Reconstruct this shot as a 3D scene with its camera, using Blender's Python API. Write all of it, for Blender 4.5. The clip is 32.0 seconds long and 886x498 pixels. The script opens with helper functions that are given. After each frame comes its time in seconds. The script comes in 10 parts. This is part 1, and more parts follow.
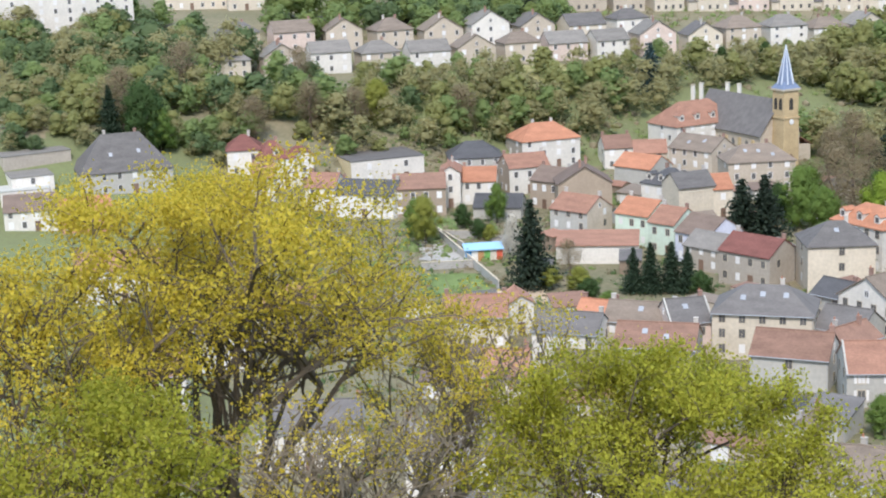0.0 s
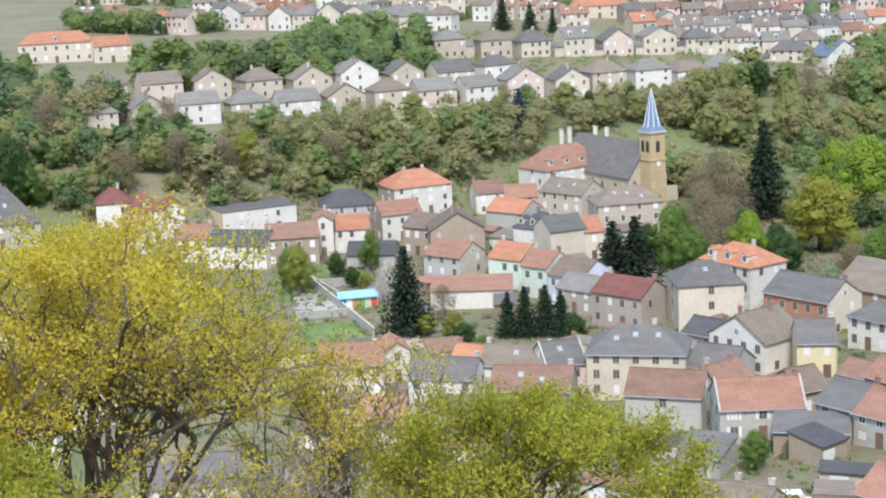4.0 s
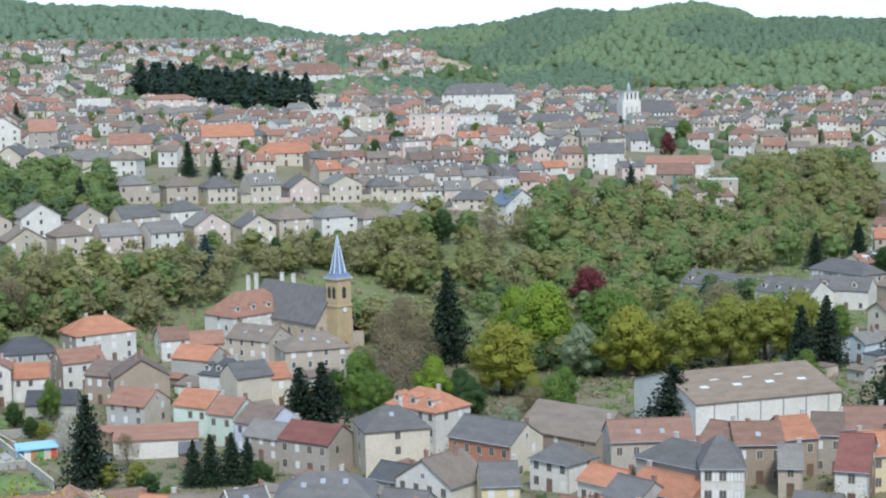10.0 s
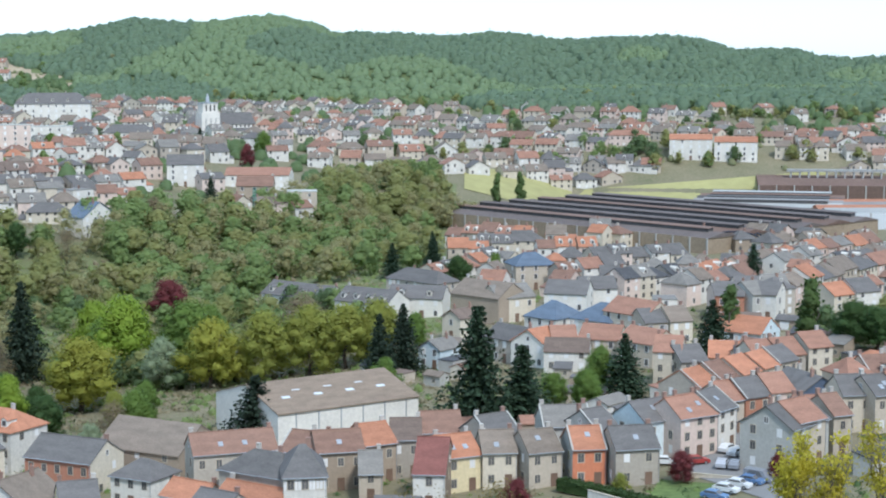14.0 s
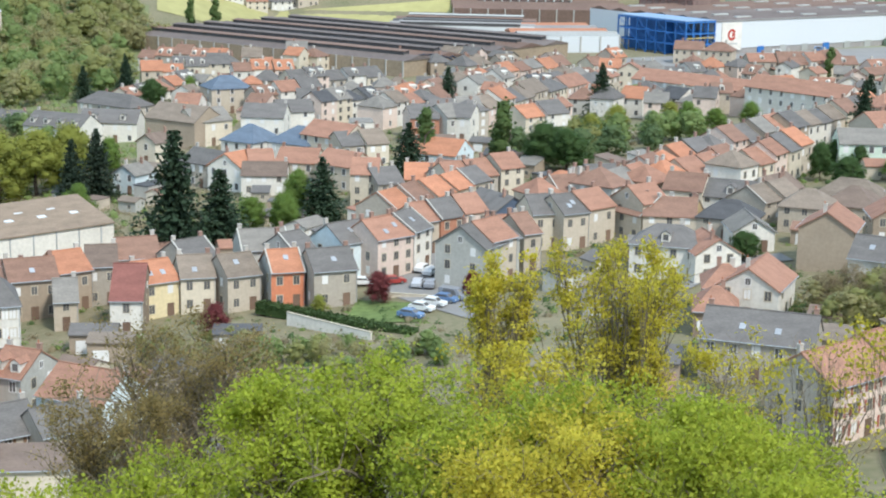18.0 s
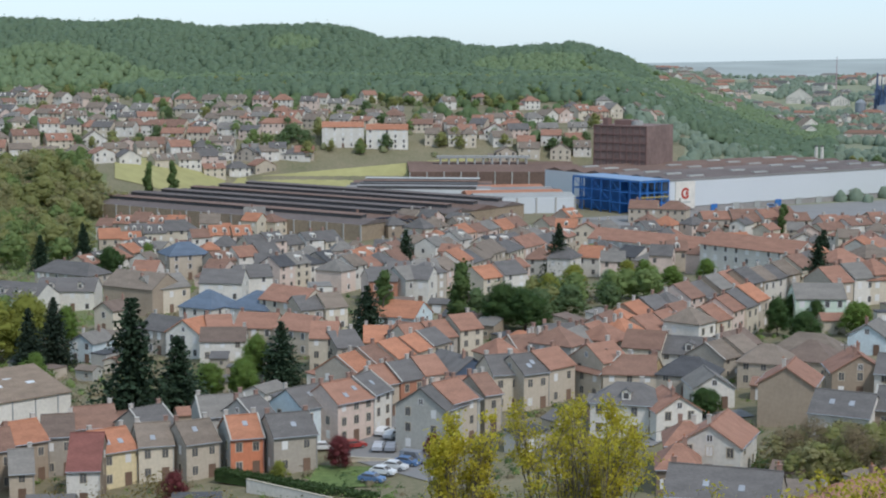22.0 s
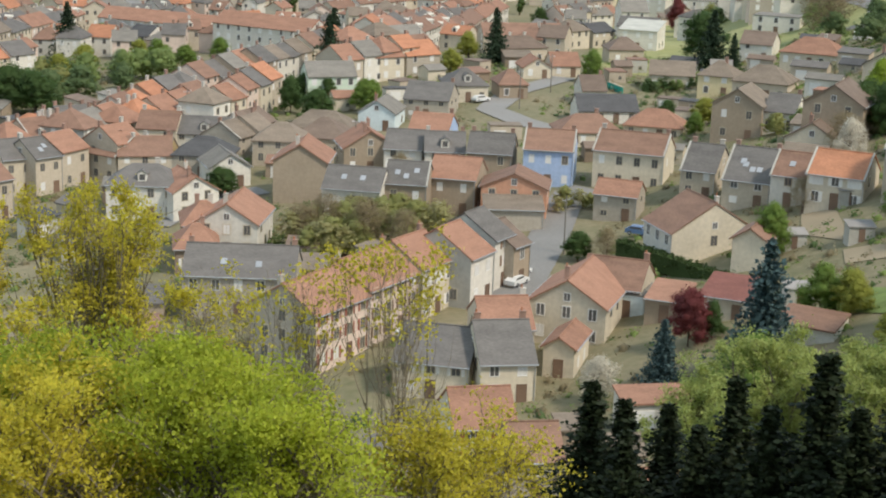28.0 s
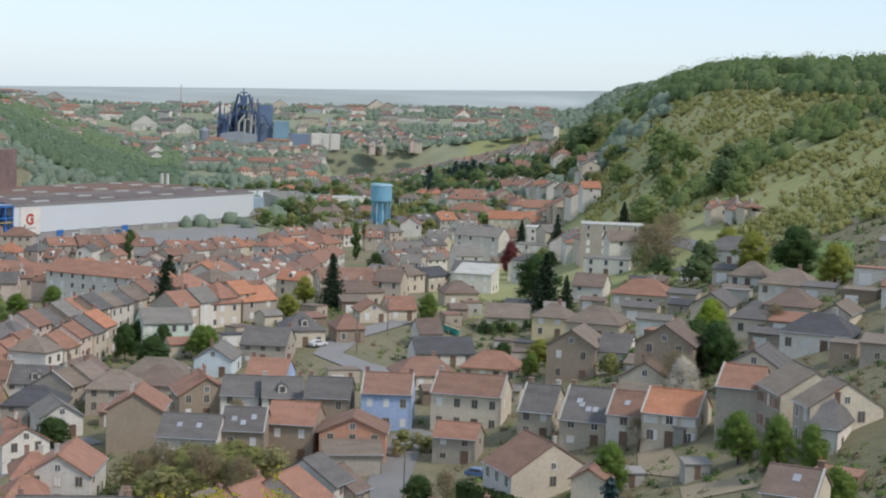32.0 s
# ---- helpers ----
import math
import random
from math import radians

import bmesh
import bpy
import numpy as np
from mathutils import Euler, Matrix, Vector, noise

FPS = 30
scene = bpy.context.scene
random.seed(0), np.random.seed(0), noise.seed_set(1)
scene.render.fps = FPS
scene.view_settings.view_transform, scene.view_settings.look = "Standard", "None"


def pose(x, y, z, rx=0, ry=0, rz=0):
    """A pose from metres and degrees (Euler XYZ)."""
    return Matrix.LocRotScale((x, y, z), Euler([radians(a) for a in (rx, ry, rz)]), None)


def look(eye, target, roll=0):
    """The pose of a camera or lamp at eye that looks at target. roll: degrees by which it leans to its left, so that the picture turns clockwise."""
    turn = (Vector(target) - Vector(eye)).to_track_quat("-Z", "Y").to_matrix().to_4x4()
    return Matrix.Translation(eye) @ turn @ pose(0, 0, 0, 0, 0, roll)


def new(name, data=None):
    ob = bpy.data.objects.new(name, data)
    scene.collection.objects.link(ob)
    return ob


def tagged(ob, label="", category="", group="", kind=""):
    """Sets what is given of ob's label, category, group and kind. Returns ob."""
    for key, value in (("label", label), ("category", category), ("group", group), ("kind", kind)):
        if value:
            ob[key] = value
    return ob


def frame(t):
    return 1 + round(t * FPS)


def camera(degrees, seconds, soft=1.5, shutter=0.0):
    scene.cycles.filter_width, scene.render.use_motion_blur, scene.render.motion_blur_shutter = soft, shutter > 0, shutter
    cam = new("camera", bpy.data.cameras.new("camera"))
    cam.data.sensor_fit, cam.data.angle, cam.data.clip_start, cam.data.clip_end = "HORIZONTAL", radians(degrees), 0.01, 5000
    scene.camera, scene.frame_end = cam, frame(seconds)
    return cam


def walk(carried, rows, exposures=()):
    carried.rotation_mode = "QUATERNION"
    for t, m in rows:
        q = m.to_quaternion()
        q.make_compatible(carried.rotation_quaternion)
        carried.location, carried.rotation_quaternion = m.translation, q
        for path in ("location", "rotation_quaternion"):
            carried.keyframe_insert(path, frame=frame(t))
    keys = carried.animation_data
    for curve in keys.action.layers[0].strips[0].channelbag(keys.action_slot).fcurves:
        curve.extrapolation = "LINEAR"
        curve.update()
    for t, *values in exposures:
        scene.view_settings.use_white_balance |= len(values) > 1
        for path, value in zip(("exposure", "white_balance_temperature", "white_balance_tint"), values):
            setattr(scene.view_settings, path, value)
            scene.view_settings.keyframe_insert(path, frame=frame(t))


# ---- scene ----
EYE_Z = 80.0
# Skylines of the long ridge, the further ridge and the valley side: bearing in degrees, rise over run seen from the lookout.
MAIN_SKY = ((-25, -23.1, -22.8, -19.9, -18.5, -17.1, -15.3, -13.2, -12.3, -11, -10.3, -8, -6.2, -4.8, -2.3, 0, 1.5, 2.5, 3.5, 5.5, 6.5, 7.5, 8.5, 10.2, 11.6, 12.8, 14.5, 16.2, 17.5, 18.5, 21),
            (0.002, 0.006, 0.0152, 0.0187, 0.0228, 0.0283, 0.0258, 0.0296, 0.031, 0.0264, 0.0203, 0.0192, 0.018, 0.0205, 0.0156, 0.0172, 0.0176, 0.0155, 0.0095, 0.0098, 0.0052, 0.0035, 0.005, 0.0068, 0.001, -0.009, -0.0195, -0.031, -0.044, -0.054, -0.06))
LEFT_SKY = ((-60, -37.7, -35.7, -34.7, -30.6, -28.6, -27.1, -25.4, -23.2, -22, -20), (0.036, 0.038, 0.0393, 0.0345, 0.0327, 0.029, 0.022, 0.0153, 0.0072, 0.002, -0.02))
RIGHT_SKY = ((24, 26.5, 29.6, 31, 32.1, 33.2, 34, 35.2, 36.1, 37.1, 38.2, 40, 43, 60), (-0.058, -0.054, -0.042, -0.036, -0.030, -0.018, -0.004, 0.006, 0.013, 0.019, 0.024, 0.023, 0.027, 0.03))


def sstep(a, b, v):
    t = np.clip((v - a) / (b - a), 0, 1)
    return t * t * (3 - 2 * t)


def smax(a, b, k=3.0):
    return 0.5 * (a + b + np.sqrt((a - b) ** 2 + k * k))


def ground(x, y):
    """Height of the land, in metres, over the plan (x to the right, y away from the lookout)."""
    x, y = np.asarray(x, float), np.asarray(y, float)
    r, az = np.hypot(x, y), np.degrees(np.arctan2(x, y))
    z = np.clip(11 + 0.075 * x, 0, 22)
    w = sstep(380, 560, y)
    z = z * (1 - w) + w * 10 * sstep(-200, 0, x)
    # town slope across the river
    s2 = -0.9 * (x + 209) + 0.44 * (y - 531)
    zl = 21 * sstep(-60, 5, s2) + 16 * sstep(5, 140, s2) + 12 * sstep(140, 480, s2) + 44 * sstep(420, 860, s2)
    zl = zl * (1 - sstep(2, 10, az))
    zb = (28 * sstep(790, 900, y) + 18 * sstep(900, 1150, y)) * (1 - sstep(11, 18, az)) * (1 - sstep(1500, 2200, r))
    z = z + np.maximum(zl, zb) * sstep(60, 260, y)
    # slope to the right of the valley
    s = np.maximum(0, (x - 110) * 0.839 - (y - 200) * 0.545)
    q = (0.2 * s + 0.002 * s * s) * (1 + 4 * sstep(350, 800, y))
    z = z + 88 * np.tanh(q / 88)
    # wooded ridges
    a = np.radians(az)
    tan_main = np.interp(az, *MAIN_SKY)
    rm = (EYE_Z - 9 + 1650 * tan_main)
    z = smax(z, rm * sstep(1120, 1650, r) + (1 - sstep(1120, 1650, r)) * -20, 4)
    tan_left = np.interp(az, *LEFT_SKY)
    rl = EYE_Z - 9 + 2300 * tan_left
    z = smax(z, rl * sstep(1600, 2300, r) + (1 - sstep(1600, 2300, r)) * -20, 4)
    # far plain
    wp = sstep(1900, 3600, r) * sstep(9, 13, az)
    z = z * (1 - wp) + wp * (EYE_Z + 4900 * np.interp(az, (9, 13, 22.5, 33.5, 40), (-0.006, -0.0054, -0.0015, 0.0026, 0.0026)))
    # skyline of the valley side
    cap = np.interp(az, *RIGHT_SKY)
    hi = EYE_Z - 4 + np.maximum(r, 420) * cap
    z = np.maximum(z, (EYE_Z - 8 + 1150 * cap) * sstep(600, 1150, r) * sstep(24, 27, az) * (az < 60) * (r < 2600))
    z = np.where((az > 24) & (az < 90) & (r > 300) & (r < 1900), np.minimum(z, hi), z)
    # the lookout's own hillside
    near = 78.2 - 0.5 * np.maximum(0, np.hypot(x, np.maximum(y, 0)) - 2.5)
    return smax(z, near, 2.0)
# Camera: a phone held by hand at a hillside lookout, zoomed in, panned over the valley.
cam = camera(30.26, 32.0, soft=2.1)
TURNS = [
    (0.0, 77.105, 2.146, 36.438),
    (0.5, 77.611, 2.564, 34.845),
    (1.0, 78.046, 2.394, 33.943),
    (1.5, 77.003, 2.274, 32.484),
    (2.0, 77.302, 2.471, 31.605),
    (2.5, 77.783, 2.367, 32.062),
    (4.5, 78.728, 2.756, 31.607),
    (5.0, 78.904, 2.436, 30.713),
    (5.5, 80.258, 2.541, 29.760),
    (6.0, 81.224, 2.250, 29.443),
    (6.5, 82.218, 2.280, 29.041),
    (7.0, 82.978, 2.089, 28.264),
    (7.5, 84.200, 2.411, 27.790),
    (8.0, 84.212, 2.286, 27.590),
    (8.5, 83.382, 1.273, 24.618),
    (9.0, 83.695, 1.180, 22.741),
    (9.5, 83.525, 1.141, 21.570),
    (10.0, 83.328, 1.112, 21.041),
    (10.5, 83.867, 1.298, 19.789),
    (11.0, 83.617, 1.138, 18.367),
    (11.5, 83.707, 0.786, 16.057),
    (12.0, 83.858, 0.641, 14.145),
    (12.5, 83.864, 0.572, 12.169),
    (13.0, 83.937, 0.484, 10.739),
    (13.5, 83.867, 0.256, 8.637),
    (14.0, 83.585, 0.095, 6.483),
    (14.5, 82.807, 0.092, 4.597),
    (16.5, 77.898, -0.613, 0.239),
    (17.0, 76.729, -0.414, 0.098),
    (17.5, 76.652, -0.872, -2.056),
    (18.0, 77.505, -1.043, -3.996),
    (18.5, 78.174, -1.406, -6.104),
    (19.0, 78.690, -1.437, -6.484),
    (19.5, 80.335, -1.069, -6.283),
    (20.0, 81.409, -0.717, -6.187),
    (20.5, 82.351, -0.584, -5.851),
    (21.0, 82.498, -0.439, -5.647),
    (21.5, 82.555, -0.382, -5.385),
    (22.0, 83.181, -0.215, -5.574),
    (22.5, 83.077, -0.405, -7.432),
    (23.0, 82.838, -0.892, -8.821),
    (23.5, 81.972, -0.962, -10.555),
    (24.0, 81.779, -1.508, -12.341),
    (24.5, 82.978, -2.016, -15.119),
    (25.0, 83.266, -2.214, -17.300),
    (25.5, 82.715, -1.747, -18.340),
    (27.5, 78.037, -1.685, -21.925),
    (28.0, 75.802, -1.905, -22.313),
    (28.5, 74.890, -1.774, -21.744),
    (29.0, 76.042, -2.017, -23.032),
    (29.5, 77.319, -2.116, -25.387),
    (30.0, 78.659, -2.464, -26.869),
    (30.5, 81.107, -2.076, -27.417),
    (31.0, 82.684, -1.542, -27.123),
    (31.5, 84.250, -1.463, -27.228),
    (32.0, 84.509, -1.936, -28.042),
]
walk(cam, [(t, pose(0.02 * t, 0, EYE_Z, rx, ry, rz)) for t, rx, ry, rz in TURNS],
     exposures=[(0, 0.78, 5800, 16), (5, 0.84, 5650, 13), (8, 0.54, 5450, 11), (9, 0.43, 5400, 11), (10, 0.47, 5400, 11), (14, 0.52, 5350, 10), (18, 0.82, 5750, 8), (20, 0.5, 5500, 7), (22, 0.02, 5650, 12), (24, 0.16, 5650, 12), (25, 0.16, 5650, 12), (28, 0.48, 6500, 10), (29, 0.84, 6350, 9), (30, 0.8, 6000, 6), (31, 0.55, 5800, 8), (32, 0.08, 5950, 15)])

# Hazy spring daylight.
SUN_AZ, SUN_EL = 150.0, 50.0
world = bpy.data.worlds.new("sky")
scene.world = world
world.use_nodes = True
wn, wl = world.node_tree.nodes, world.node_tree.links
sky = wn.new("ShaderNodeTexSky")
sky.sky_type = "NISHITA"
sky.sun_disc = False
sky.sun_elevation, sky.sun_rotation = radians(SUN_EL), radians(SUN_AZ)
sky.altitude, sky.air_density, sky.dust_density, sky.ozone_density = 300, 1.0, 0.7, 2.0
wn["Background"].inputs["Strength"].default_value = 0.13
haze = wn.new("ShaderNodeMix")
haze.data_type = "RGBA"
haze.inputs["Factor"].default_value = 0.5
wl.new(sky.outputs[0], haze.inputs["A"])
haze.inputs["B"].default_value = (6.2, 7.3, 7.55, 1)
wl.new(haze.outputs["Result"], wn["Background"].inputs["Color"])
sun = new("sun", bpy.data.lights.new("sun", "SUN"))
sun.data.energy, sun.data.angle, sun.data.color = 2.35, radians(8.0), (1.0, 0.90, 0.76)
sa, se = radians(SUN_AZ), radians(SUN_EL)
sun.matrix_world = look((0, 0, 300), Vector((0, 0, 300)) - Vector((math.sin(sa) * math.cos(se), math.cos(sa) * math.cos(se), math.sin(se))))

# ---- materials ----
MATS = {}


def mat(name, col, rough=0.85, var=0.18, fine=3.0, coarse=0.25, bump=0.15, metal=0.0, stain=None, obj=0.08, island=0.0, stretch=(1, 1, 1), spec=0.3):
    """A worn surface: base colour broken by fine grain and coarse stains, and shifted from object to object."""
    if name in MATS:
        return MATS[name]
    m = bpy.data.materials.new(name)
    m.use_nodes = True
    n, l = m.node_tree.nodes, m.node_tree.links
    b = n["Principled BSDF"]
    b.inputs["Roughness"].default_value, b.inputs["Metallic"].default_value = rough, metal
    b.inputs["Specular IOR Level"].default_value = spec
    co, mp = n.new("ShaderNodeTexCoord"), n.new("ShaderNodeMapping")
    l.new(co.outputs["Object"], mp.inputs["Vector"])
    mp.inputs["Scale"].default_value = stretch
    vals = []
    for sc, det in ((fine, 5.0), (coarse, 3.0)):
        t = n.new("ShaderNodeTexNoise")
        t.inputs["Scale"].default_value, t.inputs["Detail"].default_value = sc, det
        l.new(mp.outputs[0], t.inputs["Vector"])
        vals.append(t)
    mix = n.new("ShaderNodeMath")
    mix.operation = "ADD"
    l.new(vals[0].outputs["Fac"], mix.inputs[0])
    l.new(vals[1].outputs["Fac"], mix.inputs[1])
    info = n.new("ShaderNodeObjectInfo")
    geo = n.new("ShaderNodeNewGeometry")
    ad = n.new("ShaderNodeMath")
    ad.operation = "MULTIPLY_ADD"
    l.new(info.outputs["Random"], ad.inputs[0])
    ad.inputs[1].default_value = obj / max(var, 0.01)
    l.new(mix.outputs[0], ad.inputs[2])
    ai = n.new("ShaderNodeMath")
    ai.operation = "MULTIPLY_ADD"
    l.new(geo.outputs["Random Per Island"], ai.inputs[0])
    ai.inputs[1].default_value = island / max(var, 0.01)
    l.new(ad.outputs[0], ai.inputs[2])
    ramp = n.new("ShaderNodeMapRange")
    l.new(ai.outputs[0], ramp.inputs["Value"])
    ramp.inputs["From Min"].default_value = 0.5
    ramp.inputs["From Max"].default_value = 1.5 + (obj + island) / max(var, 0.01)
    mc = n.new("ShaderNodeMix")
    mc.data_type = "RGBA"
    lo = tuple(max(0.0, c * (1 - 2 * var)) for c in col)
    if stain:
        lo = stain
    hi = tuple(min(0.95, c * (1 + 1.1 * var)) for c in col)
    mc.inputs["A"].default_value, mc.inputs["B"].default_value = (*lo, 1), (*hi, 1)
    l.new(ramp.outputs[0], mc.inputs["Factor"])
    l.new(mc.outputs["Result"], b.inputs["Base Color"])
    if bump:
        bp = n.new("ShaderNodeBump")
        bp.inputs["Strength"].default_value, bp.inputs["Distance"].default_value = bump, 0.05
        l.new(vals[0].outputs["Fac"], bp.inputs["Height"])
        l.new(bp.outputs[0], b.inputs["Normal"])
    MATS[name] = m
    return m


def leafmat(name, col, var=0.3, trans=0.35):
    """Thin leaves: light shines through, and every leaf differs a little."""
    m = mat(name, col, 0.6, var, 0.6, 0.12, 0.0, island=var, obj=var * 0.6, spec=0.15)
    n, l = m.node_tree.nodes, m.node_tree.links
    b = n["Principled BSDF"]
    src = b.inputs["Base Color"].links[0].from_socket
    tr, mx = n.new("ShaderNodeBsdfTranslucent"), n.new("ShaderNodeMixShader")
    l.new(src, tr.inputs["Color"])
    mx.inputs["Fac"].default_value = trans
    l.new(b.outputs[0], mx.inputs[1])
    l.new(tr.outputs[0], mx.inputs[2])
    l.new(mx.outputs[0], n["Material Output"].inputs["Surface"])
    return m


WALLS = {
    "cream": (0.62, 0.545, 0.42), "beige": (0.51, 0.435, 0.335), "greybeige": (0.42, 0.37, 0.30), "white": (0.697, 0.655, 0.572),
    "grey": (0.446, 0.427, 0.375), "yellow": (0.697, 0.589, 0.357), "pink": (0.66, 0.53, 0.44), "mint": (0.6, 0.684, 0.554),
    "blue": (0.407, 0.513, 0.714), "orange": (0.66, 0.25, 0.13), "salmon": (0.639, 0.342, 0.223), "brick": (0.407, 0.19, 0.116),
    "tan": (0.37, 0.295, 0.215), "ochre": (0.484, 0.351, 0.179), "paleblue": (0.639, 0.712, 0.714), "brown": (0.261, 0.199, 0.142), "navy": (0.0969, 0.123, 0.17), "lilac": (0.639, 0.646, 0.714),
}
ROOFS = {
    "orange": (0.44, 0.20, 0.112), "terra": (0.335, 0.18, 0.12), "rust": (0.255, 0.15, 0.105), "brown": (0.19, 0.14, 0.108), "umber": (0.257, 0.194, 0.137), "slate": (0.156, 0.144, 0.132),
    "grey": (0.23, 0.211, 0.182), "dark": (0.0918, 0.09, 0.0909), "burgundy": (0.221, 0.09, 0.0704), "blueslate": (0.129, 0.162, 0.207), "white": (0.505, 0.495, 0.439), "taupe": (0.23, 0.184, 0.14),
}


def wallmat(k):
    return mat("render_" + k, WALLS[k], 0.9, 0.17, 1.7, 0.22, 0.2, obj=0.06)


def roofmat(k):
    return mat("roof_" + k, ROOFS[k], 0.8, 0.26, 2.4, 0.3, 0.5, obj=0.08, stretch=(1, 2.2, 2.2))


M_GLASS = mat("window_glass", (0.13, 0.125, 0.12), 0.12, 0.2, 0.6, 0.2, 0.0, obj=0.25, spec=0.6)
M_FRAME = mat("window_paint", (0.74, 0.72, 0.68), 0.6, 0.08, 4, 0.5, 0.0)
M_BLIND = mat("roller_blind", (0.72, 0.70, 0.66), 0.7, 0.08, 4, 0.5, 0.1)
M_STONE = mat("dressed_stone", (0.55, 0.48, 0.36), 0.9, 0.15, 3, 0.4, 0.2)
M_SHUT = {"white": M_FRAME, "dark": mat("shutter_dark", (0.06, 0.05, 0.045), 0.6, 0.2, 4, 0.5, 0.1), "red": mat("shutter_red", (0.33, 0.10, 0.07), 0.6, 0.2, 4, 0.5, 0.1), "brown": mat("shutter_brown", (0.2, 0.12, 0.07), 0.6, 0.2, 4, 0.5, 0.1)}
M_CHIM = mat("chimney_brick", (0.33, 0.21, 0.16), 0.9, 0.2, 5, 0.6, 0.3, obj=0.12)
M_CHIMR = mat("chimney_render", (0.52, 0.48, 0.42), 0.9, 0.2, 4, 0.6, 0.3, obj=0.12)
M_POT = mat("clay_pot", (0.42, 0.18, 0.10), 0.8, 0.15, 5, 0.5, 0.1)
M_ZINC = mat("zinc", (0.42, 0.43, 0.44), 0.45, 0.12, 3, 0.4, 0.05, metal=0.4)
M_DOOR = mat("door_wood", (0.20, 0.13, 0.09), 0.6, 0.2, 6, 0.8, 0.1, obj=0.2)
M_BARK = mat("bark", (0.11, 0.085, 0.065), 0.95, 0.3, 9, 1.0, 0.6)
M_LIMB = mat("grey_limbs", (0.21, 0.175, 0.125), 0.95, 0.3, 9, 1.0, 0.6)
M_TWIG = mat("twigs", (0.20, 0.15, 0.11), 0.95, 0.25, 9, 1.0, 0.3)
M_YARD = mat("yards_and_gardens", (0.215, 0.175, 0.115), 0.95, 0.3, 0.8, 0.05, 0.3, stain=(0.075, 0.095, 0.035))
M_WOODFLOOR = mat("wooded_ground", (0.13, 0.16, 0.06), 0.95, 0.3, 0.2, 0.02, 0.3)
M_GRASS = mat("meadow_grass", (0.14, 0.165, 0.065), 0.95, 0.35, 0.9, 0.03, 0.4, stain=(0.11, 0.105, 0.06))
M_SLOPE = mat("open_slope", (0.27, 0.25, 0.115), 0.95, 0.3, 0.25, 0.018, 0.3, stain=(0.15, 0.19, 0.065))
M_QUARRY = mat("bare_earth", (0.37, 0.30, 0.20), 0.95, 0.3, 0.05, 0.012, 0.3)
# Valley floor: field colour paled to carry some of the distance haze.
M_VALLEY = mat("valley_fields", (0.25, 0.26, 0.16), 0.95, 0.25, 0.05, 0.008, 0.2)
M_TARMAC = mat("tarmac", (0.25, 0.24, 0.225), 0.9, 0.15, 2.0, 0.1, 0.2)
M_CONC = mat("concrete", (0.42, 0.40, 0.36), 0.9, 0.2, 1.5, 0.2, 0.3)
M_SOLAR = mat("solar_glass", (0.17, 0.22, 0.31), 0.25, 0.15, 2.0, 0.6, 0.0, spec=0.6)
# Far plain: aerial haze is put into its pale grey base colour.
M_HAZYPLAIN = mat("hazy_distant_plain", (0.40, 0.43, 0.40), 1.0, 0.24, 0.006, 0.0015, 0.0, spec=0.0, stretch=(1, 0.35, 1))


# ---- builders ----
def mesh_of(name, verts, faces, mats, mi=None):
    me = bpy.data.meshes.new(name)
    me.from_pydata([tuple(v) for v in verts], [], faces)
    for m in mats:
        me.materials.append(m)
    if mi is not None:
        me.polygons.foreach_set("material_index", mi)
    me.update()
    return me


def quads(name, arr, material, soft=None):
    """A mesh of loose quads from an array (n, 4, 3). soft: shading normals (n, 3), so that leaves take the light of the crown's bulge."""
    n = len(arr)
    if soft is not None:
        arr = np.array(arr, np.float32)
        g = np.cross(arr[:, 1] - arr[:, 0], arr[:, 2] - arr[:, 0])
        flip = (g * soft).sum(1) < 0
        arr[flip] = arr[flip][:, ::-1]
    me = bpy.data.meshes.new(name)
    me.vertices.add(4 * n)
    me.vertices.foreach_set("co", np.asarray(arr, np.float32).ravel())
    me.loops.add(4 * n)
    me.loops.foreach_set("vertex_index", np.arange(4 * n, dtype=np.int32))
    me.polygons.add(n)
    me.polygons.foreach_set("loop_start", np.arange(0, 4 * n, 4, dtype=np.int32))
    me.materials.append(material)
    me.update(calc_edges=True)
    if soft is not None:
        nn = np.asarray(soft, np.float32) / (np.linalg.norm(soft, axis=1)[:, None] + 1e-6)
        me.attributes.new("custom_normal", "FLOAT_VECTOR", "CORNER").data.foreach_set("vector", np.repeat(nn, 4, 0).ravel())
    return me


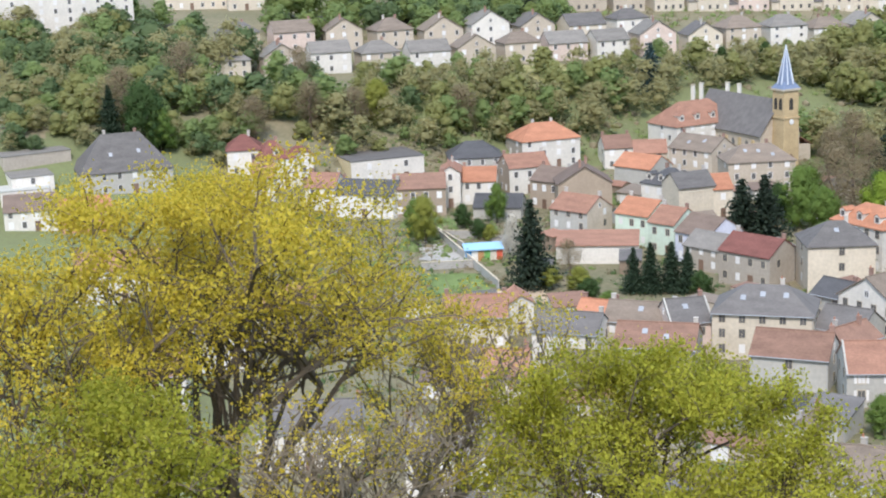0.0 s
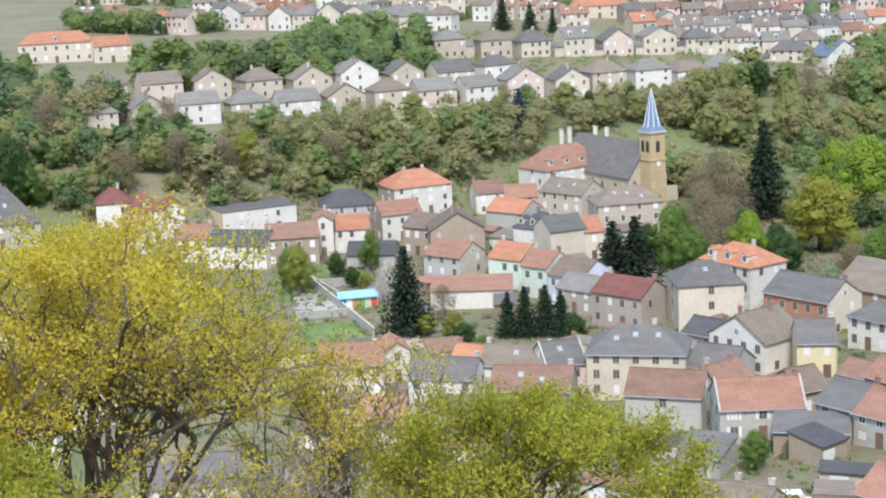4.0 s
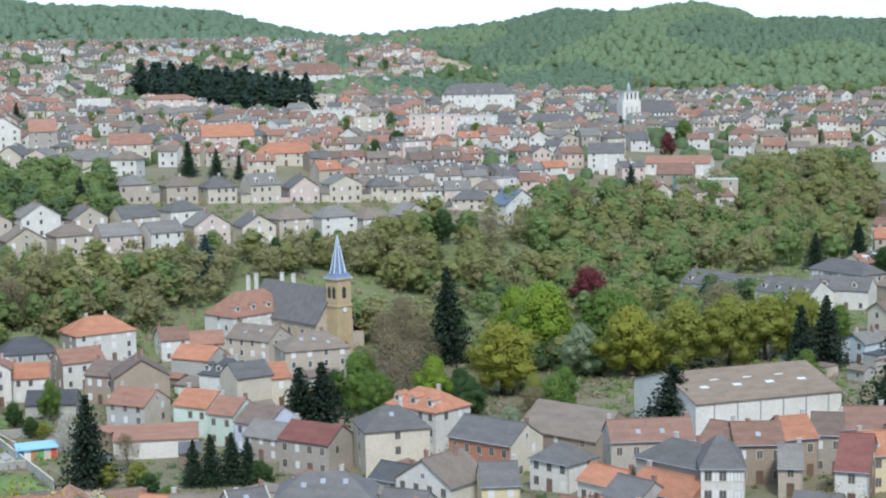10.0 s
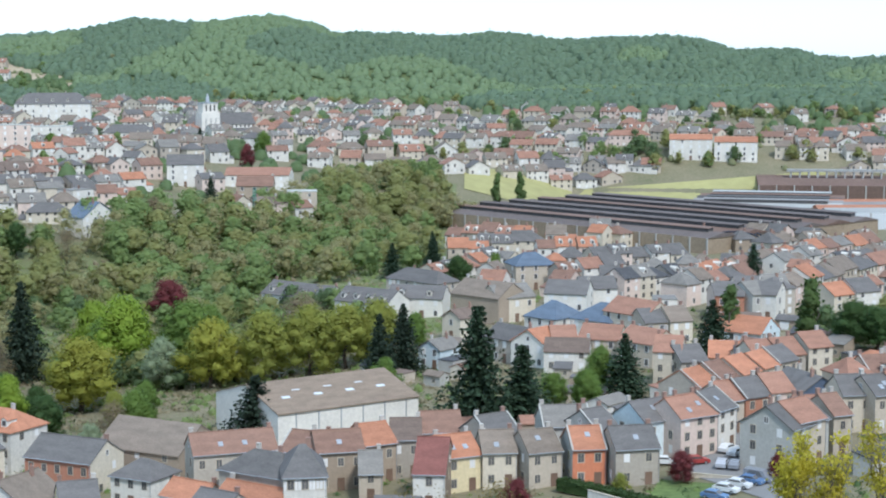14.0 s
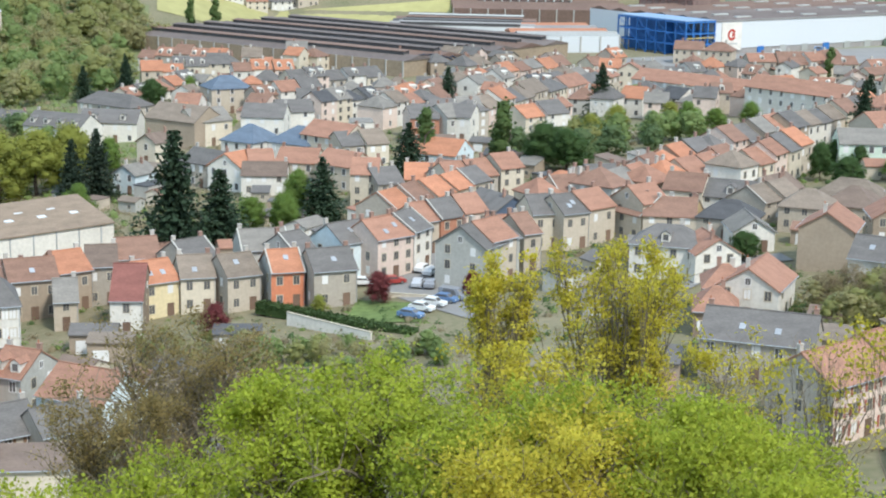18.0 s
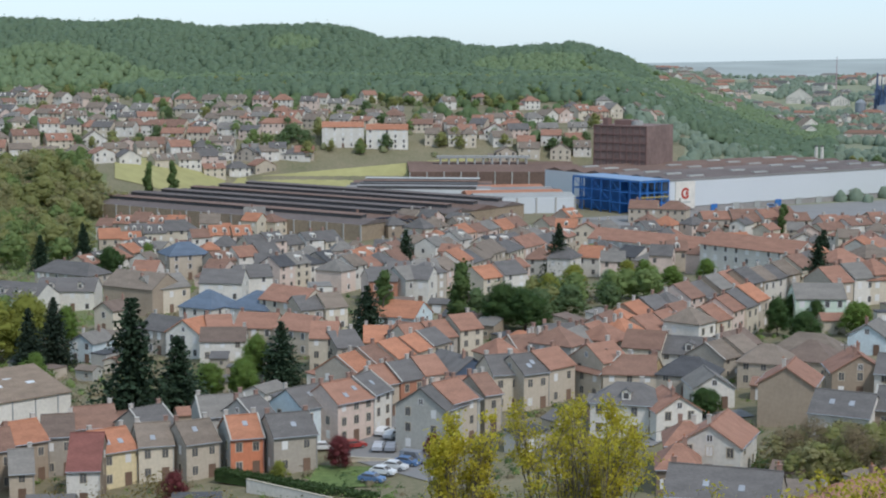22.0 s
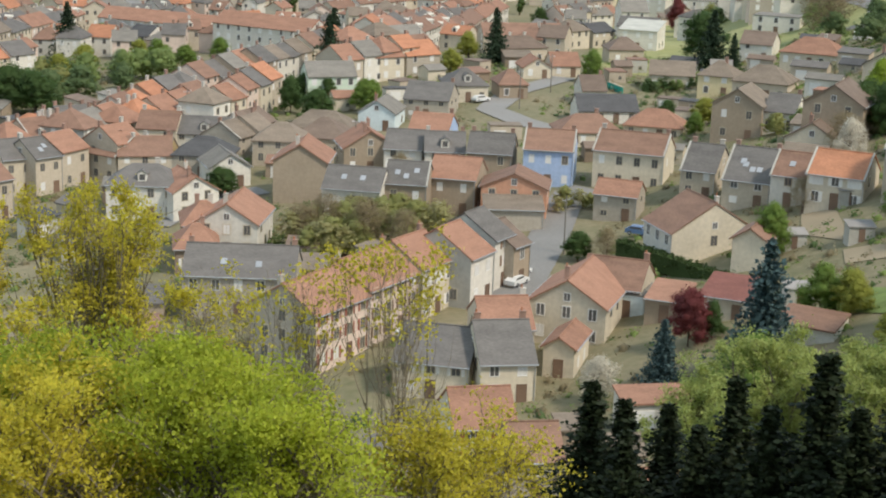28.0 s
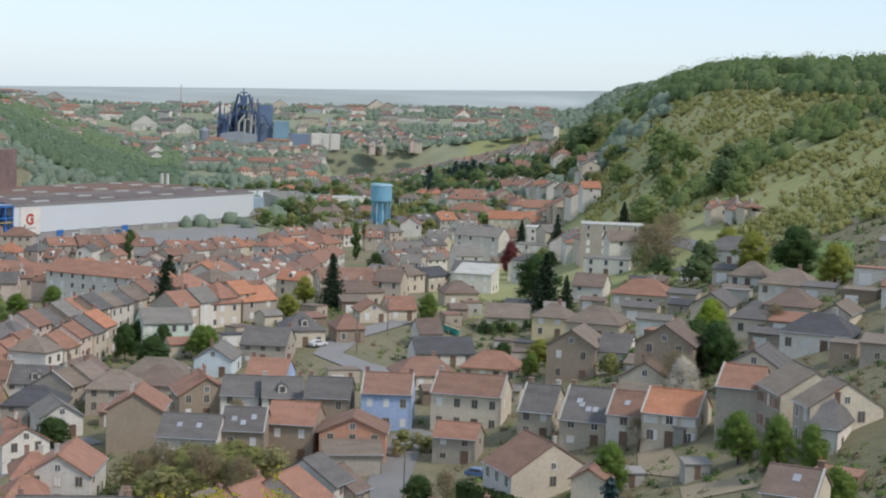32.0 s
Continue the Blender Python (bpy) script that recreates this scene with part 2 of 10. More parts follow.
def canopy(name, rng, mids, radii, leaves, turned, material, nu=7, nv=3, low=100):
    """Crowns as uneven domes (mids, radii: n by 3), each one island, with loose leaf quads (turned: their shading normals) over them."""
    n, m = len(mids), nu * nv + 1
    th = np.concatenate([[0.0], np.repeat(np.radians(low) * np.arange(1, nv + 1) / nv, nu)])
    ph = np.concatenate([[0.0], np.tile(2 * math.pi * np.arange(nu) / nu, nv) + np.repeat(np.arange(nv) % 2, nu) * math.pi / nu])
    d = np.stack([np.sin(th) * np.cos(ph), np.sin(th) * np.sin(ph), np.cos(th)], 1)
    a = rng.uniform(0, 6.28, (n, 3))
    k = 1 + 0.13 * np.sin(3 * ph + a[:, :1]) * np.sin(2 * th + a[:, 1:2]) + 0.10 * np.sin(2 * ph + a[:, 2:]) * np.sin(th) + 0.06 * rng.normal(size=(n, m))
    v = np.asarray(mids)[:, None] + d * k[..., None] * np.asarray(radii)[:, None]
    vn = d + np.array([0, 0, 0.15]) + 0.10 * rng.normal(size=(n, m, 3))
    idx, size = [], []
    for i in range(nu):
        idx += [0, 1 + i, 1 + (i + 1) % nu]
        size.append(3)
    for j in range(nv - 1):
        for i in range(nu):
            p, q = 1 + j * nu + i, 1 + j * nu + (i + 1) % nu
            idx += [p, p + nu, q + nu, q]
            size.append(4)
    idx, size = np.array(idx), np.array(size)
    loops = (idx[None] + m * np.arange(n)[:, None]).ravel()
    sizes = np.tile(size, n)
    leaves = np.array(leaves, np.float32)
    g = np.cross(leaves[:, 1] - leaves[:, 0], leaves[:, 2] - leaves[:, 0])
    flip = (g * turned).sum(1) < 0
    leaves[flip] = leaves[flip][:, ::-1]
    q = len(leaves)
    co = np.concatenate([v.reshape(-1, 3), leaves.reshape(-1, 3)]).astype(np.float32)
    cn = np.concatenate([vn.reshape(-1, 3)[loops], np.repeat(turned, 4, 0)]).astype(np.float32)
    cn /= np.linalg.norm(cn, axis=1)[:, None] + 1e-6
    loops = np.concatenate([loops, n * m + np.arange(4 * q)]).astype(np.int32)
    start = np.concatenate([[0], np.cumsum(np.concatenate([sizes, np.full(q, 4)]))[:-1]]).astype(np.int32)
    me = bpy.data.meshes.new(name)
    me.vertices.add(len(co))
    me.vertices.foreach_set("co", co.ravel())
    me.loops.add(len(loops))
    me.loops.foreach_set("vertex_index", loops)
    me.polygons.add(len(start))
    me.polygons.foreach_set("loop_start", start)
    me.materials.append(material)
    me.update(calc_edges=True)
    me.attributes.new("custom_normal", "FLOAT_VECTOR", "CORNER").data.foreach_set("vector", cn.ravel())
    return me


def bulge(q, mid, up=0.25):
    """Directions away from mid for the quads q, bent a little upwards."""
    d = q.mean(1) - mid
    d = d / (np.linalg.norm(d, axis=1)[:, None] + 1e-6)
    d[:, 2] += up
    return d


class Shape:
    """Collects boxes, slabs and tubes into one mesh."""

    def __init__(self):
        self.v, self.f = [], []

    def add(self, verts, faces):
        o = len(self.v)
        self.v += [tuple(p) for p in verts]
        self.f += [tuple(i + o for i in f) for f in faces]
        return self

    def box(self, x0, y0, z0, x1, y1, z1):
        return self.add([(x0, y0, z0), (x1, y0, z0), (x1, y1, z0), (x0, y1, z0), (x0, y0, z1), (x1, y0, z1), (x1, y1, z1), (x0, y1, z1)],
                        [(0, 3, 2, 1), (4, 5, 6, 7), (0, 1, 5, 4), (1, 2, 6, 5), (2, 3, 7, 6), (3, 0, 4, 7)])

    def slab(self, pts, thick):
        """A plate: the polygon pts as its top, thickened straight down."""
        n = len(pts)
        low = [(p[0], p[1], p[2] - thick) for p in pts]
        return self.add(list(pts) + low, [tuple(range(n)), tuple(range(2 * n - 1, n - 1, -1))] + [(i, i + n, (i + 1) % n + n, (i + 1) % n) for i in range(n)])

    def prism(self, pts, y0, y1):
        """A polygon in x and z, drawn out from y0 to y1."""
        n = len(pts)
        a, b = [(p[0], y0, p[1]) for p in pts], [(p[0], y1, p[1]) for p in pts]
        return self.add(a + b, [tuple(range(n)), tuple(range(2 * n - 1, n - 1, -1))] + [(i, i + n, (i + 1) % n + n, (i + 1) % n) for i in range(n)])

    def tube(self, pts, radii, k=8):
        o = len(self.v)
        for i, (p, r) in enumerate(zip(pts, radii)):
            a = Vector(pts[min(i + 1, len(pts) - 1)]) - Vector(pts[max(i - 1, 0)])
            q = a.to_track_quat("Z", "X")
            for j in range(k):
                t = 2 * math.pi * j / k
                self.v.append(tuple(Vector(p) + q @ Vector((r * math.cos(t), r * math.sin(t), 0))))
        for i in range(len(pts) - 1):
            for j in range(k):
                a, b = o + i * k + j, o + i * k + (j + 1) % k
                self.f.append((a, b, b + k, a + k))
        self.f.append(tuple(o + (len(pts) - 1) * k + j for j in range(k)))
        self.f.append(tuple(o + j for j in reversed(range(k))))
        return self

    def mesh(self, name, *mats):
        return mesh_of(name, self.v, self.f, mats)


def part(name, me, parent, m=None, label=""):
    ob = new(name, me)
    ob.parent = parent
    if m is not None:
        ob.matrix_basis = m
    if label:
        ob["label"] = label
    return ob


def thing(name, x, y, rz=0.0, z=None, label="", category="", group="", kind=""):
    ob = new(name)
    ob.empty_display_size = 0.5
    ob.matrix_basis = pose(x, y, float(ground(x, y)) if z is None else z, 0, 0, rz)
    return tagged(ob, label, category, group, kind)


CACHE = {}


def win_meshes(w, h, style):
    key = (round(w, 2), round(h, 2), style)
    if key not in CACHE:
        t = 0.14 if style == "stone" else 0.08
        xs, zs = [-w / 2 - t, -w / 2, -0.03, 0.03, w / 2, w / 2 + t], [-t, 0, h, h + t]
        cells = [(i, k) for i in range(5) for k in range(3) if (i, k) not in ((1, 1), (3, 1))]
        s = Shape()
        s.v = [(x, y, z) for y in (-0.07, 0.015) for z in zs for x in xs]
        idx = lambda i, k, b: b * 24 + k * 6 + i
        for i, k in cells:
            s.f.append((idx(i, k, 0), idx(i + 1, k, 0), idx(i + 1, k + 1, 0), idx(i, k + 1, 0)))
            for (a, b), nb in ((((i, k), (i, k + 1)), (i - 1, k)), (((i + 1, k + 1), (i + 1, k)), (i + 1, k)), (((i + 1, k), (i, k)), (i, k - 1)), (((i, k + 1), (i + 1, k + 1)), (i, k + 1))):
                if nb not in cells:
                    s.f.append((idx(*a, 0), idx(*b, 0), idx(*b, 1), idx(*a, 1)))
        pane = Shape().box(-w / 2, -0.02, 0, w / 2, 0.015, h)
        sh = Shape().box(0, -0.06, -0.03, w * 0.5, -0.004, h + 0.03)
        CACHE[key] = (s.mesh("window", M_STONE if style == "stone" else M_FRAME), pane.mesh("pane", M_GLASS), {k: sh.mesh("shutter", m) for k, m in M_SHUT.items()}, pane.mesh("blind", M_BLIND), framed_pane(w, h))
    return CACHE[key]


def framed_pane(w, h):
    """A plain window: a surround with two panes set in it, as one mesh."""
    s = Shape().box(-w / 2 - 0.1, -0.04, -0.1, w / 2 + 0.1, 0.015, h + 0.1)
    for a, b in ((-w / 2 + 0.02, -0.03), (0.03, w / 2 - 0.02)):
        s.box(a, -0.06, 0.02, b, -0.038, h - 0.02)
    return mesh_of("window", s.v, s.f, [M_STONE, M_GLASS], [0] * 6 + [1] * 12)


def window(parent, m, w, h, style="plain", shut="", blind=False, lite=False):
    fr, pane, sh, bl, flat = win_meshes(w, h, style)
    if lite:
        return part("window", bl if blind else flat, parent, m)
    ob = part("window", fr, parent, m)
    part("pane", bl if blind else pane, ob, None, "closed pale roller blind" if blind else "")
    if shut:
        part("shutter", sh[shut], ob, pose(w / 2 + 0.04, 0, 0))
        part("shutter", sh[shut], ob, pose(-w / 2 - w * 0.5 - 0.04, 0, 0))
    return ob


def chimney(parent, x, y, z, h=1.3, w=0.6, d=0.45, brick=True, pots=True):
    key = ("chimney", brick, round(h, 1), round(w, 1))
    if key not in CACHE:
        s = Shape().box(-w / 2, -d / 2, -0.9, w / 2, d / 2, h).box(-w / 2 - 0.06, -d / 2 - 0.06, h, w / 2 + 0.06, d / 2 + 0.06, h + 0.1)
        pots = Shape().tube([(0, 0, 0), (0, 0, 0.4)], [0.12, 0.1], 8)
        CACHE[key] = (s.mesh("chimney", M_CHIM if brick else M_CHIMR), pots.mesh("chimney_pot", M_POT))
    a, b = CACHE[key]
    ob = part("chimney", a, parent, pose(x, y, z))
    if pots:
        part("chimney_pot", b, ob, pose(-w * 0.2, 0, h + 0.1))
    return ob


def roof_pts(w, d, h, roof, rise, o=0.35):
    """Slopes of a roof over a plan w by d with the eaves at height h."""
    x, e = w / 2, o * rise / (d / 2)
    if roof == "G":
        r = h + rise
        return [[(-x - 0.15, -o, h - e), (x + 0.15, -o, h - e), (x + 0.15, d / 2, r), (-x - 0.15, d / 2, r)], [(-x - 0.15, d / 2, r), (x + 0.15, d / 2, r), (x + 0.15, d + o, h - e), (-x - 0.15, d + o, h - e)]]
    if roof == "X":
        r, e = h + rise, o * rise / x
        return [[(-x - o, -o, h - e), (0, -o, r), (0, d + o, r), (-x - o, d + o, h - e)], [(0, -o, r), (x + o, -o, h - e), (x + o, d + o, h - e), (0, d + o, r)]]
    if roof == "H":
        r, k = h + rise, min(d / 2, x) * 0.85
        a, b = (-x + k, d / 2, r), (x - k, d / 2, r)
        c = [(-x - o, -o, h - e), (x + o, -o, h - e), (x + o, d + o, h - e), (-x - o, d + o, h - e)]
        return [[c[0], c[1], b, a], [c[1], c[2], b], [c[2], c[3], a, b], [c[3], c[0], a]]
    if roof == "M":
        return [[(-x - 0.15, -o, h), (x + 0.15, -o, h), (x + 0.15, d + o, h + rise), (-x - 0.15, d + o, h + rise)]]
    return [[(-x - 0.1, -0.1, h + 0.25), (x + 0.1, -0.1, h + 0.25), (x + 0.1, d + 0.1, h + 0.25), (-x - 0.1, d + 0.1, h + 0.25)]]


WALL_WORDS = {"greybeige": "grey-beige", "paleblue": "pale blue", "brick": "red brick", "tan": "tan", "mint": "mint green"}
ROOF_WORDS = {"terra": "terracotta tile", "orange": "bright orange tile", "rust": "rust-brown tile", "taupe": "grey-brown tile", "brown": "brown tile", "slate": "grey slate", "dark": "dark slate", "grey": "weathered grey", "burgundy": "burgundy tile", "blueslate": "blue slate", "white": "flat white", "umber": "brown sheet"}


def house_label(wall, tiles, shut, dorm, solar, chim):
    more = f" and {shut} shutters" if shut else " and dormers" if dorm else " and solar panels" if solar else "" if chim else " without chimneys"
    return f"{WALL_WORDS.get(wall, wall)} rendered house with a {ROOF_WORDS[tiles]} roof{more}"


def house(x, y, rz, w, d, h, roof="G", wall="cream", tiles="terra", rise=0.0, win="", shut="", gap=2.7, sides="lr", chim=2, sky=0, side=None, label="", name="house", cat="house", group="", lite=False, blinds=0.25, seed=None, gable="", dorm=0, solar=0):
    """A dwelling: x, y is the middle of its front, rz its turn, w by d its plan, h the height of its eaves."""
    rng = random.Random(seed if seed is not None else int(abs(x) * 7 + abs(y) * 13 + w * 3))
    if lite == 2 or (lite is True and math.hypot(x, y) > (575 if x < -90 else 470)):
        return far_house(rng, x, y, rz, w, d, h, roof, wall, tiles)
    rise = rise or ({"X": w / 2, "F": 0, "M": d * 0.3}.get(roof, d / 2) * 0.62)
    c, s_ = math.cos(radians(rz)), math.sin(radians(rz))
    z = float(ground(x, y))
    top = thing(name, x, y, rz, z, label or house_label(wall, tiles, shut, dorm, solar, chim), cat, group)
    low = -5.0
    X = w / 2
    if not shut and not lite and math.hypot(x, y) < 250 and (int(abs(x) * 3 + abs(y) * 5)) % 5 < 2:
        shut = ("white", "brown", "white", "red")[int(abs(x) + abs(y)) % 4]
    s = Shape()
    if roof == "G":
        p = [(0, low), (d, low), (d, h), (d / 2, h + rise - 0.1), (0, h)]
        o = len(s.v)
        s.add([(-X, a, b) for a, b in p] + [(X, a, b) for a, b in p], [(4, 3, 2, 1, 0), (5, 6, 7, 8, 9), (0, 5, 9, 4), (1, 2, 7, 6)])
    elif roof == "X":
        p = [(-X, low), (X, low), (X, h), (0, h + rise - 0.1), (-X, h)]
        s.add([(a, 0, b) for a, b in p] + [(a, d, b) for a, b in p], [(0, 1, 2, 3, 4), (9, 8, 7, 6, 5), (1, 6, 7, 2), (5, 0, 4, 9)])
    elif roof == "M":
        p = [(0, low), (d, low), (d, h + rise - 0.2), (0, h - 0.1)]
        s.add([(-X, a, b) for a, b in p] + [(X, a, b) for a, b in p], [(3, 2, 1, 0), (4, 5, 6, 7), (0, 4, 7, 3), (1, 2, 6, 5)])
    else:
        s.box(-X, 0, low, X, d, h)
    me = s.mesh("wall", wallmat(wall), wallmat(gable or wall))
    if gable:
        for f in me.polygons:
            f.material_index = 1 if abs(f.normal.x) > 0.7 else 0
    part("wall", me, top)
    s = Shape()
    for p in roof_pts(w, d, h, roof, rise):
        s.slab(p, 0.22)
    rf = part("roof", s.mesh("roof", roofmat(tiles)), top)
    if not lite and math.hypot(x, y) < 300:
        if roof in "GX":
            rd = Shape()
            if roof == "G":
                rd.tube([(-X - 0.15, d / 2, h + rise), (X + 0.15, d / 2, h + rise)], [0.13, 0.13], 6)
            else:
                rd.tube([(0, -0.35, h + rise), (0, d + 0.35, h + rise)], [0.13, 0.13], 6)
            part("ridge_tiles", rd.mesh("ridge_tiles", roofmat(tiles)), rf)
        g = Shape()
        if roof in "GHM":
            e = 0.35 * rise / (d / 2) if roof != "M" else 0
            g.tube([(-X - 0.2, -0.42, h - e - 0.1), (X + 0.2, -0.42, h - e - 0.1)], [0.09, 0.09], 6)
            g.tube([(X - 0.15, -0.1, h - 0.3), (X - 0.15, -0.1, -1)], [0.05, 0.05], 6)
        elif roof == "X":
            for q in (-1, 1):
                g.tube([(q * (X + 0.42), -0.3, h - 0.35), (q * (X + 0.42), d + 0.3, h - 0.35)], [0.09, 0.09], 6)
        if g.v:
            part("gutter", g.mesh("gutter", M_ZINC), top)
    if side and roof == "G" and math.hypot(x, y) < 340:
        for q in side:
            k = -1 if q == "l" else 1
            cp = Shape()
            cp.slab([(k * X - 0.14, -0.4, h - 0.12), (k * X + 0.14, -0.4, h - 0.12), (k * X + 0.14, d / 2, h + rise + 0.2), (k * X - 0.14, d / 2, h + rise + 0.2)], 0.2)
            part("roof_verge", cp.mesh("roof_verge", wallmat("grey")), top, None, "pale mortar verge")
    # openings
    n = max(1, int(round(h / 2.85)))
    st = h / n
    ww, wh = (1.0, 1.45) if not lite else (1.0, 1.4)
    far = lite == 2
    if far:
        chim = min(chim, 1)
    style_pick = rng.random()
    joined = [] if math.hypot(x, y) > 370 else None
    def face(length, place, front):
        cols = max(1, int(length / (gap if math.hypot(x, y) < 400 else gap * 1.25)))
        for k in range(n):
            for i in range(cols):
                u = (i + 0.5) * length / cols - length / 2
                if not front and rng.random() < (0.45 if not far else 0.75):
                    continue
                if far:
                    if rng.random() < 0.8:
                        part("window", win_meshes(ww, wh, "plain")[1], top, place(u, k * st + 0.85))
                    continue
                if front and k == 0 and i == cols // 2 and not lite:
                    key = ("door",)
                    if key not in CACHE:
                        CACHE[key] = Shape().box(-0.5, -0.05, -0.3, 0.5, 0.01, 2.1).box(-0.62, -0.08, 2.1, 0.62, 0.01, 2.22).box(-0.62, -0.08, -0.3, -0.5, 0.01, 2.1).box(0.5, -0.08, -0.3, 0.62, 0.01, 2.1).mesh("door", M_DOOR)
                    part("door", CACHE[key], top, place(u, 0.1))
                    continue
                if joined is not None:
                    joined.append((place(u, k * st + 0.85), wh if st > 2.4 else 0.9, 2 if rng.random() < blinds else 1 if rng.random() < 0.75 else 0))
                    continue
                window(top, place(u, k * st + 0.85), ww, wh if st > 2.4 else 0.9, "stone" if win == "stone" or (not win and style_pick < 0.5) else "plain", shut if front else "", rng.random() < blinds, bool(lite) or not front or math.hypot(x, y) > 250)
    if win != "none":
        face(w, lambda u, v: pose(u, 0, v), True)
        if "l" in sides and not (lite and math.hypot(x, y) > 430):
            face(d * 0.8, lambda u, v: pose(-X, d / 2 - u, v, 0, 0, -90), False)
        if "r" in sides:
            face(d * 0.8, lambda u, v: pose(X, d / 2 + u, v, 0, 0, 90), False)
        if roof == "X" and rise > 2.2:
            window(top, pose(0, 0, h + 0.3), 0.8, 1.0)
        if roof == "G" and rise > 2.6 and not lite:
            for q, k in (("l", -1), ("r", 1)):
                if q in sides and rng.random() < 0.5:
                    window(top, pose(k * X, d / 2, h + 0.3, 0, 0, 90 * k), 0.7, 0.9)
    if joined:
        sh, slot = Shape(), []
        for m, wz, pane in joined:
            for b, mi in (((-0.6, -0.05, -0.1, 0.6, 0.0, wz + 0.1), 0), ((-0.48, -0.075, 0, 0.48, -0.05, wz), pane)):
                bx = Shape().box(*b)
                sh.add([m @ Vector(v) for v in bx.v], bx.f)
                slot += [mi] * 6
        tagged(part("glazing", mesh_of("glazing", sh.v, sh.f, [M_FRAME, M_GLASS, M_BLIND], slot), top), kind="stuff")
    # chimneys and roof lights
    for i in range(chim):
        if roof == "X":
            chimney(top, X * 0.15 * (1 if i else -1), d * (0.2 + 0.55 * i), h + rise - 0.1, 1.0, 0.6, 0.5, rng.random() < 0.6)
        elif roof in "GH":
            u = (X - 0.5) * (1 if i % 2 == 0 else -1) * (1 if roof == "G" else 0.35)
            chimney(top, u, d / 2 + rng.uniform(0.2, 0.9), h + rise - 0.35, 1.1, 0.7, 0.5, rng.random() < 0.6, not lite and math.hypot(x, y) < 240)
        else:
            chimney(top, X * 0.5, d * 0.6, h + rise * 0.5, 1.1)
    if solar:
        a = math.atan2(rise, d / 2)
        for i in range(5):
            for j in range(3):
                if j == 0 and i in (2, 3):
                    continue
                v = 1.2 + j * 1.0
                part("solar_panel", Shape().box(-0.78, -0.48, 0, 0.78, 0.48, 0.06).mesh("solar_panel", M_SOLAR), rf, pose(-X + 1.4 + i * 1.62, v * math.cos(a), h + v * math.sin(a) + 0.08, math.degrees(a)), "blue glass solar panel")
    for i in range(dorm):
        u, v = -X + w * (i + 0.5) / dorm, 0.22 * d / 2
        if ("dormer",) not in CACHE:
            CACHE[("dormer",)] = (Shape().prism([(-0.75, -0.6), (0.75, -0.6), (0.75, 1.3), (0, 1.75), (-0.75, 1.3)], 0, 2.6).mesh("dormer", wallmat("white")), {})
        dm = part("dormer", CACHE[("dormer",)][0], rf, pose(u, v - 0.3, h + v * rise / (d / 2) - 0.1))
        hats = CACHE[("dormer",)][1]
        if tiles not in hats:
            hats[tiles] = Shape().slab([(-0.95, -0.15, 1.22), (0, -0.15, 1.86), (0, 2.6, 1.86), (-0.95, 2.6, 1.22)], 0.1).slab([(0, -0.15, 1.86), (0.95, -0.15, 1.22), (0.95, 2.6, 1.22), (0, 2.6, 1.86)], 0.1).mesh("dormer_roof", roofmat(tiles))
        part("dormer_roof", hats[tiles], dm)
        part("pane", win_meshes(0.9, 1.0, "plain")[1], dm, pose(0, -0.02, 0.1))
    if sky and roof in "GH":
        key = ("skylight",)
        if key not in CACHE:
            CACHE[key] = Shape().box(-0.42, -0.55, 0, 0.42, 0.55, 0.09).mesh("roof_window", M_ZINC)
        a = math.degrees(math.atan2(rise, d / 2))
        for i in range(sky):
            u = -X * 0.6 + 1.2 * X * (i + 0.5) / sky + rng.uniform(-0.4, 0.4)
            v = rng.uniform(0.3, 0.65) * d / 2
            part("roof_window", CACHE[key], rf, pose(u, v, h + v * rise / (d / 2) - 0.02, a))
    return top


FAR = {"v": [], "f": [], "m": [], "mats": []}
CLEAR, FARSPOT = [], []


def far_mat(m):
    if m not in FAR["mats"]:
        FAR["mats"].append(m)
    return FAR["mats"].index(m)


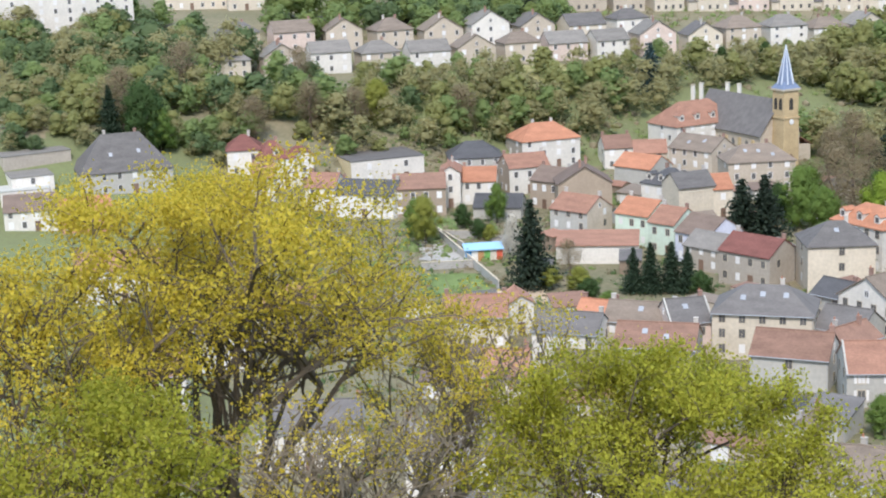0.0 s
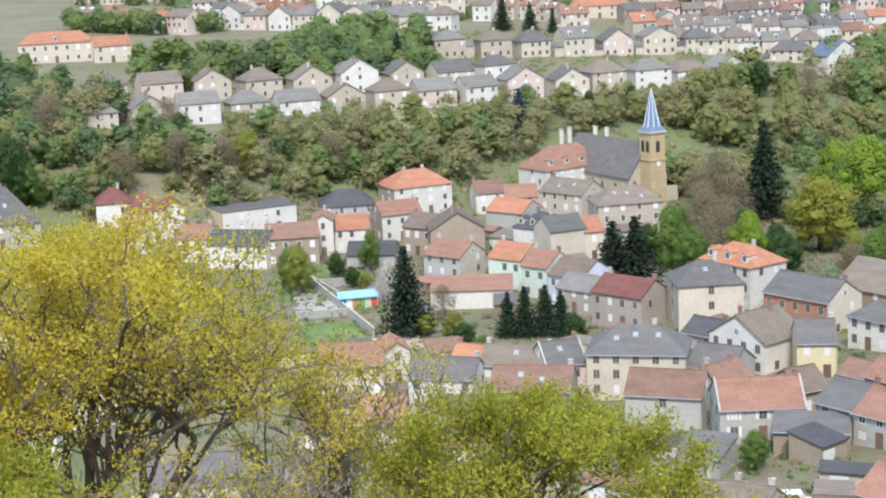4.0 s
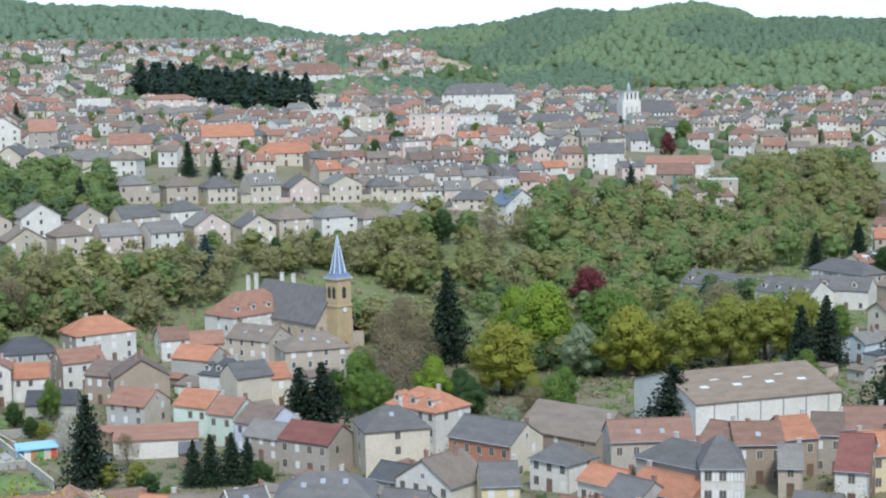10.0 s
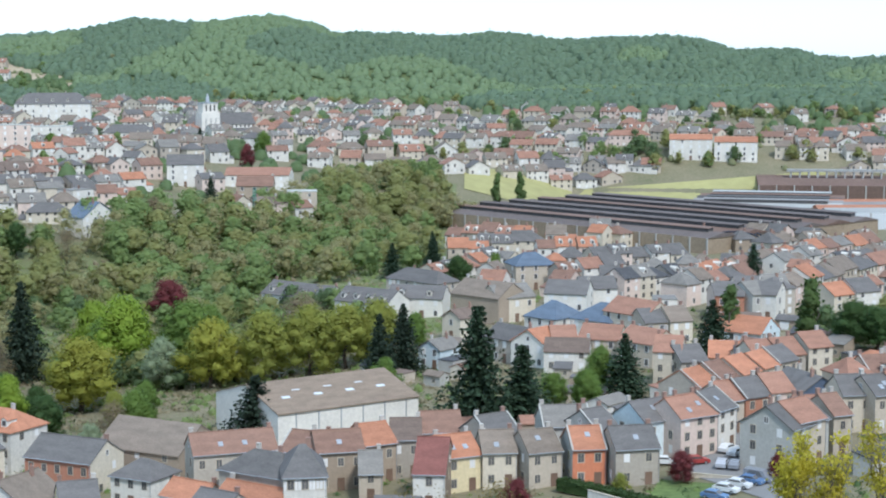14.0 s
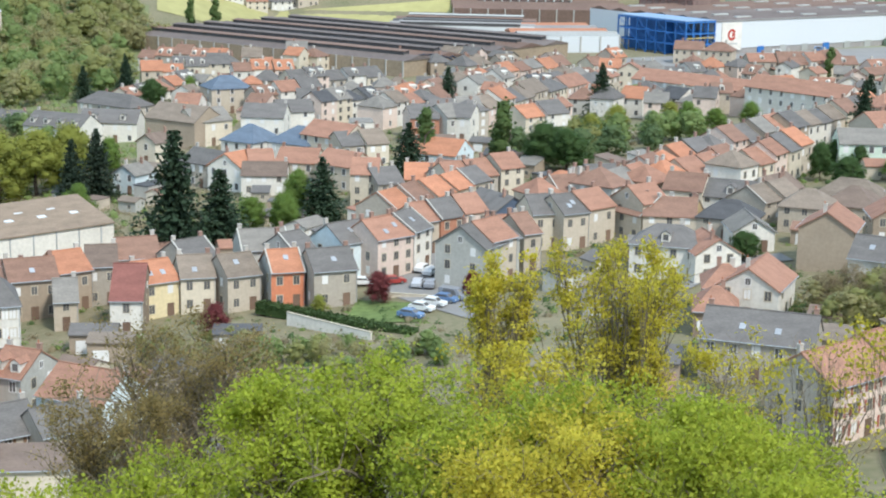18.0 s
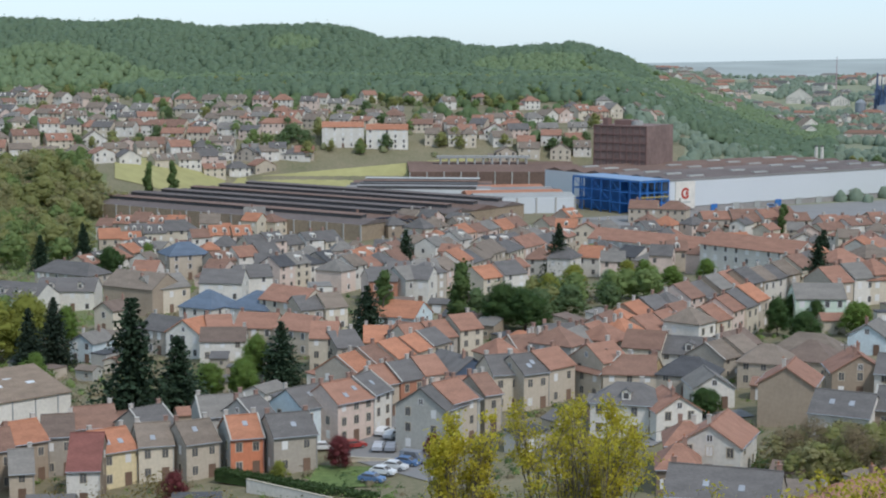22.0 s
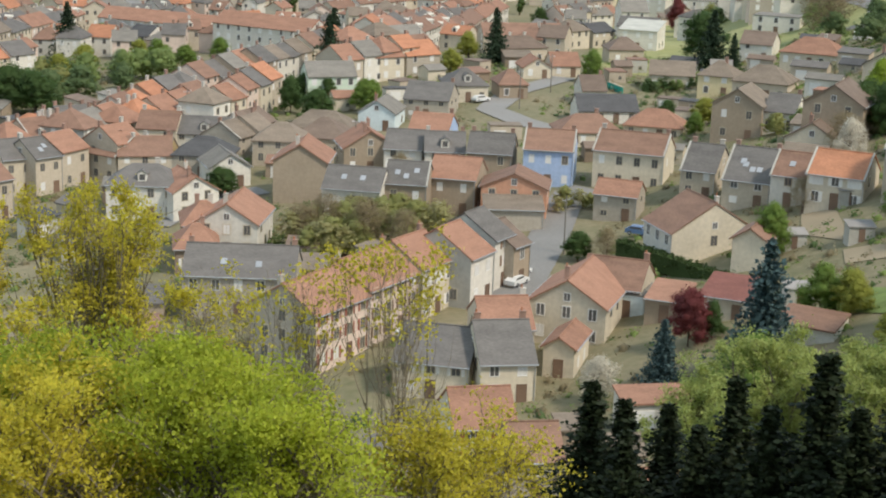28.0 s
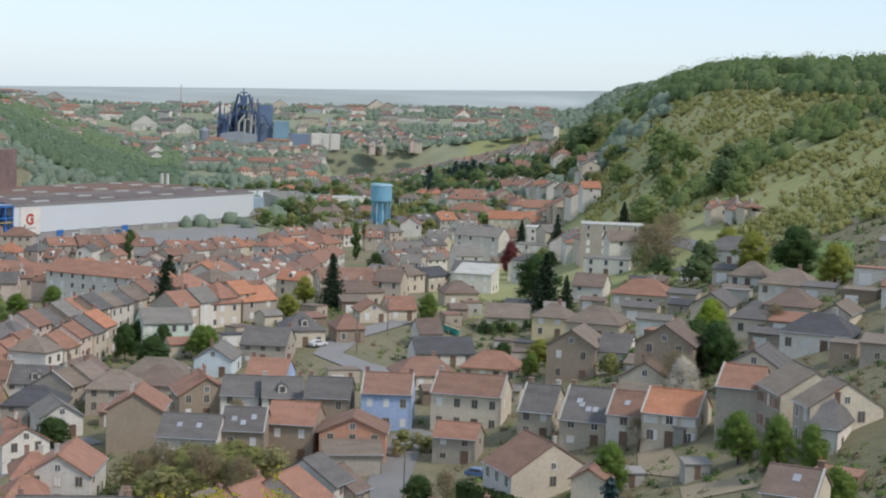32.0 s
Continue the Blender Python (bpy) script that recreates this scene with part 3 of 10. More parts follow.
def far_house(rng, x, y, rz, w, d, h, roof, wall, tiles):
    """A house of the far town: walls, overhanging roof, windows and a chimney, gathered into one mesh."""
    if any((x - a) ** 2 + (y - b) ** 2 < r * r for a, b, r in CLEAR):
        return
    FARSPOT.append((x, y))
    rise = ({"X": w / 2, "F": 0}.get(roof, d / 2)) * rng.uniform(0.5, 0.72)
    if rng.random() < 0.55:
        wall = rng.choice(("white", "cream", "white", "pink"))
    X, low = w / 2, -6.0
    s, k = Shape(), []
    def put(mt, fn):
        a = len(s.f)
        fn()
        k.extend([far_mat(mt)] * (len(s.f) - a))
    if roof == "G":
        p = [(0, low), (d, low), (d, h), (d / 2, h + rise - 0.1), (0, h)]
        put(wallmat(wall), lambda: s.add([(-X, a, b) for a, b in p] + [(X, a, b) for a, b in p], [(4, 3, 2, 1, 0), (5, 6, 7, 8, 9), (0, 5, 9, 4), (1, 2, 7, 6)]))
    elif roof == "X":
        p = [(-X, low), (X, low), (X, h), (0, h + rise - 0.1), (-X, h)]
        put(wallmat(wall), lambda: s.add([(a, 0, b) for a, b in p] + [(a, d, b) for a, b in p], [(0, 1, 2, 3, 4), (9, 8, 7, 6, 5), (1, 6, 7, 2), (5, 0, 4, 9)]))
    else:
        put(wallmat(wall), lambda: s.box(-X, 0, low, X, d, h))
    for q in roof_pts(w, d, h, roof if roof in "GXHF" else "G", max(rise, 0.01)):
        put(roofmat(tiles), lambda: s.slab(q, 0.22))
    if roof != "F":
        u = rng.uniform(-0.3, 0.3) * w if roof != "X" else 0.4
        put(M_CHIM if rng.random() < 0.5 else M_CHIMR, lambda: s.box(u - 0.4, d / 2 - 0.2, h + rise - 1.2, u + 0.4, d / 2 + 0.5, h + rise + 1.0))
    if roof == "G" and rng.random() < 0.45:
        for u in ((0.0,) if rng.random() < 0.5 else (-0.25 * w, 0.25 * w)):
            z = h + 0.25 * rise
            put(wallmat("white"), lambda: s.prism([(u - 0.7, z - 0.8), (u + 0.7, z - 0.8), (u + 0.7, z + 1.0), (u, z + 1.5), (u - 0.7, z + 1.0)], d * 0.1, d * 0.4))
            put(M_GLASS, lambda: s.box(u - 0.4, d * 0.1 - 0.03, z - 0.1, u + 0.4, d * 0.1, z + 0.9))
    if roof in "GXH" and rng.random() < 0.4:
        sd = rng.choice((-1, 1))
        x0, x1, hh, dd = sd * X, sd * (X + rng.uniform(2.5, 4.5)), h * rng.uniform(0.4, 0.6), d * rng.uniform(0.5, 0.8)
        x0, x1 = min(x0, x1), max(x0, x1)
        put(wallmat(wall), lambda: s.box(x0, 0.6, low, x1, 0.6 + dd, hh))
        put(roofmat(tiles), lambda: s.slab([(x0, 0.3, hh), (x1 + 0.2, 0.3, hh), (x1 + 0.2, dd + 0.9, hh + 1.3), (x0, dd + 0.9, hh + 1.3)], 0.2))
    n, cols = max(1, int(round(h / 2.9))), max(2, int(w / 2.8))
    for i in range(n):
        for j in range(cols):
            if rng.random() < 0.88:
                u, z = -X + w * (j + 0.5) / cols, i * h / n + 0.9
                put(M_BLIND if rng.random() < 0.2 else M_GLASS, lambda: s.box(u - 0.5, -0.04, z, u + 0.5, 0.02, z + 1.4))
        for sd in (-1, 1):
            if rng.random() < 0.6:
                z, v = i * h / n + 0.9, d * rng.uniform(0.3, 0.7)
                put(M_GLASS, lambda: s.box(sd * X - 0.04, v - 0.5, z, sd * X + 0.04, v + 0.5, z + 1.3))
    c, q, z = math.cos(radians(rz)), math.sin(radians(rz)), float(ground(x, y))
    o = len(FAR["v"])
    FAR["v"] += [(x + a * c - b * q, y + a * q + b * c, z + e) for a, b, e in s.v]
    FAR["f"] += [tuple(i + o for i in f) for f in s.f]
    FAR["m"] += k


PALETTE = {
    "mix": (["beige", "cream", "greybeige", "white", "tan", "pink", "grey"], ["terra", "rust", "slate", "orange", "slate", "taupe", "grey"]),
    "terra": (["beige", "cream", "white", "greybeige"], ["terra", "rust", "orange", "terra", "rust"]),
    "slate": (["white", "beige", "greybeige", "cream"], ["slate", "grey", "slate", "dark", "taupe"]),
    "brown": (["beige", "cream"], ["rust", "brown", "taupe"]),
    "miner": (["beige", "cream", "beige", "cream", "pink", "white"], ["taupe", "grey", "taupe", "slate", "grey"]),
    "pale": (["white", "cream", "white", "pink", "beige"], ["terra", "rust", "taupe", "slate", "terra", "grey", "taupe"]),
}


def street(x0, y0, x1, y1, n, h, pal, seed, roof="", lite=True, gapped=0.0, d=9.0):
    """A row of n houses whose fronts stand on the line from x0, y0 to x1, y1."""
    rng = random.Random(100 + seed)
    walls, tiles = PALETTE[pal]
    L = math.hypot(x1 - x0, y1 - y0)
    rz = math.degrees(math.atan2(y1 - y0, x1 - x0))
    rz = (rz + 90) % 180 - 90
    loose = 1.0
    if lite == 2:
        n, h, loose, gapped = max(1, round(n * 1.35)), h * 0.9, 2.6, max(gapped, 0.08)
    for i in range(n):
        u = (i + 0.5) / n
        k = 1 - gapped * rng.uniform(0.7, 1.2)
        hh = h + rng.uniform(-0.9, 0.9)
        rf = roof or rng.choice(("HXHHGX" if pal == "miner" else "GGGXH") if gapped else "GGGGGH")
        wl, tl = rng.choice(walls), rng.choice(tiles)
        house(x0 + (x1 - x0) * u + loose * rng.uniform(-0.7, 0.7), y0 + (y1 - y0) * u + loose * loose * rng.uniform(-0.7, 0.7), rz + loose * rng.uniform(-4, 4), L / n * k, d + rng.uniform(-1, 1), hh, rf, wl, tl,
              chim=rng.choice((1, 1, 2)), lite=lite, gap=3.0, sides="r" if rz < 0 else "l", seed=seed * 50 + i, blinds=0.3, group="houses along one street", side=rng.choice((None, "l", None, "lr")) if rf == "G" and math.hypot(x0, y0) < 330 else None)


# ---- trees ----
def leaf_quads(rng, centres, normals, size, flat=0.6):
    n = len(centres)
    a = rng.normal(size=(n, 3)) * (1 - flat) + normals * flat
    a /= np.linalg.norm(a, axis=1)[:, None] + 1e-9
    b = np.cross(a, rng.normal(size=(n, 3)))
    b /= np.linalg.norm(b, axis=1)[:, None] + 1e-9
    c = np.cross(a, b)
    s = size * rng.uniform(0.6, 1.4, (n, 1))
    b, c = b * s * 0.5, c * s * 0.5 * rng.uniform(0.6, 1.0, (n, 1))
    return np.stack([centres - b, centres - c * 0.9, centres + b, centres + c * 0.9], 1)


def lobes_crown(rng, n, lobes, size, flat=0.35):
    """Leaves on and in a set of lobes (x, y, z, rx, rz)."""
    L = np.asarray(lobes)
    wgt = L[:, 3] ** 2
    pick = rng.choice(len(L), n, p=wgt / wgt.sum())
    d = rng.normal(size=(n, 3))
    d /= np.linalg.norm(d, axis=1)[:, None]
    rad = rng.uniform(0.3, 1.0, n) ** 0.5 * rng.uniform(0.95, 1.22, n)
    sc = np.stack([L[pick, 3], L[pick, 3], L[pick, 4]], 1)
    bump = 1 + 0.22 * np.sin(d[:, 0] * 7 + pick) * np.sin(d[:, 2] * 6 + 2 * pick)
    c = L[pick, :3] + d * sc * (rad * bump)[:, None]
    q = leaf_quads(rng, c, d, size, flat)
    return q, 0.75 * d + 0.6 * bulge(q, L[:, :3].mean(0))


def limbs(rng, height, spread, crown_low, n, r0, k=6):
    s = Shape()
    top = height * 0.8
    pts = [(0, 0, -0.8)] + [(rng.normal() * 0.02 * height * i, rng.normal() * 0.02 * height * i, top * i / 4) for i in range(1, 5)]
    s.tube(pts, [r0 * 1.25, r0 * 0.9, r0 * 0.7, r0 * 0.45, r0 * 0.15], k)
    for i in range(n):
        z0 = crown_low + (top * 0.92 - crown_low) * (i + 0.5) / n
        a = i * 2.4 + rng.uniform(-0.4, 0.4)
        ln = spread * rng.uniform(0.6, 0.95) * (1 - 0.4 * (z0 - crown_low) / max(1, height - crown_low))
        p = [(0, 0, z0)]
        for j in (1, 2, 3):
            p.append((math.cos(a) * ln * j / 3 + rng.normal() * 0.12, math.sin(a) * ln * j / 3 + rng.normal() * 0.12, z0 + ln * (0.25 * j - 0.02 * j * j) + rng.normal() * 0.1))
        s.tube(p, [r0 * 0.42, r0 * 0.28, r0 * 0.18, r0 * 0.06], 5)
    return s


TREES = {}


LOBES = {}


def leafy(key, rng, lobes, crown, material, core=0.86):
    """The crown of one tree: its lobes with leaves over them; without a core, leaves alone."""
    LOBES[key] = (np.asarray(lobes), *crown)
    if not core:
        return quads("crown", crown[0], material, crown[1])
    L = np.asarray(lobes)
    return canopy("crown", rng, L[:, :3], np.stack([L[:, 3], L[:, 3], L[:, 4]], 1) * core, crown[0], crown[1], material, 8, 5, 150)


def tree_meshes(kind, v):
    key = (kind, v)
    if key in TREES:
        return TREES[key]
    rng = np.random.default_rng(17 + v * 31 + sum(map(ord, kind)))
    if kind in ("spruce", "bluespruce", "darkspruce", "nearspruce"):
        H, R = 10.0, 3.25
        fine = kind == "nearspruce"
        s = Shape().tube([(0, 0, -0.8), (0, 0, 5), (0, 0, 9.9)], [0.22, 0.13, 0.02], 6)
        arr = []
        tiers = 50 if fine else 26
        for i in range(tiers):
            z = 0.7 + (H - 0.7) * i / tiers
            rr = R * (1 - i / tiers) ** (1.3 if fine else 0.85) * rng.uniform(0.78, 1.18) + (0.05 if fine else 0.12)
            m = max(6, int((11 if fine else 9) * rr))
            for j in range(m):
                a = 2 * math.pi * (j + rng.uniform(-0.3, 0.3)) / m
                l = rr * (rng.uniform(0.3, 1.45) if fine else rng.uniform(0.55, 1.25))
                t = np.linspace(0.1, 1, 24 if fine else 11)[:, None]
                base = np.hstack([np.cos(a) * l * t, np.sin(a) * l * t, z - 0.42 * l * t + 0.22 * l * t * t])
                base += rng.normal(size=base.shape) * 0.07
                arr.append(leaf_quads(rng, base, np.tile([0, 0, 1.0], (len(base), 1)), 0.16 if fine else 0.40, 0.5))
        arr = np.concatenate(arr)
        col = {"spruce": (0.042, 0.068, 0.036), "bluespruce": (0.06, 0.10, 0.10), "darkspruce": (0.034, 0.05, 0.03), "nearspruce": (0.019, 0.028, 0.011)}[kind]
        res = (s.mesh("trunk", M_BARK), quads("crown", arr, leafmat("needles_" + kind, col, 0.3, 0.12)))
    elif kind == "poplar":
        s = limbs(rng, 10, 1.0, 1.5, 10, 0.16)
        lob = [(rng.normal() * 0.25, rng.normal() * 0.25, 1.5 + 0.85 * i, 1.0 - 0.06 * abs(i - 4), 0.9) for i in range(10)]
        res = (s.mesh("trunk", M_BARK), leafy(key, rng, lob, lobes_crown(rng, 1900, lob, 0.36), leafmat("leaves_poplar", (0.13, 0.19, 0.06), 0.2, 0.5)))
    else:
        col, n, size = {
            "green": ((0.165, 0.24, 0.055), 9000, 0.25), "bright": ((0.26, 0.345, 0.045), 9000, 0.25), "olive": ((0.29, 0.305, 0.065), 8500, 0.25), "deep": ((0.075, 0.125, 0.04), 9000, 0.26),
            "bare": ((0.27, 0.22, 0.13), 7000, 0.16), "purple": ((0.185, 0.055, 0.055), 8000, 0.25), "blossom": ((0.6, 0.56, 0.47), 7000, 0.22), "silver": ((0.30, 0.35, 0.21), 7500, 0.25), "yellow": ((0.32, 0.32, 0.055), 8500, 0.25),
        }[kind]
        s = limbs(rng, 10, 3.4, 1.2, 18 if kind == "bare" else 9, 0.22)
        lob = [(0, 0, 4.6, 2.1, 2.6), (0, 0, 7.3, 1.7, 1.9)]
        m = 26
        for i in range(m):
            a, f = i * 2.4 + rng.uniform(-0.3, 0.3), (i + 0.5) / m
            z = 1.7 + 6.9 * f
            rr = 2.45 * math.sin(math.pi * min(1, 0.22 + 0.80 * f)) ** 0.7 * rng.uniform(0.55, 1.2)
            q = rng.uniform(0.6, 1.5)
            lob.append((math.cos(a) * rr, math.sin(a) * rr, z, q, q * rng.uniform(0.8, 1.1)))
        res = (s.mesh("trunk", M_TWIG if kind == "bare" else M_BARK), leafy(key, rng, lob, lobes_crown(rng, n, lob, size, 0.72), leafmat("leaves_" + kind, tuple(min(0.8, 1.2 * c) for c in col), 0.11, 0.5), 0 if kind in ("bare", "blossom") else 0.5))
    TREES[key] = res
    return res


TREE_LABEL = {"spruce": "dark green spruce tree", "nearspruce": "tall almost black spruce with drooping branches", "darkspruce": "almost black spruce in shade", "bluespruce": "blue-green spruce tree", "poplar": "slim upright poplar in young leaf", "green": "broad tree in fresh green leaf", "bright": "tree in bright yellow-green spring leaf",
              "olive": "tree in olive-yellow young leaf", "deep": "dense dark green tree", "bare": "brown tree still almost bare", "purple": "dark red-purple ornamental tree", "blossom": "tree in pale white blossom", "silver": "tree in silvery grey leaf", "yellow": "tree in yellow spring leaf"}
tree_no = [0]


def tree(x, y, h, kind="green", wide=1.0, z=None):
    """A tree of height h, its crown wide times the usual breadth."""
    tree_no[0] += 1
    a, b = tree_meshes(kind, tree_no[0] % 3)
    top = thing("tree", x, y, (tree_no[0] * 77) % 360, z, TREE_LABEL[kind] + (" on the slope" if z else " among the houses"), "tree", "trees")
    top.scale = (h / 10 * wide, h / 10 * wide, h / 10)
    part("trunk", a, top)
    part("crown", b, top)
    return top


def bush(x, y, r=1.6, kind="green"):
    a, b = tree_meshes(kind, tree_no[0] % 3)
    tree_no[0] += 1
    top = thing("bush", x, y, (tree_no[0] * 61) % 360, None, TREE_LABEL[kind].replace("tree", "bush").replace("broad", "round"), "bush", "bushes")
    top.scale = (r / 3.4, r / 3.4, r / 4.6)
    top.location.z -= r * 0.55
    part("branches", a, top)
    part("foliage", b, top)
    return top


# ---- the land ----
def in_quarry(x, y, z, drop=0.0):
    """The bare worked slope in the dip between the two ridges."""
    a, r = np.degrees(np.arctan2(x, y)), np.hypot(x, y)
    t = (z - EYE_Z) / r
    return (r > 1000) & (r < 2000) & (a > -24.4) & (a < -19.0) & (t < np.interp(a, (-24, -23, -21.2, -19.2), (0.003, 0.007, 0.001, -0.009))) & (t > np.interp(a, (-24, -21.2, -19.2), (-0.004, -0.006, -0.012)) - drop)


def land():
    az = np.concatenate([np.linspace(-180, -60, 25)[:-1], np.linspace(-60, 60, 241), np.linspace(60, 180, 25)[1:-1]])
    rr = np.concatenate([[0.5], np.geomspace(3, 150, 40)[:-1], np.linspace(150, 700, 140), np.geomspace(708, 4950, 70)])
    A, R = np.meshgrid(np.radians(az), rr)
    X, Y = R * np.sin(A), R * np.cos(A)
    Z = ground(X, Y)
    n, m = len(rr), len(az)
    v = np.stack([X, Y, Z], -1).reshape(-1, 3)
    f = []
    for i in range(n - 1):
        for j in range(m):
            k = (j + 1) % m
            f.append((i * m + j, i * m + k, (i + 1) * m + k, (i + 1) * m + j))
    f.append(tuple(reversed(range(m))))
    me = mesh_of("ground", v, f, [M_GRASS, M_YARD, M_HAZYPLAIN, M_WOODFLOOR, M_VALLEY, M_QUARRY, M_SLOPE])
    c = np.array([v[list(q)].mean(0) for q in f[:-1]])
    a = np.degrees(np.arctan2(c[:, 0], c[:, 1]))
    rr = np.hypot(c[:, 0], c[:, 1])
    s2 = -0.9 * (c[:, 0] + 209) + 0.44 * (c[:, 1] - 531)
    town = ((s2 > 300) & (a < -22) & (rr < 1700)) | ((rr > 125) & (rr < 440) & (a > -45)) | ((rr > 440) & (rr < 800) & (a > -6) & (a < 34)) | ((s2 > -8) & (s2 < 620) & (c[:, 2] < 56)) | ((c[:, 1] > 800) & (c[:, 1] < 1120) & (a > -12) & (a < 17))
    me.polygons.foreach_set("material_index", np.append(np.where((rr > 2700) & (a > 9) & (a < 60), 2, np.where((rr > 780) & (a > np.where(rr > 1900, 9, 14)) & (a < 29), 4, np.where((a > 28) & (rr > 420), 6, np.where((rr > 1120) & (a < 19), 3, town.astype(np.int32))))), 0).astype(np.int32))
    cut = np.append(in_quarry(c[:, 0], c[:, 1], c[:, 2]), False)
    me.polygons.foreach_set("material_index", np.where(cut, 5, [p.material_index for p in me.polygons]).astype(np.int32))
    me.polygons.foreach_set("use_smooth", [True] * len(f))
    return tagged(new("ground", me), "grassy land of the valley, its slopes and wooded ridges", "ground", "", "structure")


land()


# ---- houses ----
house(-109.7, 229.0, 20, 15.8, 11, 7.5, "H", "cream", "slate", win="stone", sky=3, chim=1)
house(-120.2, 225.3, 44, 6.8, 9, 6.5, "G", "pink", "slate", side="lr", sky=1, chim=1)
house(-129.9, 224.7, 15, 11.3, 8, 6, "G", "beige", "taupe", sky=1)
house(-120.0, 212.6, 20, 12.6, 9, 5.5, "G", "greybeige", "rust", sky=2, chim=1)
house(-138.6, 224.3, 7, 6.5, 8, 6, "G", "cream", "orange", side="r")
house(-138.3, 215.7, 15, 11.0, 8, 6, "G", "white", "slate", chim=1)
house(-157.7, 218.2, 34, 11.0, 9, 6, "G", "cream", "terra")
house(-156.2, 230.0, 44, 4.5, 7, 6, "X", "white", "terra", chim=0)
house(-116.9, 277.0, 36, 12.4, 11, 8.6, "H", "cream", "slate", gap=9, gable="beige", sky=1, chim=1)
house(-121.8, 295.4, -23, 13.8, 10, 9, "H", "white", "orange", dorm=3, chim=1)
house(-100.0, 275.0, -18, 14.3, 10, 6.8, "G", "brick", "slate", win="stone", gable="cream", shut="dark", chim=1)
house(-89.3, 287.6, -21, 18.9, 14, 5, "G", "tan", "taupe", gap=6, chim=0)
house(-83.2, 264.1, -21, 8.6, 8, 5.5, "H", "white", "slate", chim=0)
house(-100.2, 247.8, -19, 12.0, 10, 6, "X", "white", "taupe", shut="dark")
house(-85.5, 245.2, 25, 6.3, 9, 6, "G", "yellow", "slate", blinds=0.9)
house(-109.3, 252.9, -15, 6.9, 7, 5, "G", "grey", "dark", chim=1)
house(-99.8, 234.9, -3, 8.0, 9, 4, "G", "grey", "slate", chim=0)
house(-97.9, 213.2, 13, 11.5, 9, 5.5, "G", "grey", "rust", gap=6, chim=1)
house(-81.5, 211.1, 31, 12.2, 10, 5, "G", "grey", "terra", gap=4, side="lr", chim=1)
house(-78.8, 225.4, 57, 5.4, 8, 4, "G", "tan", "brown", chim=0)
house(-76.8, 235.6, -20, 5.1, 6, 3.5, "G", "tan", "rust", chim=0)
house(-69.6, 214.0, -28, 7.8, 8, 4.5, "G", "grey", "slate", chim=1)
house(-64.7, 210.7, -19, 8.6, 9, 4.5, "G", "grey", "terra", chim=1)
house(-70.5, 228.8, -26, 5.6, 8, 5, "G", "beige", "terra", chim=1)
house(-63.6, 224.4, -32, 7.6, 9, 5.5, "G", "greybeige", "slate", chim=1)
house(-49.2, 244.8, 15, 6.7, 12, 9, "H", "white", "slate", gap=2.2, gable="greybeige", chim=1)
house(-59.2, 250.6, -25, 13.0, 9, 8.5, "H", "greybeige", "slate", win="none", chim=2)
house(-67.1, 273.2, 25, 14.8, 9, 7, "G", "greybeige", "rust", sky=2, chim=2)
house(-72.0, 254.6, -27, 8.9, 7, 4, "G", "white", "orange", chim=1)
house(-59.3, 244.3, -27, 12.4, 8, 5, "G", "brick", "orange", chim=2)
house(-64.7, 241.5, -27, 7.5, 8, 5, "G", "grey", "slate", chim=1)
house(-55.6, 270.5, -18, 7.5, 9, 7, "G", "tan", "rust", side="lr", chim=1)
house(-48.0, 269.7, 20, 8.3, 9, 7, "G", "tan", "rust", sky=1, chim=2)
house(-41.7, 274.1, 35, 6.1, 9, 7, "G", "tan", "orange", chim=1)
house(-37.7, 276.6, 9, 5.4, 9, 7, "G", "greybeige", "brown", chim=1)
house(-31.7, 281.1, 17, 7.4, 9, 7, "G", "beige", "rust", chim=1)
house(-31.1, 255.1, -0, 5.2, 14, 6, "G", "white", "burgundy", gable="brown", chim=0)
house(-41.5, 261.2, 10, 3.9, 9, 5, "G", "beige", "grey", chim=1)
house(-26.6, 265.3, 31, 6.8, 9, 6.2, "G", "yellow", "orange", shut="dark", gable="tan", sky=2)
house(-20.6, 266.8, 13, 5.8, 9, 6.2, "G", "cream", "taupe", sky=1, win="stone")
house(-12.9, 265.8, 26, 6.0, 9, 6.2, "G", "beige", "taupe", gable="greybeige", win="stone", sky=1)
house(-5.7, 265.5, 15, 5.7, 9, 6.4, "G", "orange", "orange", shut="dark", gable="grey", side="lr", win="stone", sky=1)
house(2.2, 264.1, 18, 7.5, 9, 6.4, "G", "greybeige", "slate", win="stone", sky=1)
house(6.3, 282.1, 39, 7.2, 9, 7, "G", "paleblue", "slate", sky=1)
house(12.9, 281.4, 38, 8.4, 9, 7.5, "G", "pink", "terra", win="stone", sky=2)
house(17.9, 286.6, 56, 6.3, 9, 7.5, "G", "white", "slate", side="lr", sky=1)
house(-20.4, 276.5, 40, 6.8, 9, 7, "G", "greybeige", "slate", side="lr", chim=2)
house(-9.9, 280.9, 13, 8.5, 9, 7, "G", "grey", "grey", side="lr", chim=2)
house(-2.8, 277.0, 42, 5.1, 9, 7, "G", "grey", "slate", side="l", chim=2)
house(20.3, 298.1, 38, 4.3, 9, 6.5, "G", "beige", "terra")
house(24.4, 300.6, 36, 6.0, 9, 6.5, "G", "brick", "slate", win="stone", side="l")
house(29.1, 303.7, 30, 5.4, 9, 6.5, "G", "pink", "terra")
house(23.2, 269.4, -35, 9.9, 12, 8, "X", "grey", "slate", rise=3.2, gap=4.5, chim=1)
house(31.0, 271.7, 46, 6.9, 9, 8, "G", "beige", "terra")
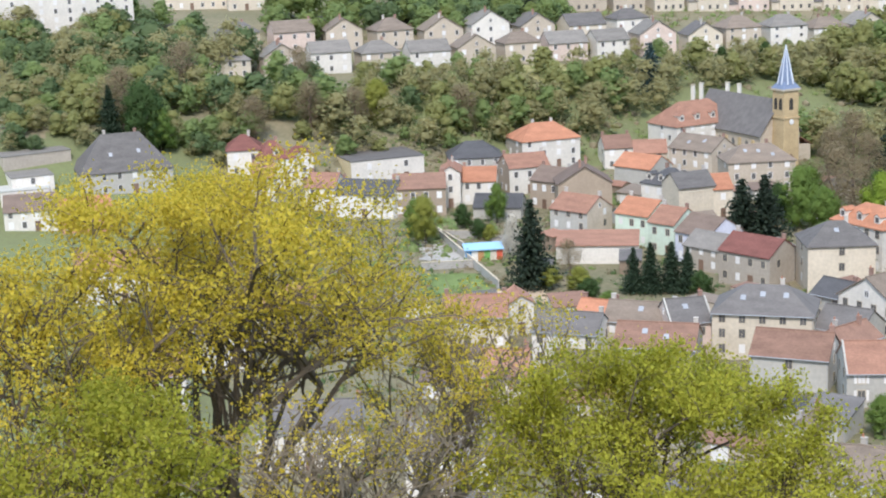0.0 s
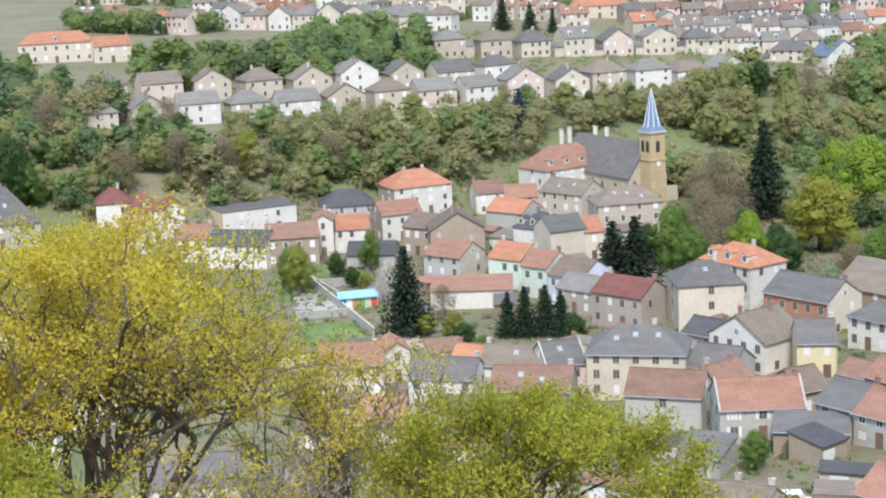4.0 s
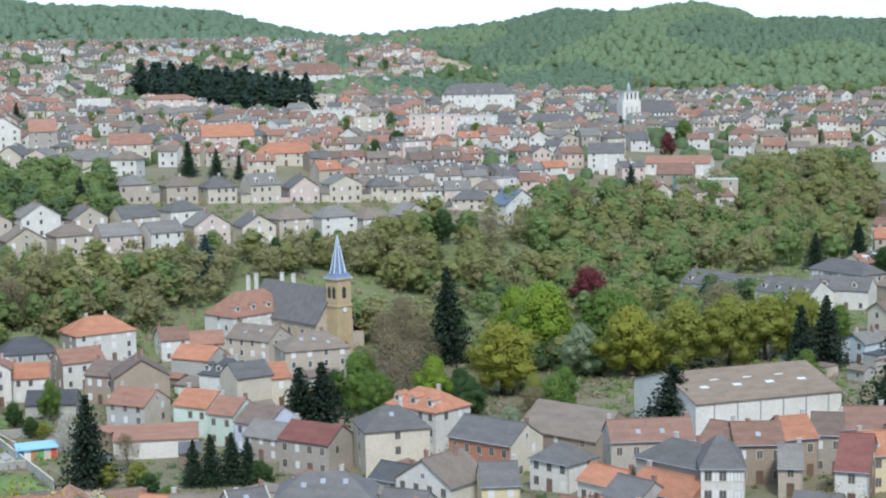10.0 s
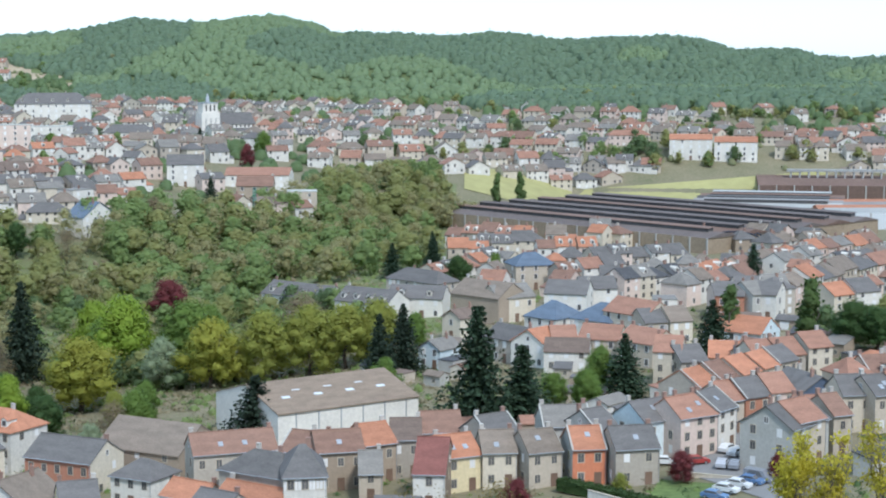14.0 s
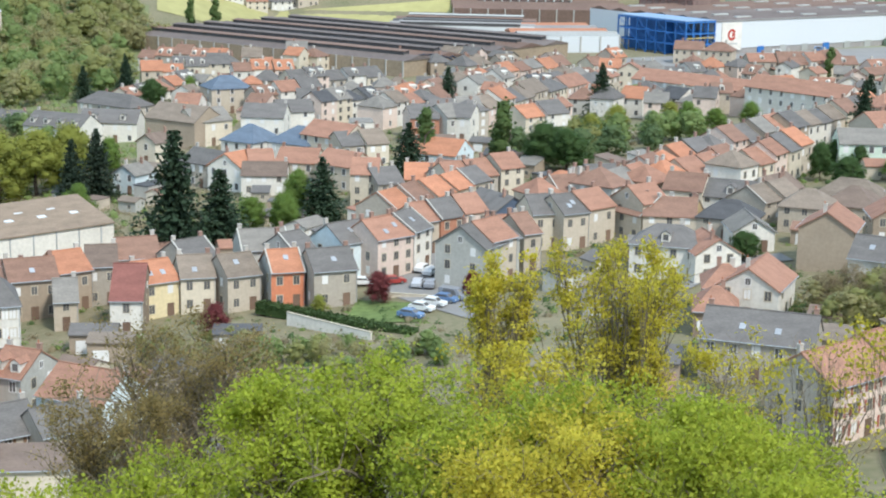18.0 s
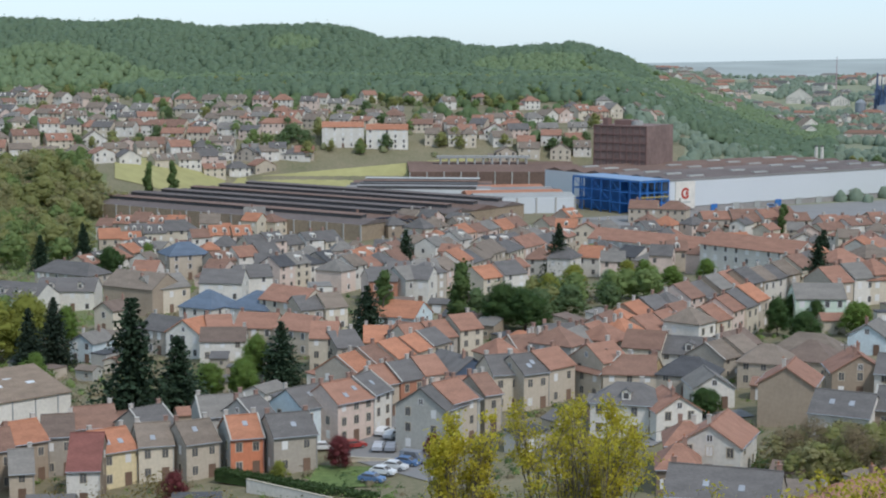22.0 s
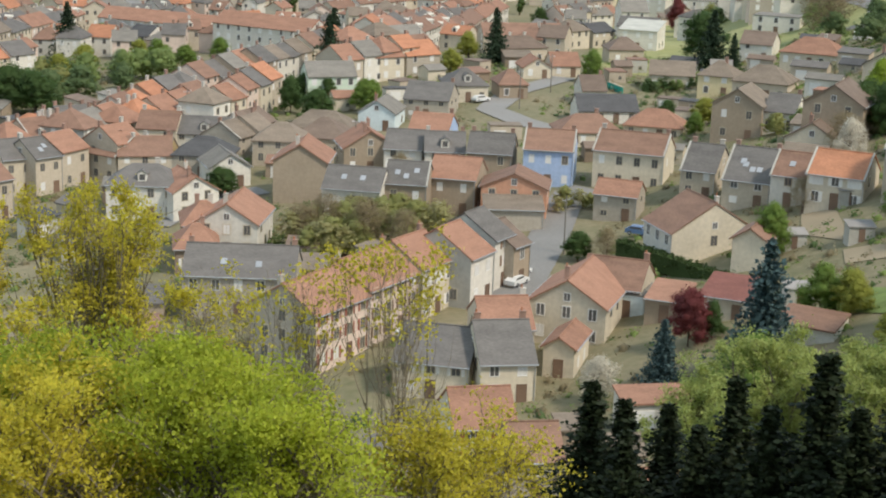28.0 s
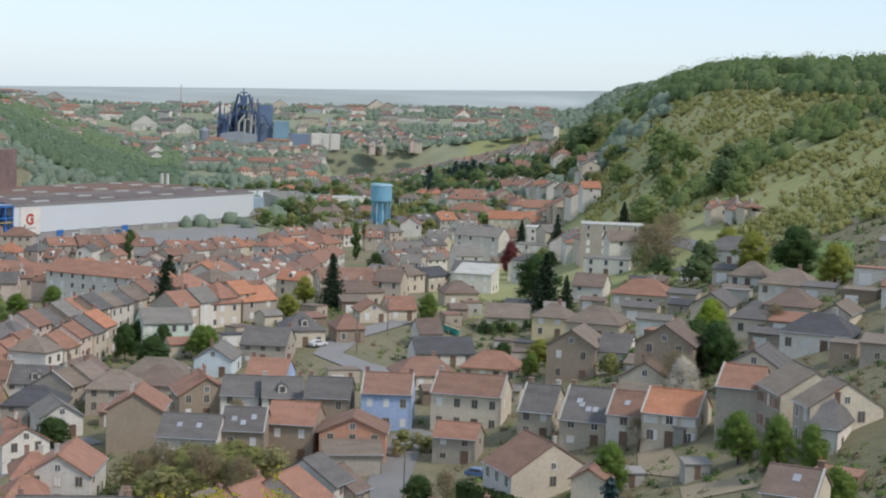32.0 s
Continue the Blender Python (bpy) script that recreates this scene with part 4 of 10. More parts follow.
house(36.8, 279.1, 30, 3.8, 9, 7, "G", "beige", "rust")
house(36.2, 305.5, 28, 8.2, 11, 6, "X", "navy", "slate", win="none")
house(41.5, 294.9, 14, 5.8, 9, 7, "G", "cream", "slate")
house(46.7, 293.8, 27, 5.8, 9, 7, "G", "beige", "slate", sky=2)
house(52.1, 297.5, 40, 7.4, 9, 7, "G", "beige", "terra")
house(46.7, 328.9, -39, 11.0, 10, 5, "H", "beige", "orange", chim=1)
house(51.5, 331.6, -49, 8.1, 9, 5, "G", "beige", "taupe")
house(59.1, 333.9, 12, 6.9, 9, 5, "G", "beige", "slate")
house(62.4, 298.5, 32, 6.7, 9, 7, "G", "beige", "terra")
house(8.7, 344.6, -8, 5.9, 9, 8, "G", "cream", "terra", chim=2)
house(14.4, 342.6, 25, 6.3, 9, 6, "G", "greybeige", "slate", shut="brown")
house(20.5, 345.2, -3, 6.3, 9, 6, "G", "beige", "orange")
house(25.5, 339.7, -1, 6.1, 9, 5.5, "G", "brown", "dark")
house(26.2, 349.1, -30, 7.3, 8, 6, "G", "beige", "rust")
house(31.0, 344.2, -43, 4.3, 9, 5, "X", "cream", "rust")
house(-13.5, 368.8, -3, 10.3, 8, 5, "G", "white", "brown", chim=1)
house(-22.8, 377.9, -35, 10.1, 9, 6, "X", "white", "orange", chim=1)
house(-14.2, 378.8, 10, 6.0, 9, 6, "G", "beige", "terra")
house(-6.6, 377.9, -17, 9.7, 9, 6, "G", "beige", "terra", chim=2)
house(2.0, 370.8, -41, 10.5, 9, 6, "G", "beige", "terra")
house(-45.9, 424.4, -37, 6.5, 9, 6, "X", "cream", "brown")
house(-46.7, 383.0, -32, 6.7, 8, 5, "X", "paleblue", "grey")
house(-29.9, 386.2, -43, 11.5, 9, 6, "G", "greybeige", "slate")
house(-22.1, 416.5, -35, 10.2, 12, 6, "H", "white", "blueslate", chim=0)
house(-9.2, 407.7, -37, 12.5, 12, 6, "H", "white", "blueslate", chim=0)
house(-42.0, 448.5, -37, 17.9, 12, 8, "G", "tan", "taupe", win="none")
house(-30.1, 448.2, 37, 12.2, 10, 7, "G", "cream", "grey")
house(-75.2, 455.0, -29, 18.8, 11, 7, "G", "white", "slate", dorm=4, gable="white")
house(-100.5, 482.4, -32, 26.1, 11, 6, "G", "white", "slate", dorm=4)
house(-60.8, 464.1, -7, 16.5, 10, 6, "G", "white", "slate", dorm=2)
house(-66.9, 501.9, -38, 22.5, 10, 6, "H", "greybeige", "slate")
house(24.2, 378.3, -30, 14.7, 10, 6, "G", "paleblue", "orange", chim=0)
house(26.9, 433.3, -5, 7.7, 10, 7, "G", "brick", "slate")
house(34.8, 434.0, -24, 9.1, 9, 7, "G", "white", "slate")
house(10.6, 443.3, 4, 6.1, 9, 5, "F", "white", "grey", chim=0)
house(-0.5, 402.4, -44, 14.5, 10, 8, "G", "cream", "terra", shut="white")
house(-16.7, 444.1, -10, 11.8, 10, 8, "G", "white", "slate")
house(-28.5, 510.9, 23, 13.3, 11, 8, "H", "beige", "blueslate")
house(126.0, 252.5, -31, 8.8, 9, 6.8, "G", "blue", "rust", blinds=0.95, side="lr")
house(137.3, 244.3, -42, 12.5, 9, 6.6, "G", "cream", "rust", shut="white", side="lr", win="stone")
house(125.2, 226.1, -42, 7.1, 6, 4.5, "G", "greybeige", "terra", shut="dark", chim=0)
house(116.2, 196.8, -95, 9.4, 13, 6, "G", "white", "rust", gable="cream", chim=1)
house(120.0, 179.2, -47, 4.7, 8, 4.5, "X", "cream", "rust", win="none", chim=0)
house(137.8, 208.2, -46, 7.4, 13, 4.5, "G", "beige", "slate", sky=4, chim=2, side="l")
house(138.4, 223.2, -45, 5.7, 11, 5, "G", "beige", "slate", side="l")
house(139.7, 200.0, -48, 5.3, 9, 5, "G", "white", "rust", side="l", chim=0, sky=1)
house(140.6, 189.8, -50, 8.3, 9, 5, "G", "cream", "orange", side="lr", chim=0)
house(145.1, 180.2, -52, 6.2, 8, 7, "G", "greybeige", "terra", win="none", chim=0, side="l")
house(145.5, 174.0, -109, 8.9, 10, 6.5, "G", "greybeige", "taupe", gable="cream", chim=0)
house(141.8, 162.9, -109, 5.7, 10, 6, "G", "greybeige", "taupe", gable="cream", chim=0)
house(139.1, 155.6, -55, 3.8, 9, 4, "H", "white", "slate", chim=1)
house(113.0, 131.0, -54, 5.8, 7, 8.5, "G", "cream", "brown", gap=5, side="r", sky=1, chim=1)
house(85.9, 242.0, -33, 9.5, 9, 7, "G", "white", "slate", sky=2, chim=0)
house(94.8, 241.1, -29, 7.2, 9, 7, "G", "tan", "slate", win="stone", side="lr", sky=3, chim=0)
house(103.7, 242.7, -36, 8.0, 9, 6.5, "G", "tan", "terra", blinds=0.8, chim=0)
house(111.5, 235.2, -29, 10.7, 8, 5.5, "X", "salmon", "rust", rise=2.3, chim=0)
house(84.3, 263.9, -26, 9.3, 10, 7.5, "X", "tan", "terra", win="none", chim=1)
house(73.1, 292.2, -27, 9.6, 9, 4, "H", "greybeige", "dark", chim=0)
house(76.8, 281.3, -2, 7.4, 9, 4, "X", "white", "grey", chim=0)
house(57.6, 266.8, -21, 12.0, 9, 6, "H", "white", "slate", shut="red", dorm=1, chim=1)
house(64.3, 237.3, -28, 9.5, 12, 5.5, "X", "white", "terra", chim=1)
house(57.9, 230.5, -13, 6.4, 9, 4, "H", "brown", "terra", chim=1)
house(57.7, 206.8, -23, 15.2, 10, 6, "G", "greybeige", "slate", chim=2, sky=2)
house(82.4, 196.0, 36, 8.0, 10, 7.0, "G", "cream", "terra", chim=1, shut="white", gap=2.4)
house(64.5, 183.2, 36, 11.5, 10, 7.5, "G", "pink", "terra", chim=2, shut="red", gable="greybeige", gap=2.4)
house(74.0, 190.2, 36, 11.5, 10, 7.3, "G", "pink", "terra", chim=2, shut="brown", gap=2.4)
house(89.3, 197.1, 38, 6.5, 11, 7, "G", "white", "terra", gable="grey", chim=0)
house(94.8, 202.2, 37, 5.3, 10, 7.5, "G", "white", "slate", gable="white", chim=0)
house(97.6, 202.1, 33, 4.3, 9, 6, "G", "tan", "brown", gable="beige", chim=0)
house(91.6, 176.0, -41, 10.1, 13, 5.5, "X", "cream", "terra", chim=1)
house(100.5, 181.5, -42, 8.2, 9, 4.5, "G", "beige", "rust", chim=1)
house(81.8, 172.0, -12, 6.5, 9, 5, "G", "cream", "terra", chim=1)
house(76.8, 160.9, -13, 6.5, 11, 5, "G", "cream", "slate", chim=2)
house(69.5, 166.5, -35, 9.0, 10, 4.5, "G", "cream", "slate", chim=1)
house(85.6, 165.8, -40, 3.8, 8, 4, "X", "cream", "terra", chim=0)
house(102.1, 179.7, -43, 4.7, 7, 3, "F", "paleblue", "grey", chim=0)
house(103.5, 172.4, -44, 5.0, 6, 3, "M", "tan", "terra", chim=0)
house(107.3, 164.6, -46, 6.3, 7, 3, "M", "cream", "burgundy", chim=0)
house(66.7, 144.3, -12, 6.6, 9, 5, "G", "cream", "terra", chim=0)
house(67.6, 133.9, -14, 5.3, 8, 5, "G", "greybeige", "rust", chim=0)
house(172.3, 324.0, -15, 5.6, 9, 3.5, "G", "white", "brown", chim=1)
house(163.5, 300.6, -16, 12.9, 9, 3, "G", "white", "dark", chim=0)
house(147.9, 278.4, -15, 12.5, 9, 3, "H", "cream", "rust", chim=1)
house(163.3, 281.7, -38, 11.4, 9, 3, "H", "cream", "terra", chim=0)
house(168.2, 259.4, -46, 9.5, 10, 7, "X", "tan", "taupe", gap=4, chim=0)
house(174.7, 255.0, -47, 5.9, 9, 4, "G", "white", "slate", gap=1.6, chim=1)
house(165.2, 225.7, -49, 10.2, 10, 8, "X", "tan", "brown", gap=4, chim=0)
house(160.3, 224.1, -49, 8.9, 8, 3.5, "X", "cream", "brown", chim=1)
house(198.2, 315.5, -45, 8.0, 9, 5, "H", "yellow", "taupe", chim=1)
house(196.7, 295.4, -47, 12.0, 10, 4, "H", "beige", "taupe", chim=0)
house(223.9, 316.9, -48, 13.8, 10, 3.5, "H", "cream", "terra", chim=1)
house(232.9, 353.0, -46, 8.3, 9, 4.5, "G", "white", "brown", chim=0)
house(204.9, 265.0, -51, 8.0, 10, 4, "X", "cream", "slate", chim=1)
house(257.8, 326.9, -51, 13.3, 10, 4, "H", "white", "slate", chim=0)
house(230.9, 285.9, -52, 8.5, 9, 3, "H", "white", "taupe", chim=0)
house(217.8, 257.6, -53, 10.8, 9, 3, "H", "white", "taupe", chim=1)
house(193.6, 237.9, -52, 7.7, 9, 3.5, "H", "cream", "slate", chim=0)
house(199.3, 234.6, -53, 8.8, 9, 3.5, "H", "cream", "brown", chim=0)
house(179.8, 204.4, -54, 11.7, 9, 3.5, "H", "white", "dark", chim=1)
house(163.3, 199.4, -52, 8.3, 9, 4, "X", "cream", "slate", chim=1)
house(188.4, 209.6, -55, 5.0, 9, 4, "X", "cream", "taupe", chim=0)
house(237.0, 421.2, -42, 11.5, 11, 6, "M", "white", "white", chim=0)
house(290.7, 519.8, -17, 9.9, 12, 9, "G", "white", "grey", chim=0)
house(350.0, 574.6, -44, 14.3, 12, 8, "F", "white", "grey", chim=0)
house(262.1, 388.3, -47, 13.3, 9, 5, "F", "white", "grey", chim=0)
house(116.9, 314.8, -33, 7.8, 10, 4, "X", "paleblue", "grey", chim=1)
house(130.1, 320.3, -35, 9.9, 10, 4.5, "G", "greybeige", "slate", chim=1)
house(145.6, 333.6, -11, 9.1, 10, 4, "H", "cream", "slate", dorm=1, chim=0)
house(107.3, 274.5, -29, 7.0, 9, 5, "G", "white", "slate", chim=0)
house(113.1, 268.4, -22, 7.3, 9, 5, "G", "white", "slate", dorm=1)
house(117.6, 258.9, -31, 8.0, 9, 6, "G", "tan", "slate")
house(102.6, 278.8, -9, 9.9, 9, 5, "X", "tan", "terra", chim=2)
house(117.3, 287.1, -35, 7.8, 9, 5, "G", "blue", "terra")
house(98.7, 297.1, -31, 10.1, 10, 4, "H", "beige", "brown", chim=0)
house(70.6, 313.6, -26, 7.9, 9, 6, "G", "cream", "rust")
house(79.2, 310.3, -27, 11.5, 9, 4.5, "G", "white", "slate", dorm=1)
house(66.3, 297.5, -26, 6.0, 8, 4.5, "G", "ochre", "taupe")
house(119.6, 351.3, -6, 11.3, 9, 6, "G", "mint", "grey", shut="white")
house(157.7, 335.6, -12, 6.6, 9, 3.5, "H", "tan", "rust", chim=0)
house(177.0, 363.5, -13, 7.2, 9, 3, "X", "cream", "terra", chim=0)
house(185.8, 365.3, -14, 7.3, 9, 3, "G", "cream", "terra", chim=0)
house(199.3, 419.1, -12, 23.2, 10, 5, "G", "beige", "rust", chim=1)
house(213.7, 385.2, -16, 9.4, 9, 4, "H", "beige", "brown", chim=0)
house(200.9, 339.2, -31, 10.9, 9, 4, "G", "cream", "taupe", chim=0)
house(114.6, 515.0, -49, 42.6, 10, 8, "G", "white", "terra", gap=3, chim=4)
house(131.7, 452.3, -54, 34.2, 10, 8, "G", "white", "terra", gap=3, chim=4)
house(65.8, 262.3, 6, 8.0, 9, 5, "X", "white", "terra")
house(61.6, 239.6, -11, 6.9, 9, 5, "H", "brown", "terra")
house(13.6, 285.0, 41, 5.2, 9, 7, "G", "pink", "terra")
house(33.5, 283.0, 18, 6.4, 9, 6, "G", "beige", "terra")
house(64.3, 294.8, -11, 9.9, 9, 5, "G", "beige", "rust")
house(73.9, 291.4, -26, 10.7, 9, 4.5, "H", "greybeige", "dark", chim=0)
house(89.5, 294.0, -27, 9.8, 9, 5, "H", "beige", "taupe", chim=0)
house(86.4, 313.7, -47, 8.0, 9, 5, "X", "cream", "brown")
house(101.4, 306.3, -31, 12.7, 9, 4, "H", "beige", "taupe", chim=0)
house(-209.5, 402.5, 66, 21.6, 13, 10, "H", "white", "terra", dorm=4, chim=0, rise=5.5)
house(-175.2, 365.0, 41, 16.8, 11, 8, "H", "beige", "taupe", sky=3, chim=1)
house(-199.4, 373.1, -12, 14.4, 10, 8, "G", "beige", "taupe", sky=2)
house(-236.3, 364.4, 56, 16.8, 12, 8, "H", "white", "orange", gable="greybeige", chim=3)
house(-226.7, 339.3, 53, 10.9, 9, 7, "G", "white", "terra", gable="tan")
house(-199.4, 321.5, 38, 12.7, 9, 8, "X", "tan", "brown", win="none")
house(-212.8, 324.5, -5, 8.6, 9, 7, "G", "tan", "brown", chim=2)
house(-187.7, 295.6, -6, 10.2, 9, 7.5, "G", "grey", "terra", gable="beige", win="stone")
house(-174.4, 299.9, -8, 9.0, 9, 7, "G", "mint", "orange")
house(-164.4, 294.8, -9, 6.9, 9, 7, "G", "mint", "terra", gable="mint")
house(-155.0, 290.6, -16, 9.3, 10, 6.5, "G", "lilac", "brown", gable="lilac", chim=0)
house(-150.6, 286.3, -13, 9.4, 8, 5, "G", "greybeige", "grey", blinds=0.9, chim=0)
house(-136.5, 276.8, -12, 12.1, 9, 6.5, "G", "greybeige", "burgundy", chim=2)
house(-185.9, 332.5, -9, 10.5, 10, 7, "H", "white", "dark", gable="cream", dorm=3)
house(-174.0, 329.0, 54, 9.2, 9, 8, "G", "cream", "slate", win="none", chim=1)
house(-169.9, 333.9, 43, 4.6, 9, 7, "G", "cream", "orange", chim=0)
house(-208.4, 359.0, -8, 11.8, 9, 5, "G", "grey", "orange", win="none", chim=0)
house(-222.8, 376.8, 43, 7.8, 9, 6, "G", "white", "rust", gable="white")
house(-214.9, 380.0, 34, 8.9, 9, 5, "G", "cream", "terra", chim=0)
house(-245.9, 342.9, 40, 13.9, 11, 6, "H", "grey", "dark", chim=0)
house(-260.2, 324.0, 57, 19.8, 24, 6, "F", "white", "slate", gable="yellow", gap=7, chim=0)
house(-234.8, 303.9, 37, 12.6, 9, 7, "G", "tan", "rust", gable="beige")
house(-245.5, 295.9, 16, 15.0, 9, 6, "G", "white", "dark")
house(-234.1, 315.5, 34, 4.8, 9, 9, "X", "white", "terra")
house(-230.3, 322.0, 32, 8.5, 9, 6, "G", "white", "orange")
house(-216.4, 309.6, 25, 11.4, 8, 3, "G", "grey", "dark", chim=0, win="none")
house(-275.6, 299.5, 58, 8.5, 12, 8, "H", "white", "burgundy", dorm=1, chim=1)
house(-284.7, 297.0, 44, 8.7, 10, 7, "H", "white", "burgundy", chim=1)
house(-272.7, 305.9, 50, 4.8, 9, 8, "X", "white", "burgundy", chim=0)
house(-274.6, 292.3, 39, 5.7, 9, 6, "G", "white", "terra")
house(-260.6, 297.5, 21, 7.7, 9, 6, "G", "white", "terra")
house(-297.3, 268.9, 56, 22.3, 15, 6, "H", "grey", "slate", chim=2, sky=2, rise=8)
house(-308.1, 246.2, 53, 11.4, 14, 4, "F", "white", "white", chim=0)
house(-299.9, 240.6, 48, 12.0, 10, 5, "G", "white", "brown", chim=0)
house(-290.6, 249.6, 55, 11.9, 9, 5, "G", "salmon", "orange", chim=0)
house(-237.6, 210.0, 44, 16.3, 9, 7, "G", "white", "terra")
house(-187.6, 186.6, 41, 10.2, 9, 7, "G", "white", "slate")
house(-188.7, 205.0, 40, 10.3, 9, 7, "G", "cream", "terra")
house(-143.5, 158.7, 37, 14.7, 9, 6, "G", "white", "slate")
house(-118.6, 157.8, 36, 11.8, 9, 6, "G", "white", "grey")
house(-132.7, 190.4, 30, 7.1, 9, 6, "G", "cream", "terra")
house(-180.6, 166.9, 43, 7.7, 9, 6, "G", "white", "terra")
house(-67.3, 166.7, -1, 5.2, 9, 5, "G", "greybeige", "taupe")
house(-82.2, 181.5, 2, 4.5, 8, 5, "X", "white", "taupe")
house(-96.3, 224.4, -16, 6.4, 8, 5, "X", "cream", "rust")
house(-415.0, 411.6, 42, 25.7, 11, 7, "H", "cream", "orange", chim=2, dorm=1)
house(-397.6, 420.9, 52, 12.7, 9, 6, "G", "cream", "orange")
house(-413.8, 352.6, 49, 44.6, 12, 14, "G", "white", "orange", gap=3.5, chim=2, rise=2.5)
house(-49.5, 214.5, -21, 8.1, 8, 6, "G", "brick", "dark", shut="white", win="stone")
house(-48.8, 215.8, -25, 4.5, 8, 7, "G", "grey", "dark", blinds=0.5)
house(-43.1, 216.9, -27, 5.8, 9, 6, "G", "grey", "terra", dorm=2)
house(-32.6, 205.3, -29, 10.5, 10, 5.5, "G", "paleblue", "terra", chim=1)
house(-52.3, 200.5, 11, 6.4, 9, 5, "G", "grey", "dark", chim=1)
house(-44.2, 196.2, 34, 7.9, 9, 5, "G", "grey", "dark", chim=1)
house(-38.5, 195.1, 34, 9.1, 9, 4.5, "G", "greybeige", "slate", chim=1)
house(-30.7, 195.3, 33, 7.7, 8, 4.5, "G", "greybeige", "slate", chim=1)
house(-42.5, 181.1, 6, 6.5, 9, 5.5, "G", "cream", "orange", solar=1, chim=1)
house(-48.8, 180.1, 17, 5.1, 9, 5.5, "G", "cream", "terra", chim=0)
house(-34.0, 180.7, 3, 10.1, 6, 5, "M", "cream", "brown", win="none", chim=0)
house(-60.3, 218.7, 39, 3.4, 9, 6, "G", "greybeige", "dark")
house(-57.9, 221.7, 53, 3.1, 9, 5, "G", "grey", "terra")
house(-208.7, 610.5, 57, 9.9, 10, 9, "F", "white", "grey", lite=1)
house(-185.9, 560.3, 64, 16.1, 9, 8, "X", "white", "blueslate", lite=1)
house(-589.5, 661.6, 27, 41.1, 12, 9, "H", "yellow", "blueslate", lite=1)
house(-172.1, 281.8, 29, 16.9, 8, 4, "M", "white", "terra", win="none", chim=0)
house(-263.9, 653.5, 47, 13.4, 12, 10, "F", "pink", "grey", lite=1)
house(108.6, 228.6, -21, 9.5, 6, 3.6, "M", "greybeige", "taupe", chim=0, win="none")
house(-71.2, 169.6, 18, 12.6, 9, 4, "G", "greybeige", "taupe", dorm=1, chim=0)
house(-83.1, 183.4, 2, 3.9, 7, 4, "X", "cream", "taupe", chim=0)
house(-84.1, 193.7, 3, 6.4, 7, 3, "M", "grey", "slate", chim=0, win="none")
house(-72.8, 206.5, 18, 10.2, 6, 3.2, "M", "tan", "slate", win="none", chim=0)
house(-54.6, 177.3, -21, 6.5, 9, 5, "G", "tan", "terra", chim=0)
house(-71.8, 213.7, -19, 7.2, 9, 5, "G", "greybeige", "slate", chim=1)
house(403.6, 867.2, 15, 33.6, 18, 6, "F", "white", "white", lite=1)
house(376.9, 881.0, 20, 26.8, 16, 5, "M", "grey", "grey", lite=1)
house(417.8, 752.1, -55, 22.1, 12, 8, "H", "cream", "terra", chim=1)
house(423.9, 694.2, -62, 24.4, 12, 7, "H", "cream", "orange", chim=1)
house(380.8, 948.1, 20, 32.7, 16, 5, "F", "paleblue", "grey", lite=1)
house(-318.3, 259.1, 68, 17.1, 12, 3, "F", "greybeige", "grey", chim=0, win="none")
house(-309.7, 250.2, 60, 10.0, 10, 5, "F", "white", "grey", chim=0)

# large buildings of the far town
def hall(x, y, rz, w, d, h, roof, wall, tiles, label, rise=0.0, cat="building", dorm=0, chim=1, gap=3.4):
    CLEAR.append((x - math.sin(radians(rz)) * d / 2, y + math.cos(radians(rz)) * d / 2, math.hypot(w, d) / 2 + 2))
    CLEAR.append((x + math.sin(radians(rz)) * 14, y - math.cos(radians(rz)) * 14, w / 2 + 2))
    house(x, y, rz, w, d, h, roof, wall, tiles, rise=rise, name="large_building", cat=cat, label=label, dorm=dorm, chim=chim, gap=gap, seed=int(abs(x)))


hall(-354.6, 982.9, 16, 46, 18, 12.5, "H", "white", "slate", "large white school with a dark hipped slate roof", 6.5, "school", 5)
hall(-305, 828, 18, 32, 12, 9.5, "F", "white", "white", "low white flat-roofed school wing", 0, "school", 0, 0)
hall(-300, 765, 20, 24, 11, 13.5, "F", "pink", "white", "pale pink flat-roofed block of flats", 0, "flats", 0, 0)
hall(-336, 768, 24, 16, 11, 11, "F", "cream", "white", "cream flat-roofed block of flats", 0, "flats", 0, 0)
hall(-459.9, 958.8, 26, 30, 14, 9.5, "F", "cream", "white", "cream flat-roofed school block", 0, "school", 0, 0)
hall(-392, 838, 26, 31, 12, 9, "F", "white", "white", "white flat-roofed building behind poplars", 0, "school", 0, 0)
hall(-510.7, 869.6, 34, 30, 16, 10, "H", "pink", "terra", "pale pink hall with a low red roof", 2.6, "hall", 0, 0, 4.5)
hall(-536.5, 1128.9, 24, 42, 15, 10, "H", "white", "rust", "long white hospital with a red-brown mansard roof", 8, "hospital", 7)
hall(-263.8, 846, 14, 27, 12, 7, "H", "white", "slate", "white house with a dark hipped slate roof", 4.0)
hall(-348, 640, 34, 23, 13, 10, "G", "pink", "orange", "pale salmon-pink town house with an orange roof", 5, "house")
hall(-371, 596, 33, 17, 11, 9, "G", "cream", "terra", "cream town house with a terracotta roof", 4, "house", 0, 2)
hall(-164.8, 716, 4, 29, 15, 6.5, "G", "white", "terra", "white gymnasium with a low red roof", 3.0, "gymnasium", 0, 0, 5)
hall(-151, 652, 8, 15, 10, 9, "G", "tan", "rust", "brick flats with a rust-brown roof", 3.5, "flats")
hall(-131, 650, 12, 12, 11, 11, "F", "beige", "white", "beige flat-roofed block of flats", 0, "flats", 0, 0)
